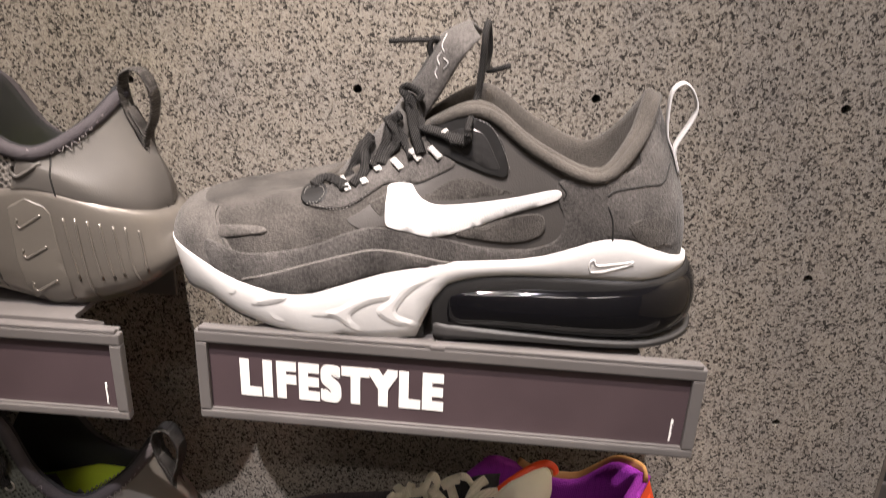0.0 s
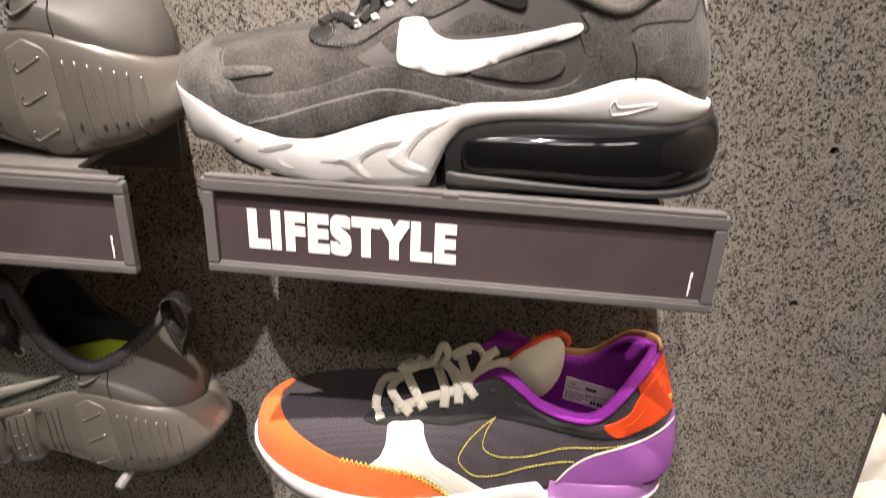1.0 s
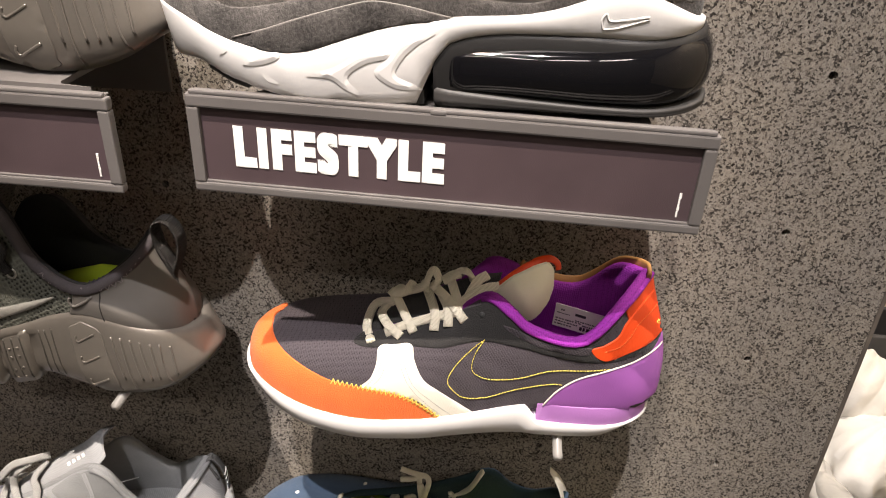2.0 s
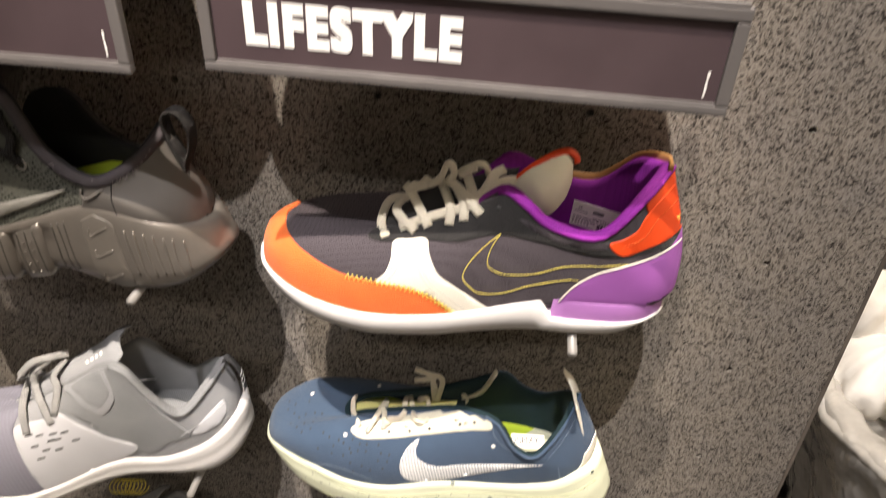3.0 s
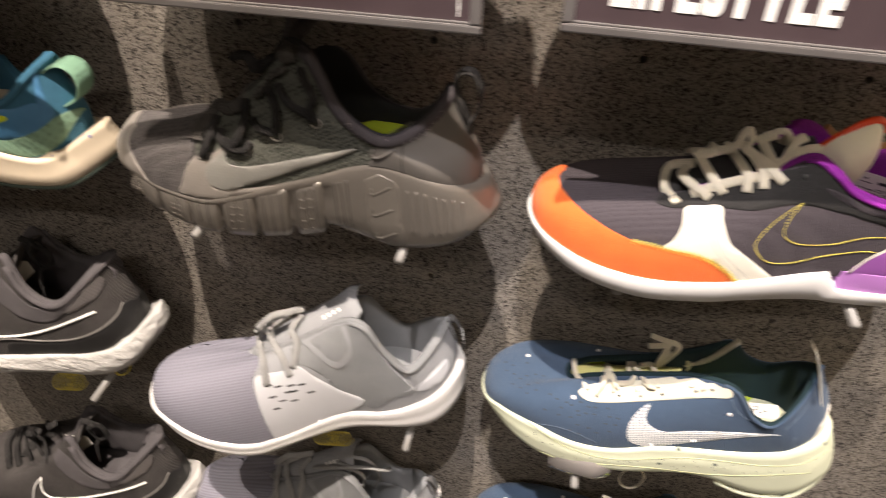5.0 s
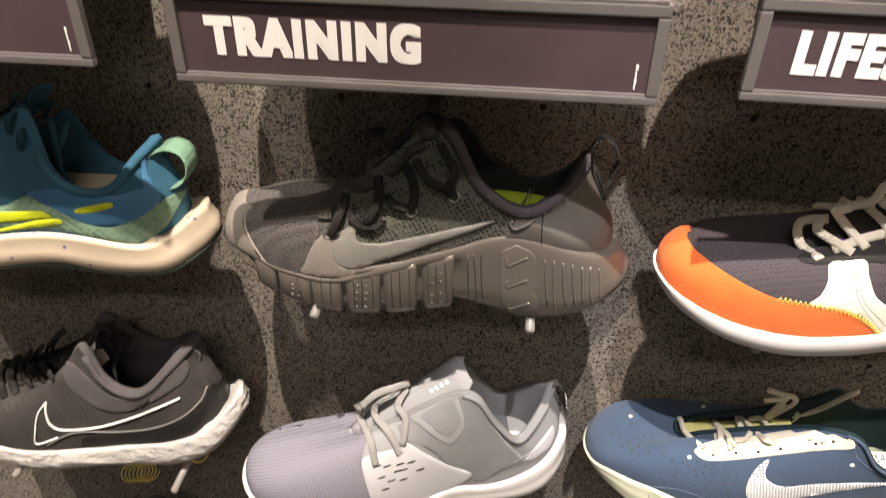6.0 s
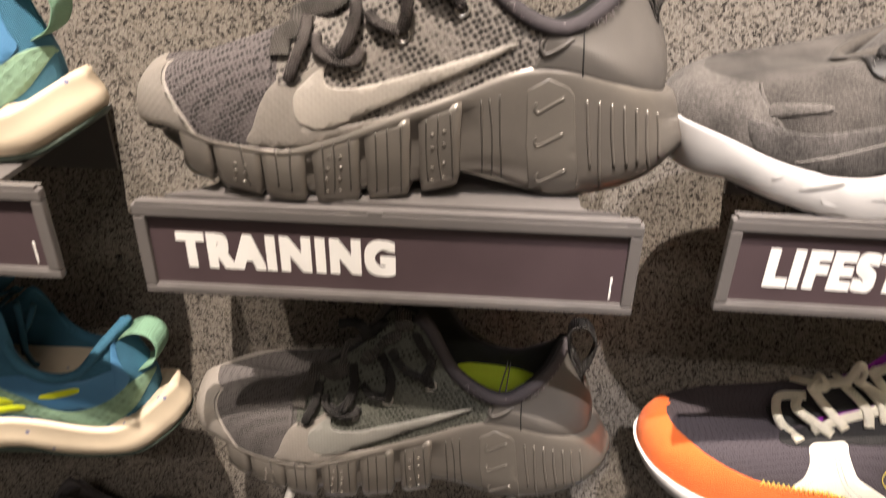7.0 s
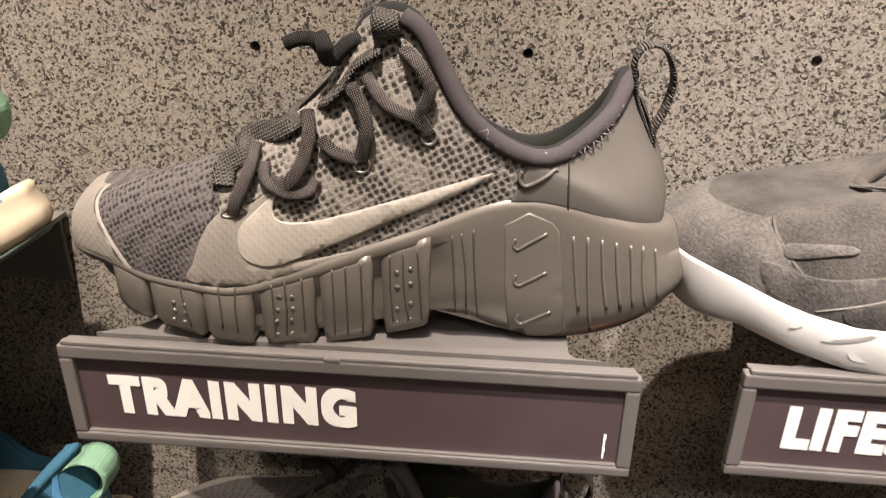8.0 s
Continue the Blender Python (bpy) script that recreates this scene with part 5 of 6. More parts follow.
    # tongue, webbing, laces
    tg, tt = tongue("tongue", [(76, 62, 12), (96, 80, 13), (116, 101, 14), (132, 122, 17), (143, 146, 20), (146, 160, 16)], 6, 6, toe_m, ob, "dark knit tongue")
    up.trees = [up.tree, tt]
    web = [(87, 76), (90, 85), (99, 91), (102, 98), (113, 100), (121, 105), (124, 112), (136, 115), (142, 122), (147, 129), (156, 135)]
    cord("lace_webbing", up, v, web, 2.4, 10, 2.0, M_WEB, ob, "ribbed dark lace webbing", up=(0, -0.8, 0.6), ribs=1.6)
    for line, how, w in (
        ([(104, 94), (100, 83), (93, 71), (89, 64)], [4, 5, 4, 1], 7.0),
        ([(127, 108), (127, 96), (120, 83), (113, 77), (108, 80)], [4, 6, 5, 3, 1.5], 7.0),
        ([(106, 87), (106, 79), (114, 74), (123, 75), (127, 81)], [2, 3, 3, 2, 1], 6.0),
        ([(144, 120), (149, 110), (149, 100), (146, 90)], [4, 6, 6, 1.5], 7.0),
        ([(131, 98), (136, 93), (145, 90)], [3, 4, 1.5], 6.5),
        ([(150, 124), (158, 113), (169, 108), (173, 102)], [4, 5, 4, 1], 6.5),
        ([(148, 140), (161, 137), (170, 130), (175, 120), (171, 110), (174, 102)], [YL, ("y", -24), 7, 6, 4, 1], 6.5)):
        cord("lace", up, v, line, how, w * 0.86, 3.6, lace_m, ob, square=0.4, ribs=1.1)
    cord("lace_end", up, v, [(152, 140), (143, 137), (138, 133), (133, 134), (129, 138), (123, 138), (118, 136)], [("y", -20), ("y", -24), ("y", -26), ("y", -27), ("y", -27), ("y", -27), ("y", -27)], 6.5, 5.5, M_LACE_D, ob, "knotted dark lace end")
    cord("lace", up, v, [(131, 140), (133, 136), (134, 131), (139, 131)], [("y", -31), ("y", -33), ("y", -30), ("y", -25)], 7, 5, M_LACE_D, ob)
    cord("tongue_loop", up, v, [(159, 139), (159, 147), (160, 157), (163, 163)], [4, 4, 4, 4], 12, 3, M_WEB, ob)
    for x, y, r in ([(174, 101), (146, 88), (123, 74)][0] + (3.4,), [(174, 101), (146, 88), (123, 74)][1] + (3.4,), [(174, 101), (146, 88), (123, 74)][2] + (3.2,)):
        ring_eyelet(up, v, x, y, r, M_METAL, ob, 0.75)
    for x, y in [(90, 64)]:
        ring_eyelet(up, v, x, y, 5.6, M_METAL_D, ob, 0.8, 0.35)
    return ob, up



def runner_orange():
    """Retro runner: plum mesh, orange toe guard, purple heel, thin white sole."""
    ob = shoe("retro_shoe", "C", "plum-grey mesh retro shoe with orange toe and purple heel")
    zf = curve_of([(3, 30), (15, 27), (27, 24), (41, 20.5), (56, 17.5), (79, 15), (103, 14.5), (134, 16), (152, 18), (172, 21.5), (191, 26), (216, 30), (250, 30), (300, 32)])
    rim = [(92, 58), (95, 59), (100, 62), (110, 67), (122, 73), (137, 80), (155, 89), (174, 105), (190, 99), (206, 88), (238, 84), (263, 109), (280, 119)]
    rim_y = [0, -7, -12, -15, -17, -19, -21, -25, -32, -35, -36, -25, 0]
    up = Last(foot(5, 299, .95), zf, rim, rim_y, [(0, 1.0, .74, .0), (.2, .8, .7, .08)] + SOFT[1:])
    v = ((0.17, -0.431, 0.332), -50)
    up.skin("upper", M_MESH_P, ob)
    up.lining(M_PURPLE_C, ob, 0.03, M_PURPLE_C, 7, 3, "violet mesh lining")
    rim_roll(up, 0.58, 2.0, M_PURPLE_C, ob, "collar_piping", "violet collar piping", 0.5)
    t0 = [up.tree]
    zb = curve_of([(3, 20), (15, 15), (28, 10), (42, 5), (63, 0), (95, -3.5), (134, -3.5), (157, -1), (190, 2), (219, 3), (276, 3), (290, 7), (300, 11)])
    zs = lambda x: zf(x) if x < 0.207 else 0.0155
    mid = band("midsole", sole_levels(foot(3.2, 292, .96, 1.6), foot(6, 279, .94), zs, lambda x: max(-0.0035, zb(x)), [(-.02, -3), (0, 1.4), (.05, 2.4), (.5, 2.7), (.93, 2.3), (1, -0.5)]), M_WHITE_F, ob, "thin white foam midsole")
    tm = [tree_of(mid)]
    band("outsole", sole_levels(foot(9, 278, .92), foot(9, 277, .92), lambda x: max(-0.0035, zb(x)) + 0.0002, lambda x: max(-0.0055, zb(x) - 0.0018), [(0, -1), (.4, 0.3), (1, -2)]), M_GREYLINE, ob)
    panel("heel_quarter", up, v, [(216, 40), (224, 54), (236, 65), (252, 72), (268, 82), (279, 93), (283, 103), (287, 97), (289, 81), (286, 66), (284, 49), (279, 34), (261, 29), (219, 23)], M_PURPLE, ob, 1.0, "purple leather heel quarter", trees=t0)
    fox = foot(3, 292, .96)
    fox = fox[fox[:, 0] > 0.206]
    band("foxing", sole_levels(fox, fox, lambda x: 0.0305, lambda x: 0.0145, [(0, 0.2), (.02, 1.6), (.06, 1.9), (.94, 1.9), (.98, 1.7), (1, 0.2)]), M_PURPLE_L, ob, "purple rubber foxing strip")
    zone("heel_wrap", up, 49, 50, 63, 62, 0, 8.5, 0.8, M_PURPLE, ob)
    zone("heel_band", up, 50, 50.5, 62, 61.5, 8.5, 10.5, 0.6, M_DARKSUEDE, ob)
    zone("heel_badge", up, 50.5, 51, 61.5, 61, 10.5, 18.5, 0.8, M_RED, ob)
    zone("toe_wrap", up, -16, -6, 16.5, 6, 0, 9, 1.35, M_ORANGE, ob)
    seam("edge_line", up, v, [(216, 41), (224, 54), (236, 65), (252, 73), (268, 82), (279, 93), (283, 103)], M_BONE, ob, 0.6, 0.9, trees=t0)
    panel("saddle", up, v, [(108, 76), (119, 79), (129, 80), (131, 68), (137, 53), (147, 45), (162, 35), (175, 25), (167, 18), (152, 11), (150, 18), (143, 27), (132, 35), (117, 39), (96, 41), (102, 50), (106, 62)], M_BONE, ob, 0.9, "bone suede saddle", trees=t0)
    panel("toe_guard", up, v, [(29, 64), (29, 75), (31, 83), (39, 92), (47, 94), (41, 90), (38, 83), (40, 73), (45, 65), (54, 57), (65, 50), (77, 45), (96, 42), (118, 39), (132, 34), (144, 26), (153, 17), (142, 12), (110, 10), (87, 12), (63, 18), (45, 27), (33, 38), (28, 48), (28, 56)], M_ORANGE, ob, 1.3, "orange nubuck toe guard", trees=t0)
    stitch("zigzag_stitching", up, v, [[(76, 45), (96, 42), (118, 39), (132, 34), (144, 26), (152, 18)]], M_YELLOW, ob, 1.6, 0.0, 0.32, 1.5, 1.9, "yellow zigzag thread", trees=t0)
    stitch("stitching", up, v, [[(111, 73), (112, 62), (108, 50), (101, 42)], [(109, 70), (109, 61), (105, 51), (98, 42)], [(123, 74), (125, 62), (131, 47), (144, 35), (157, 25)], [(121, 73), (123, 59), (129, 45), (141, 32), (152, 23)]], M_GREYTHREAD, ob, 1.1, 0.8, 0.2, 1.0, trees=t0)
    panel("eyestay", up, v, [(92, 76), (102, 74), (124, 78), (148, 79), (172, 87), (196, 85), (220, 80), (241, 78), (260, 82), (274, 91), (282, 103), (276, 109), (260, 97), (241, 92), (218, 93), (200, 99), (187, 111), (176, 121), (162, 121), (139, 108), (116, 97), (102, 88), (93, 81)], M_DARKSUEDE, ob, 0.8, "black suede eyestay and collar", trees=t0)
    panel("collar_mesh", up, v, [(185, 101), (194, 99), (211, 92), (232, 90), (241, 90), (239, 84), (226, 84), (209, 87), (193, 94)], M_MESH_P, ob, 1.2, trees=t0)
    panel("heel_patch", up, v, [(241, 89), (248, 93), (255, 100), (258, 110), (264, 123), (269, 133), (269, 140), (274, 129), (279, 113), (279, 104), (273, 95), (262, 87), (252, 81), (245, 83)], M_RED, ob, 1.6, "glossy red-orange heel patch", trees=t0)
    stitch("stitching", up, v, [[(249, 88), (259, 95), (265, 110), (272, 122), (274, 133)]], M_ORANGE, ob, 1.4, 0.9, 0.25, 1.8, trees=t0)
    dots("tiny_mark", up, v, [(275, 111), (276, 112), (276, 110)], 0.8, M_YELLOW, ob, 1.7, trees=t0)
    stitch("side_mark_stitching", up, v, [[(175, 89), (167, 80), (158, 67), (153, 54), (157, 46), (165, 41), (179, 43), (196, 51), (217, 58), (228, 59)], [(175, 89), (170, 78), (168, 67), (171, 61), (181, 58), (199, 61), (218, 69), (242, 72), (255, 75)]], M_YELLOW, ob, 1.7, 0.5, 0.34, 0.5, 0.0, "yellow thread outline of the side mark", trees=t0)
    tab = [Vector(up.rim[k % (2 * SIDE)]) * 1000 + Vector((1.0, 0, 3.4)) for k in range(SIDE - 1, SIDE + 19, 2)]
    strap("tan_collar_tab", [tuple(p) for p in tab], 3.0, 6.5, M_TAN, ob, "tan leather collar binding", 4, square=0.8)
    # tongue: foam core under a thin cover
    tg, tt = tongue("tongue", [(90, 60, 14), (115, 74, 16), (140, 86, 18), (165, 97, 19), (182, 104, 16)], 6, 4, M_DARKSUEDE, ob, "dark tongue with cream foam and red edge")
    flap = [place(up, v, a, b, ("y", yy)) for (a, b), yy in zip([(178, 123), (188, 134), (201, 143), (208, 146), (212, 141), (213, 129), (211, 118), (206, 108), (201, 103), (193, 109)], (-14, -12, -8, -6, -5, -8, -12, -16, -18, -18))]
    pillow("tongue_foam", flap, 7, M_FOAMCORE, tg, "torn cream foam of the tongue", 1.2)
    cord("tongue_edge", up, v, [(177, 123), (188, 135), (200, 145), (208, 148), (213, 145), (214, 141)], [("y", -10), ("y", -8), ("y", -4), ("y", -2), ("y", -1), ("y", -2)], 5, 2.2, M_RED, tg, "red-orange tongue edge")
    up.trees = [up.tree, tt]
    for line, how in (
        ([(103, 78), (102, 88), (108, 100), (119, 105)], [1.5, 4, 6, 5]),
        ([(122, 84), (115, 88), (112, 97), (115, 103)], [1.5, 4, 5, 4]),
        ([(130, 88), (125, 101), (118, 113), (115, 117)], [1.5, 5, 9, 8]),
        ([(112, 85), (127, 92), (147, 101), (160, 108)], [1.2, 2.5, 2.5, 1.2]),
        ([(143, 91), (144, 104), (138, 117), (136, 120)], [1.5, 4, 6, 7]),
        ([(152, 95), (152, 107), (148, 115)], [1.5, 4, 6]),
        ([(162, 101), (153, 111), (143, 121), (140, 124)], [1.5, 5, 9, 10]),
        ([(116, 115), (124, 117), (131, 114), (126, 111), (121, 112)], [8, 9, 9, 8, 7]),
        ([(128, 111), (135, 122), (139, 132), (142, 133), (144, 127), (141, 121)], [7, 9, 12, 13, 13, 11]),
        ([(159, 109), (154, 122), (151, 130), (157, 135), (163, 133), (161, 129)], [3, 8, 12, 13, 12, 10]),
        ([(147, 127), (152, 131), (157, 133)], [11, 13, 12]),
        ([(159, 112), (167, 119), (175, 123), (181, 125)], [2, 3, 3, 2]),
        ([(164, 117), (169, 125), (174, 129)], [3, 5, 5])):
        cord("lace", up, v, line, how, 6.6, 3.6, M_CREAM_L, ob, square=0.6)
    dots("eyelet", up, v, [(172, 107), (188, 109)], 2.0, M_INK, ob, 0.9, trees=t0)
    quad = [place(up, v, a, b, ("y", 20)) for a, b in [(214, 100), (242, 93), (245, 109), (215, 116)]]
    lab = card("size_label", quad, M_PAPER, ob, 0.4, "white printed size label")
    bars_on("print", quad, [(.12, .05, .04, .42, 6), (.24, .05, .04, .55, 8), (.36, .05, .04, .60, 8), (.30, .05, .62, .96, 7), (.44, .05, .45, .92, 9), (.1, .16, .58, .88, 4), (.62, .03, .05, .5, 1), (.75, .07, .12, .2, 2), (.66, .12, .42, .70, 1)], M_INK, lab)
    return ob, up


def runner_blue(key="D"):
    """Slate blue runner with a thick lime-cream rocker sole."""
    ob = shoe("blue_shoe", key, "slate blue nubuck shoe with cream eyestay and lime sole")
    zf = curve_of([(-8, 46), (8, 52), (20, 55), (51, 53), (81, 45), (111, 42), (131, 45), (160, 52), (207, 56), (253, 66), (273, 76), (292, 82)])
    rim = [(68, 82), (70, 82), (76, 83), (88, 90), (104, 95.5), (122, 101.5), (145, 109), (174, 120), (203, 125), (221, 105), (240, 100), (258, 122), (268, 142)]
    rim_y = [0, -8, -12, -13, -13, -13, -14, -18, -29, -36, -36, -21, 0]
    up = Last(foot(-5, 288, .94), zf, rim, rim_y, SOFT)
    v = ((0.218, -0.44, 0.57), -50)
    up.skin("upper", M_BLUE, ob)
    up.lining(M_NAVY, ob, 0.061, M_LIME, 5, 2, "dark navy lining", "lime green insole")
    t0 = [up.tree]
    zb = curve_of([(-8, 40), (5, 37), (18, 32), (40, 20), (58, 13), (100, 13), (128, 12), (150, 14), (182, 18), (210, 14), (241, 4), (270, 6), (292, 20), (312, 32)])
    mid = band("midsole", sole_levels(foot(-6, 292, .94, 1), foot(-1, 308, .93), zf, zb, [(-.02, -3), (0, 1), (.12, 2.2), (.2, 1.8), (.3, 3.2), (.5, 4), (.58, 3.4), (.68, 4.0), (.85, 2.6), (1, -3)]), M_LIMEFOAM, ob, "speckled lime-cream foam sole")
    tm = [tree_of(mid)]
    pod = foot(-4, 300, .96, 0)
    podr = np.array([(x, y) for x, y in pod if 0.064 < x < 0.122])
    band("air_pod", sole_levels(podr, podr, lambda x: 0.027, lambda x: 0.0, [(0, 1), (.2, 5.4), (.5, 7.4), (.75, 6.2), (.92, 3.2), (1, -1)]), M_PODG, ob, "smoky clear air pod")
    hs = foot(-4, 306, 0.95, 0)
    hr = np.array([(x, y) for x, y in hs if 0.205 < x])
    band("outsole", sole_levels(hr, hr, lambda x: max(0.006, zb(x)) + 0.002, lambda x: max(0.0, zb(x) - 0.004), [(0, 0), (.5, 1.5), (1, -3)]), M_LIMEFOAM, ob)
    # Shade along the moulded sole lines, painted as thin darker strips.
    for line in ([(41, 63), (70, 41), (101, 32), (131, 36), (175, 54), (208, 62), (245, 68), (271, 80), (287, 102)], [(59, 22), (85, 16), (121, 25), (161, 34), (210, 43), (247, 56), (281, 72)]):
        seam("sole_shade_line", up, v, line, M_LIMEDARK, mid, 0.5, 0.0, trees=tm)
    flecks = random.Random(31)
    spots = []
    for k in range(110):
        a = flecks.uniform(44, 284)
        lo = np.interp(a, (44, 85, 121, 161, 210, 247, 284), (40, 16, 25, 34, 43, 56, 76))
        hi = np.interp(a, (44, 70, 101, 131, 175, 208, 245, 284), (60, 40, 31, 35, 53, 61, 67, 96))
        spots.append((a, flecks.uniform(lo, hi)))
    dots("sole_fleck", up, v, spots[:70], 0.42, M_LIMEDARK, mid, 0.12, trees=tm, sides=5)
    dots("sole_fleck", up, v, spots[70:], 0.62, M_INK, mid, 0.12, trees=tm, sides=5)
    panel("eyestay", up, v, [(89, 109), (93, 117), (107, 127), (139, 140), (174, 156), (188, 160), (195, 156), (203, 140), (184, 133), (149, 119), (121, 108), (98, 102)], M_CREAM_E, ob, 1.2, "cream leather eyestay", trees=t0)
    # This side is cream too; lime yellow paints the shade on it.
    panel("inner_eyestay", up, v, [(99, 144), (107, 156), (113, 160), (147, 162), (177, 173), (201, 189), (194, 174), (174, 159), (148, 148), (112, 137), (104, 138)], M_CREAM_SHADE, ob, 1.2, "inner cream eyestay with its shade painted lime yellow", trees=t0)
    panel("side_mark", up, v, [(146, 115), (136, 101), (130, 82), (131, 66), (139, 60), (155, 63), (183, 77), (215, 94), (245, 108), (214, 101), (182, 92), (161, 84), (148, 87), (143, 97)], M_DOTMESH, ob, 0.6, "white dotted mesh side mark", trees=t0)
    dots("perforation", up, v, [(38, 131), (36, 121), (43, 129), (41, 118), (37, 105), (42, 102), (45, 114), (51, 119), (55, 135), (59, 123), (49, 108), (57, 112), (46, 97), (54, 103), (59, 80), (65, 101), (65, 123), (70, 97), (78, 95), (73, 87), (82, 93), (71, 77), (87, 87), (81, 77), (90, 99), (88, 82), (96, 95), (94, 86), (102, 96), (101, 87), (87, 69), (97, 68), (104, 64), (112, 98), (114, 88), (121, 88), (119, 79), (111, 78), (115, 69), (81, 60), (89, 58)], 1.0, M_INK, ob, 0.15, trees=t0)
    dots("white_rivet", up, v, [(58, 144), (113, 165), (84, 103), (205, 120)], 1.9, M_WHITE, ob, 0.3, trees=t0)
    stitch("rope_stitching", up, v, [[(53, 60), (71, 61), (86, 58), (106, 51)], [(202, 158), (205, 133), (216, 120), (226, 116)], [(262, 164), (257, 141), (248, 115)], [(257, 109), (260, 94)]], M_BLUE_L, ob, 1.3, 0.5, 0.35, 0.4, trees=t0)
    zone("heel_patch", up, 49, 51, 63, 61, 0, 5.5, 0.8, M_BONE, ob)
    strap("heel_tab", [(x, 0, z) for x, z in [(252, 165), (260, 153), (265, 140), (270, 125), (277, 105), (284, 89)]], 26, 2.2, M_BONE, ob, "cream heel tab", up=(-1, 0, 0), taper=lambda s: 0.25 + 0.75 * min(1, 2.2 * s))
    rim_roll(up, 0.66, 1.6, M_BLUE, ob, drop=0.3)
    panel("collar_flap", up, v, [(202, 145), (213, 151), (222, 150), (222, 131), (218, 130), (208, 134)], M_BLUE_L, ob, 1.0, trees=t0)
    tg, tt = tongue("tongue", [(74, 80, 13), (100, 85, 14), (130, 90, 15), (150, 94, 16), (166, 99, 15)], 4, 3, M_CREAM_SHADE, ob, "thin lime cream tongue")
    up.trees = [up.tree, tt]
    dots("eyelet", up, v, [(103, 110), (121, 116), (138, 121), (154, 128), (178, 139), (189, 144), (112, 153), (128, 155), (142, 157), (157, 162)], 1.4, M_INK, ob, 1.3, trees=t0)
    for line, how in (
        ([(97, 116), (93, 130), (94, 143), (103, 153)], [2, 5, 5, 2]),
        ([(103, 111), (112, 129), (119, 149)], [1.5, 5, 2]), ([(117, 118), (118, 133), (115, 139), (109, 124)], [1.5, 4, 5, 3]),
        ([(119, 148), (118, 130), (121, 123)], [2, 4, 2]), ([(121, 129), (130, 133), (135, 141)], [4, 4, 3]),
        ([(136, 126), (134, 147), (138, 153), (143, 136), (149, 133)], [2, 5, 5, 4, 2]), ([(144, 155), (152, 154), (152, 135)], [2, 5, 2]),
        ([(175, 144), (176, 160), (181, 174), (177, 181)], [2, 6, 8, 9]), ([(183, 143), (180, 161), (176, 175)], [2, 6, 8]),
        ([(156, 176), (162, 169), (175, 168), (179, 176)], [9, 8, 7, 7]),
        ([(141, 189), (153, 186), (160, 185), (162, 178), (158, 172), (155, 180), (156, 187)], [11, 12, 13, 13, 12, 12, 13]),
        ([(141, 178), (151, 181), (157, 185)], [12, 12, 13]),
        ([(177, 176), (189, 187), (201, 199)], [8, 10, 12])):
        cord("lace", up, v, line, how, 4.6, 3.3, M_CREAM_L, ob)
    quad = [place(up, v, a, b, ("y", yy)) for (a, b), yy in zip([(218, 122), (244, 127), (242, 142), (217, 138)], (-20, -20, -12, -12))]
    lab = card("display_card", quad, M_PAPER, ob, 0.3, "white card printed DISPLAY")
    c = [Vector(q) for q in quad]
    ex, ez = (c[1] - c[0]), (c[3] - c[0])
    nrm = ex.cross(ez).normalized()
    m = Matrix.Identity(4)
    for r in range(3):
        m[r][0], m[r][1], m[r][2], m[r][3] = ex[r] / 1000, -nrm[r], ez[r] / 1000, (c[0][r] + nrm[r] * 0.35) / 1000
    words("print", "DISPLAY", 0.02, 0.82, 0.28, 0.80, 0.0, M_INK, lab, 0.0, m=m)
    return ob, up


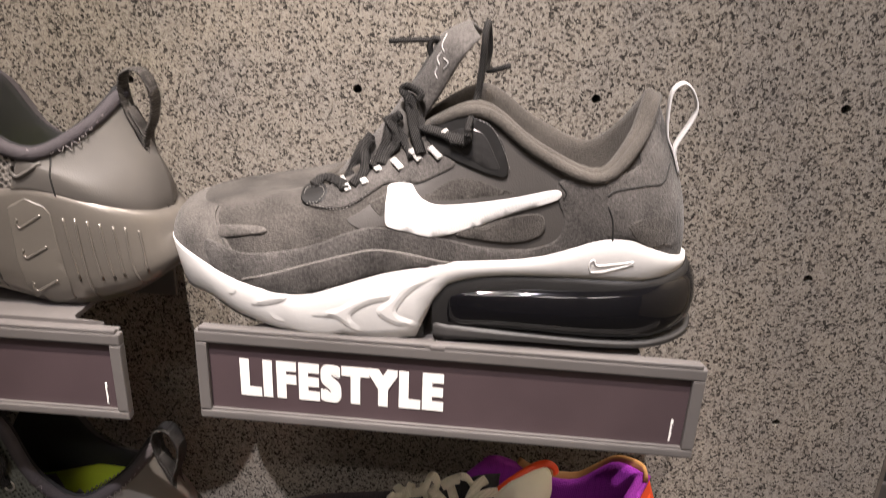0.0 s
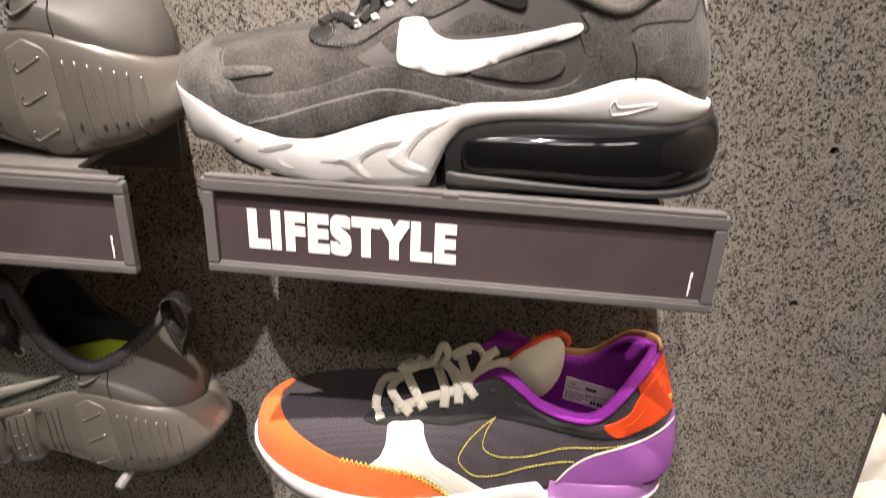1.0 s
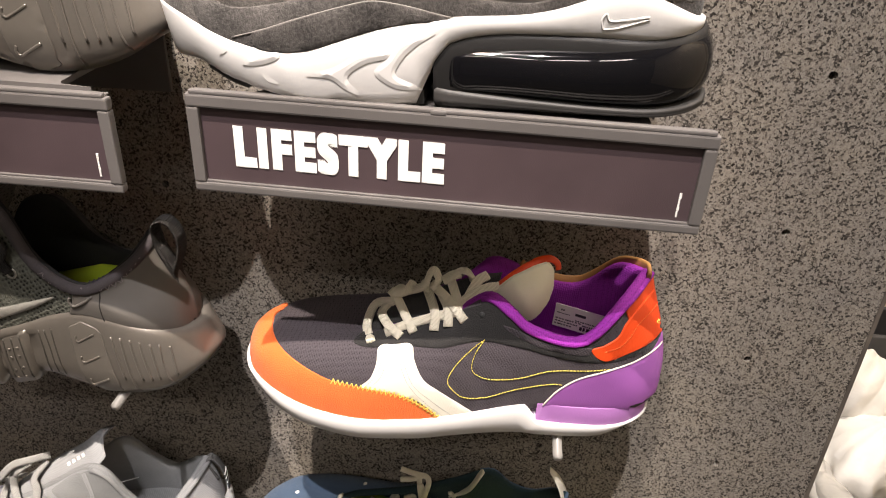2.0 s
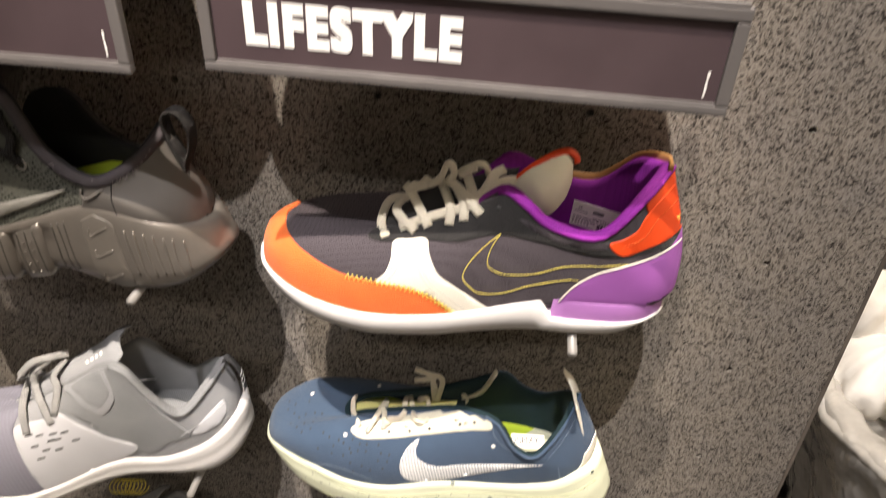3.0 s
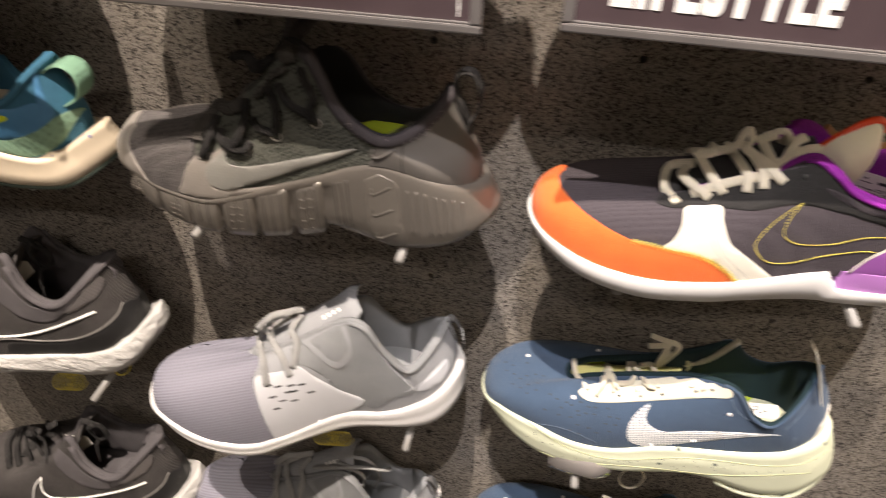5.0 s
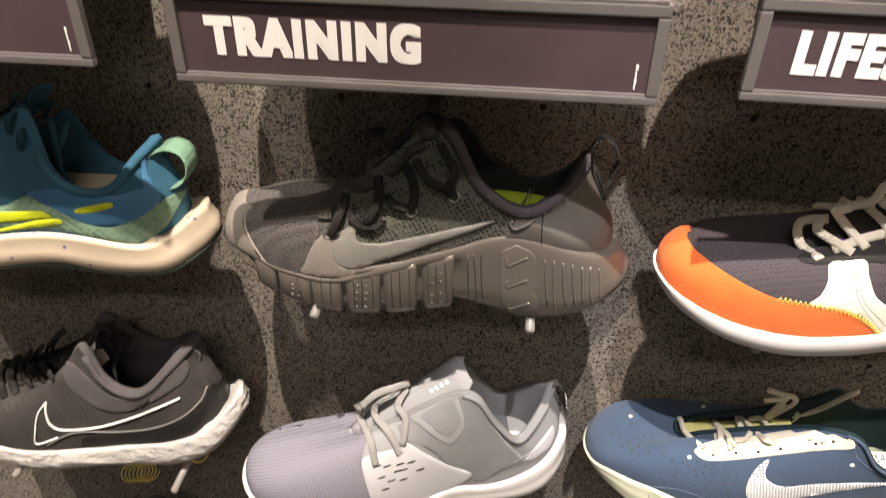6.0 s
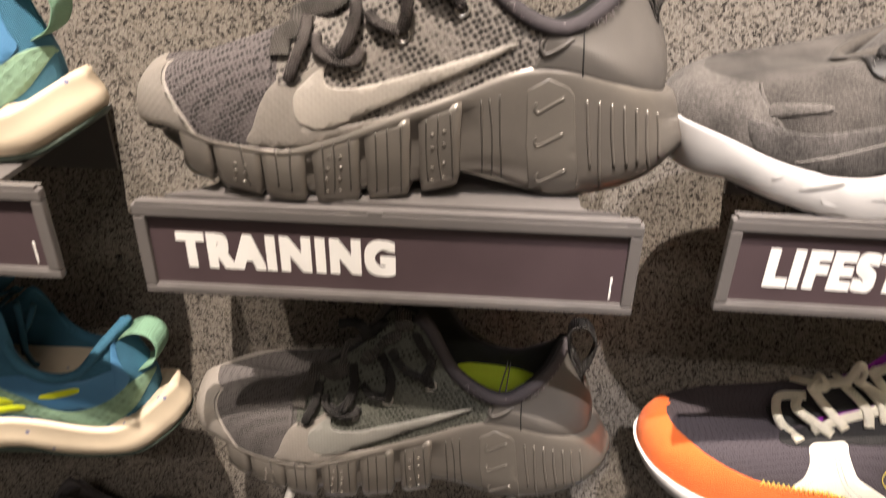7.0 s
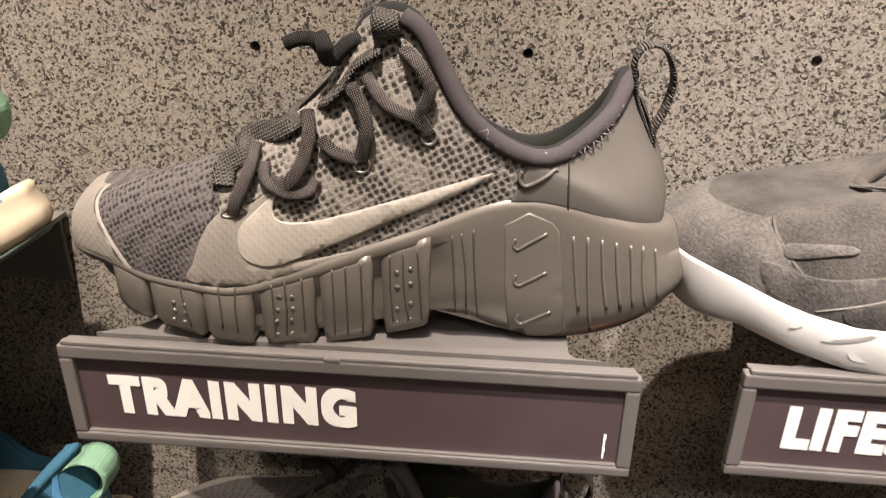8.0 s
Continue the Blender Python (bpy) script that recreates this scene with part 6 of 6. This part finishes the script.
def trainer_light(key="E"):
    """Pale grey trainer with a ribbed toe and a strap."""
    ob = shoe("strap_shoe", key, "pale grey training shoe with strap and white sole")
    zf = curve_of([(12, 40), (29, 40), (43, 36), (68, 25), (107, 18), (138, 24), (170, 36), (196, 43), (230, 38), (262, 46), (287, 60), (302, 72)])
    rim = [(112, 86), (114, 87), (120, 91), (130, 97), (142, 104), (156, 112), (174, 124), (199, 141), (217, 140), (233, 113), (254, 90), (276, 105), (292, 118)]
    rim_y = [0, -7, -12, -15, -17, -19, -21, -26, -33, -36, -36, -22, 0]
    up = Last(foot(16, 300), zf, rim, rim_y, SOFT, medial_drop=26)
    v = ((0.245, -0.485, 0.577), -50)
    up.skin("upper", M_PALE, ob)
    up.lining(M_PALE_D, ob, lambda x: 0.036 + 0.016 * min(1, max(0, (x - 0.14) / 0.07)), M_PALE_D, 6, 3, "grey padded lining")
    t0 = [up.tree]
    zb = curve_of([(12, 34), (28, 28), (50, 16), (84, 3), (115, 1), (148, 11), (188, 19), (220, 17), (262, 10), (288, 18), (308, 32)])
    mid = band("midsole", sole_levels(foot(13, 304, 1, 1), foot(18, 307), zf, lambda x: max(0, zb(x)), [(-.02, -3), (0, 1), (.12, 2.6), (.35, 2.4), (.5, 2.0), (.58, 2.8), (.8, 2.2), (1, -3)]), M_WHITE_E, ob, "white foam sole")
    tm = [tree_of(mid)]
    panel("toe_rib", up, v, [(39, 108), (47, 126), (70, 141), (107, 146), (132, 151), (138, 148), (130, 122), (121, 94), (125, 54), (132, 25), (107, 16), (68, 25), (43, 51), (35, 79)], M_RIB, ob, 0.8, "ribbed lavender-grey toe cloth", trees=t0)
    zone("toe_rib_wrap", up, -24, -20, 21, 16, 0, 16, 0.3, M_RIB, ob)
    panel("side_film", up, v, [(122, 94), (127, 106), (148, 111), (160, 117), (173, 104), (193, 86), (214, 71), (199, 56), (170, 42), (138, 24), (131, 22), (124, 58)], M_PALE_W, ob, 1.6, "off-white perforated side film", trees=t0)
    for x, y in [(134, 93), (142, 92), (153, 93), (162, 94), (136, 79), (150, 85), (155, 86), (144, 74), (154, 74), (169, 84), (138, 64)]:
        panel("slot", up, v, [(x - 3.4, y - 1.6), (x + 2.8, y + 0.2), (x + 3.4, y + 2.6), (x - 2.8, y + 0.8)], M_INK, ob, 1.9, trees=t0, step=2, edge=0.4)
    panel("quarter", up, v, [(163, 161), (181, 174), (199, 182), (214, 194), (218, 182), (221, 159), (228, 135), (240, 110), (259, 81), (241, 71), (222, 59), (212, 67), (193, 84), (182, 101), (169, 114), (159, 121), (157, 141)], M_PALE_D, ob, 0.9, "grey smooth quarter", trees=t0)
    panel("heel_film", up, v, [(260, 81), (267, 93), (278, 110), (285, 119), (287, 108), (282, 93), (270, 82)], M_PALE_W, ob, 1.0, trees=t0)
    panel("midfoot_strap", up, v, [(168, 143), (176, 154), (199, 169), (204, 158), (207, 135), (204, 122), (195, 112), (185, 118), (176, 131)], M_PALE, ob, 2.2, "pale grey strap over the midfoot", trees=t0)
    panel("strap_pocket", up, v, [(175, 144), (182, 151), (198, 162), (202, 151), (204, 136), (199, 126), (194, 121), (187, 125), (181, 135)], M_PALE_D, ob, 2.8, trees=t0)
    stitch("stitching", up, v, [[(218, 182), (221, 157), (228, 133), (240, 109), (259, 81)], [(251, 80), (271, 96), (287, 118)]], M_PALE_W, ob, 1.4, 0.9, 0.4, 1.0, trees=t0)
    rim_roll(up, 0.62, 2.4, M_PALE_D, ob, "collar_roll", drop=1)
    tg, tt = tongue("tongue", [(112, 84, 14), (140, 106, 16), (165, 122, 18), (188, 134, 22), (203, 146, 24), (210, 152, 18)], 8, 8, M_PALE, ob, "pale grey tongue")
    up.trees = [up.tree, tt]
    for k in range(4):
        panel("tongue_print", up, v, [(186 + 4 * k, 168 + 2.6 * k), (188.6 + 4 * k, 169.6 + 2.6 * k), (187.6 + 4 * k, 173 + 2.6 * k), (185 + 4 * k, 171.4 + 2.6 * k)], M_WHITE, tg, 0.6, trees=[up.tree, tt], step=2, edge=0.3, sharp=True)
    for line, how in (
        ([(133, 95), (134, 122), (137, 148), (146, 165), (159, 175)], [2, 4, 5, 6, 5]), ([(154, 105), (150, 128), (146, 148), (144, 162)], [2, 4, 5, 6]),
        ([(157, 114), (165, 141), (163, 157), (172, 172)], [2, 5, 6, 5]), ([(133, 160), (146, 173), (159, 177), (175, 174)], [7, 8, 8, 7]), ([(133, 158), (139, 153), (148, 157)], [7, 7, 6])):
        cord("lace", up, v, line, how, 6.5, 2.4, M_LACE_P, ob)
    strap("pull_tab", [(x, 0, z) for x, z in [(297, 94), (292, 108), (289, 116), (294, 119), (300, 110), (304, 94), (305, 82)]], 9, 1.8, M_INK_W, ob, up=(-1, 0, 0))
    for k in range(3):
        strap("tab_stripe", [(303.2 + 0.6 * k, -4.6, 101 - 5 * k), (303.8 + 0.6 * k, 0, 101.4 - 5 * k), (303.2 + 0.6 * k, 4.6, 101 - 5 * k)], 1.6, 1.4, M_WHITE, ob, "white stripe of the pull tab", up=(-1, 0, 0))
    return ob, up


def runner_teal(key="F"):
    """Teal and sage trail runner with a flared sand sole."""
    ob = shoe("teal_shoe", key, "teal and sage green running shoe with flared sand sole")
    zf = curve_of([(0, 36), (40, 30), (90, 28), (164, 38), (208, 37), (249, 30), (266, 31), (280, 38), (294, 47)])
    rim = [(95, 72), (97, 73), (102, 76), (114, 84), (132, 96), (152, 109), (174, 124), (190, 132), (201, 92), (220, 75), (244, 77), (260, 93), (272, 104)]
    rim_y = [0, -7, -12, -15, -17, -19, -22, -27, -35, -36, -33, -19, 0]
    up = Last(foot(0, 284), zf, rim, rim_y, SOFT, medial_drop=24)
    v = ((0.524, -0.473, 0.355), -50)
    up.skin("upper", M_TEAL, ob)
    up.lining(M_TEAL, ob, 0.050, M_SAND, 6, 2, "teal padded lining", "sand coloured insole")
    t0 = [up.tree]
    zb = curve_of([(0, 28), (20, 14), (60, 3), (110, 1), (155, 6), (191, 8), (219, 1), (249, 1), (275, 4), (300, 17), (312, 26)])
    band("midsole", sole_levels(foot(-2, 296, 1, 1), foot(2, 306), zf, lambda x: zb(x) + 0.003, [(-.02, -3), (0, 0), (.08, 2), (.16, 1.2), (.5, 3.5), (.8, 3), (1, -1)]), M_SAND, ob, "speckled sand foam sole")
    band("outsole", sole_levels(foot(2, 306), foot(3, 306), lambda x: zb(x) + 0.0035, lambda x: max(0, zb(x) - 0.0005), [(0, 0), (.5, 0.5), (1, -2)]), M_TREAD, ob, "dark green rubber tread")
    panel("lower_mesh", up, v, [(143, 62), (171, 68), (193, 78), (210, 71), (224, 60), (244, 55), (262, 61), (279, 72), (295, 84), (310, 92), (305, 82), (289, 59), (269, 45), (249, 43), (209, 50), (165, 48), (138, 47)], M_GREEN, ob, 0.8, "sage green grid mesh", trees=t0)
    panel("side_film", up, v, [(192, 78), (201, 83), (218, 85), (234, 81), (259, 83), (277, 90), (284, 89), (290, 83), (283, 74), (271, 65), (253, 58), (232, 57), (213, 66)], M_SEABLUE, ob, 1.1, "sea blue film panel", trees=t0)
    panel("heel_film", up, v, [(277, 128), (285, 129), (292, 129), (287, 119), (286, 103), (288, 92), (291, 84), (283, 75), (279, 76), (280, 94), (282, 112)], M_SEABLUE, ob, 1.3, trees=t0)
    for line in ([(225, 69), (240, 74), (253, 77), (253, 73), (239, 68), (226, 66)], [(143, 61), (170, 63), (196, 66), (204, 63), (201, 60), (167, 54), (140, 51)], [(137, 42), (165, 49), (194, 58), (210, 60), (210, 56), (187, 51), (164, 46)],):
        panel("side_mark", up, v, line, M_ACID, ob, 1.7, "acid yellow mark", trees=t0, step=3)
    rim_roll(up, 0.66, 3.0, M_TEAL, ob, drop=0.5)
    tg, tt = tongue("tongue", [(97, 70, 14), (125, 88, 16), (150, 104, 18), (172, 122, 20), (186, 138, 18)], 7, 6, M_TEAL, ob)
    up.trees = [up.tree, tt]
    strap("pull_tab", [(x, y, z) for (x, z), y in zip([(263, 81), (264, 89), (272, 96), (282, 99), (291, 95), (294, 85), (289, 73), (277, 66), (267, 64), (263, 71)], [0] * 10)], 24, 1.8, M_SAGE, ob, "mint webbing heel pull loop", up=(-1, 0, 0))
    for line, how in (([(199, 116), (206, 129), (219, 145), (232, 150)], [2, 5, 6, 6]), ([(195, 128), (203, 141), (217, 150), (229, 151)], [2, 5, 7, 7]), ([(238, 139), (232, 126), (222, 110), (225, 93), (229, 90)], [("y", -4), ("y", -6), ("y", -8), ("y", -10), ("y", -10)]), ([(226, 140), (226, 130), (224, 113), (222, 99)], [4, ("y", -8), ("y", -10), ("y", -10)]), ([(178, 114), (188, 132), (200, 145), (214, 152)], [2, 5, 7, 7])):
        cord("lace", up, v, line, how, 5.0, 3.0, M_TEALLACE, ob)
    return ob, up


def runner_black_white(key="G"):
    """Black knit runner with a white outlined mark and a high white heel."""
    ob = shoe("black_shoe", key, "black knit running shoe with white outlined mark and sole")
    zf = curve_of([(0, 36), (40, 30), (90, 26), (140, 27), (205, 34), (244, 44), (266, 56), (284, 74)])
    rim = [(95, 70), (97, 71), (102, 74), (112, 80), (125, 88), (138, 108), (148, 128), (160, 138), (174, 112), (194, 98), (216, 102), (240, 124), (258, 140)]
    rim_y = [0, -7, -12, -15, -17, -19, -21, -26, -33, -36, -36, -22, 0]
    up = Last(foot(0, 273), zf, rim, rim_y, SOFT)
    v = ((0.519, -0.481, 0.593), -50)
    up.skin("upper", M_KNIT_K, ob)
    up.lining(M_KNIT_K2, ob, 0.05, M_KNIT_K2, 8, 3, "charcoal padded lining")
    t0 = [up.tree]
    zb = curve_of([(0, 26), (20, 14), (60, 2), (110, 0), (155, 3), (195, 3), (226, 5), (262, 22), (290, 50), (302, 60)])
    band("midsole", sole_levels(foot(-2, 286, 1, 1), foot(2, 290), zf, lambda x: max(0, zb(x)), [(-.02, -3), (0, 1), (.1, 2.4), (.3, 3), (.5, 5), (.8, 3.5), (1, -3)]), M_PEBBLE, ob, "white foam sole with high heel cup")
    panel("heel_cup", up, v, [(155, 53), (189, 61), (222, 70), (252, 88), (273, 111), (285, 133), (295, 135), (288, 106), (270, 78), (246, 58), (213, 49), (151, 37)], M_BLACK_SATIN, ob, 1.0, "dark heel cup", trees=t0)
    zone("heel_cup_back", up, 46, 50, 66, 62, 0, 6.5, 0.9, M_BLACK_SATIN, ob)
    seam("edge_line", up, v, [(112, 35), (145, 56), (189, 63), (223, 72), (252, 89), (274, 113), (283, 132)], M_GREYLINE, ob, 1.0, 0.6, trees=t0)
    seam("mark_outline", up, v, [(129, 94), (116, 77), (106, 53), (102, 35), (126, 47)], M_WHITE, ob, 0.9, 0.5, trees=t0)
    seam("mark_outline", up, v, [(128, 92), (124, 78), (124, 64), (135, 58), (169, 66), (204, 82), (233, 99), (256, 114)], M_WHITE, ob, 1.3, 0.5, trees=t0)
    panel("collar", up, v, [(158, 144), (168, 146), (178, 131), (187, 114), (200, 108), (217, 112), (229, 123), (244, 144), (255, 162), (260, 161), (248, 135), (232, 114), (215, 97), (196, 90), (178, 92), (166, 103), (156, 120)], M_KNIT_K2, ob, 1.8, "charcoal padded collar", trees=t0)
    panel("heel_rib", up, v, [(260, 159), (272, 157), (265, 137), (253, 125), (231, 107), (228, 111), (245, 135)], M_RIBK, ob, 1.4, trees=t0)
    rim_roll(up, 0.62, 3.2, M_KNIT_K2, ob, drop=1)
    tg, tt = tongue("tongue", [(97, 68, 14), (120, 86, 16), (140, 102, 18), (156, 122, 22), (164, 138, 20)], 8, 7, M_KNIT_K, ob)
    up.trees = [up.tree, tt]
    strap("pull_tab", [(x, 0, z) for x, z in [(239, 85), (245, 102), (236, 116), (237, 129), (248, 135), (259, 125), (254, 108), (245, 95)]], 17, 2.2, M_KNIT_K2, ob, "dark heel pull loop", up=(-1, 0, 0))
    dots("eyelet", up, v, [(162, 132), (167, 121), (164, 111)], 1.6, M_METAL_D, ob, 0.8, trees=t0)
    for line in ([(171, 182), (161, 173), (153, 155), (155, 139)], [(159, 171), (148, 156), (143, 139), (145, 123)], [(145, 161), (135, 147), (131, 130), (134, 117)], [(133, 154), (121, 138), (117, 122), (120, 110)], [(121, 146), (109, 130), (103, 114), (103, 100)], [(108, 139), (96, 124), (91, 108), (90, 94)], [(156, 149), (138, 140), (121, 121)], [(144, 140), (126, 131), (109, 111)]):
        cord("lace", up, v, line, [5, 4, 3, 1.2][:len(line)] if len(line) == 4 else 1.5, 6.5, 3, M_LACE_D, ob, ribs=1.4)
    cord("lace", up, v, [(200, 191), (218, 183), (221, 168), (210, 161), (204, 176), (211, 186)], [("y", -2), ("y", 4), ("y", 6), ("y", 4), ("y", 0), ("y", -4)], 6, 3.4, M_LACE_D, ob)
    cord("lace", up, v, [(210, 161), (204, 147), (201, 124)], [("y", 4), ("y", 2), ("y", 0)], 5, 3, M_LACE_D, ob)
    quad = [place(up, v, a, b, ("y", -2)) for a, b in [(182, 134), (202, 154), (199, 165), (173, 161)]]
    card("tongue_label", quad, M_PAPER, ob, 0.4, "creased white size label")
    return ob, up


A, UP_A = runner_black()
B, UP_B = trainer_grey()
B2, UP_B2 = trainer_grey("B2", M_KNIT_B, M_KNIT_B2, M_LACE_D, M_HEEL_B, M_FUSE_B, M_TAB, "black-green knitted training shoe with blocky grey sole")
C, UP_C = runner_orange()
D, UP_D = runner_blue()
E, UP_E = trainer_light()
F, UP_F = runner_teal()
G, UP_G = runner_black_white()
for ob, key in ((D, "D2"), (E, "E2"), (F, "F2"), (G, "G2")):
    x, y, z, yaw = STANDS[key]
    twin = copy_thing(ob, pose(x, y, z, 0, 0, yaw))
    if key == "E2":
        for path in ([(196, -16, 148), (212, -22, 150), (224, -18, 132), (221, -10, 102)], [(204, -8, 150), (228, -8, 146), (238, -4, 118), (231, 0, 88)], [(170, -20, 138), (196, -26, 152), (226, -24, 156), (246, -18, 148), (252, -10, 140)]):
            strap("loose_lace", path, 4.6, 2.4, M_LACE_P, twin, "loose pale lace fallen into the opening", square=0.6)

# ---------------------------------------------------------------- behind the board's edge
M_BAG = leather("clear_crumpled_plastic", (0.70, 0.67, 0.61), 0.13, 38, 0.9, 0.12)
M_BAG.node_tree.nodes["Principled BSDF"].inputs["Transmission Weight"].default_value = 0.5
wrinkle = node(M_BAG, "ShaderNodeTexNoise", Scale=13.0, Detail=3.0, Distortion=0.4)
link(M_BAG, coords(M_BAG, (1, 1, 0.6)), wrinkle.inputs["Vector"])
bump(M_BAG, wrinkle.outputs[0], 1.0, 0.022)
M_TISSUE = leather("white_tissue", (0.80, 0.77, 0.71), 0.85, 160, 0.5, 0.05)
M_CARTON = leather("cream_carton", (0.70, 0.57, 0.38), 0.75, 200, 0.2, 0.08)
M_CRATE = plastic("dark_crate", (0.05, 0.048, 0.05), 0.5)


def crumpled(name, rings, seed, rough, mat, parent=None, label=""):
    """A wrinkled closed body from stacked rounded rings of (z, half x, half y)."""
    n, out = 72, []
    for z, hx, hy in glide(rings, 40):
        row = []
        for j in range(n):
            f = 2 * math.pi * j / n
            c, s = math.cos(f), math.sin(f)
            k = (abs(c) ** 4 + abs(s) ** 4) ** -0.25
            p = Vector((c * k * hx, s * k * hy, z))
            fold = noise.noise(Vector((c * 3.1 + seed, s * 3.1, z * 5))) - 0.9 * abs(noise.noise(Vector((c * 7 + seed, s * 7, z * 16)))) - 0.5 * abs(noise.noise(Vector((c * 15, s * 15 + seed, z * 34 + c * 6))))
            row.append(p * 1.0 + Vector((c, s, 0)) * fold * rough)
        out.append(row)
    verts, faces = stack(out)
    return part(name, outward(verts, faces), mat, parent, label, True)


sack = thing("plastic_sack", pose(0.835, 0.88, 0.0, 0, 0, 8), "clear crumpled plastic sack of tissue standing on the floor", "bag")
crumpled("sack_skin", [(0.0, 0.17, 0.15), (0.05, 0.19, 0.17), (0.2, 0.235, 0.19), (0.38, 0.285, 0.20), (0.49, 0.31, 0.21), (0.50, 0.27, 0.17), (0.46, 0.24, 0.14)], 2.3, 0.016, M_BAG, sack, "clear wrinkled plastic")
rim_path = [(300 * math.cos(f) * (abs(math.cos(f)) ** 4 + abs(math.sin(f)) ** 4) ** -0.25 + 6 * math.sin(7 * f), 205 * math.sin(f) * (abs(math.cos(f)) ** 4 + abs(math.sin(f)) ** 4) ** -0.25 + 5 * math.cos(9 * f), 492 + 9 * math.sin(5 * f) + 6 * math.sin(11 * f)) for f in [2 * math.pi * k / 40 for k in range(40)]]
strap("sack_rim", rim_path, 30, 20, M_BAG, sack, "rolled clear plastic rim", 4, closed=True, n=10)
for i, (x, y, z, r) in enumerate(((0.64, 0.88, 0.50, 0.085), (0.74, 0.80, 0.49, 0.095), (0.62, 0.98, 0.55, 0.085), (0.87, 0.90, 0.50, 0.10), (0.74, 0.97, 0.53, 0.09))):
    wad = crumpled("tissue_wad", [(-r * 0.8, r * 0.3, r * 0.3), (-r * 0.5, r * 0.8, r * 0.7), (0, r, r * 0.9), (r * 0.5, r * 0.8, r * 0.7), (r * 0.85, r * 0.25, r * 0.25)], 7.1 + i * 3, r * 0.14, M_TISSUE)
    wad.matrix_world = pose(x, y, z, 20 * i, 15 * i, 50 * i)
    tagged(wad, "crumpled white tissue paper lying in the sack", "paper", "tissue in the sack")
bm = bmesh.new()
bmesh.ops.create_cone(bm, cap_ends=False, segments=28, radius1=0.028, radius2=0.028, depth=0.24)
bmesh.ops.solidify(bm, geom=list(bm.faces), thickness=0.003)
tube = part("carton_tube", bm, M_CARTON, None, "", True)
tube.matrix_world = pose(0.70, 0.83, 0.60, 0, 74, 40)
tagged(tube, "cream cardboard tube lying on the crumpled tissue", "tube")
crate = thing("storage_crate", pose(0.74, 1.09, 0.0), "dark storage crate standing against the cream wall", "crate")
for a in ((-0.24, 0.24, -0.05, -0.04, 0.0, 0.62), (-0.24, -0.23, -0.04, 0.05, 0.0, 0.62), (0.23, 0.24, -0.04, 0.05, 0.0, 0.62), (-0.23, 0.23, 0.04, 0.05, 0.0, 0.62), (-0.23, 0.23, -0.04, 0.04, 0.0, 0.012)):
    bm = bmesh.new()
    box(bm, *a, 0.003)
    part("crate_side", bm, M_CRATE, crate)


def tether(x, y, z, r, mat, label, turns=2.4, spread=0.0):
    """A thin elastic security coil hanging under a shoe."""
    pts = []
    for i in range(160):
        f = i / 159 * 2 * math.pi * turns
        pts.append((x * 1000 + spread * (i / 159 - 0.5) + r * math.cos(f) * (1 - 0.12 * i / 159), y * 1000 + r * 0.5 * math.sin(f) + i * 0.019, z * 1000 + r * 0.7 * math.sin(f + 0.5)))
    verts, faces = sweep(np.array(pts) / 1000, 0.0012, 0.0012, 6)
    return tagged(part("tether_coil", outward(verts, faces), mat, None, "", True), label, "cord", "security coils under the shoes")


tether(-0.019, 0.40, 0.688, 12, M_CREAM_L, "thin cream coiled cord hanging under the blue shoe")
tether(-0.609, 0.395, 0.702, 11, M_YELLOW, "thin yellow coiled cord under the black shoe", 6, 22)
tether(-0.543, 0.40, 0.733, 10, M_YELLOW, "thin yellow coiled cord under the black shoe")
tether(-0.319, 0.392, 0.684, 9, M_YELLOW, "thin yellow coiled cord under the pale grey shoe", 7, 26)
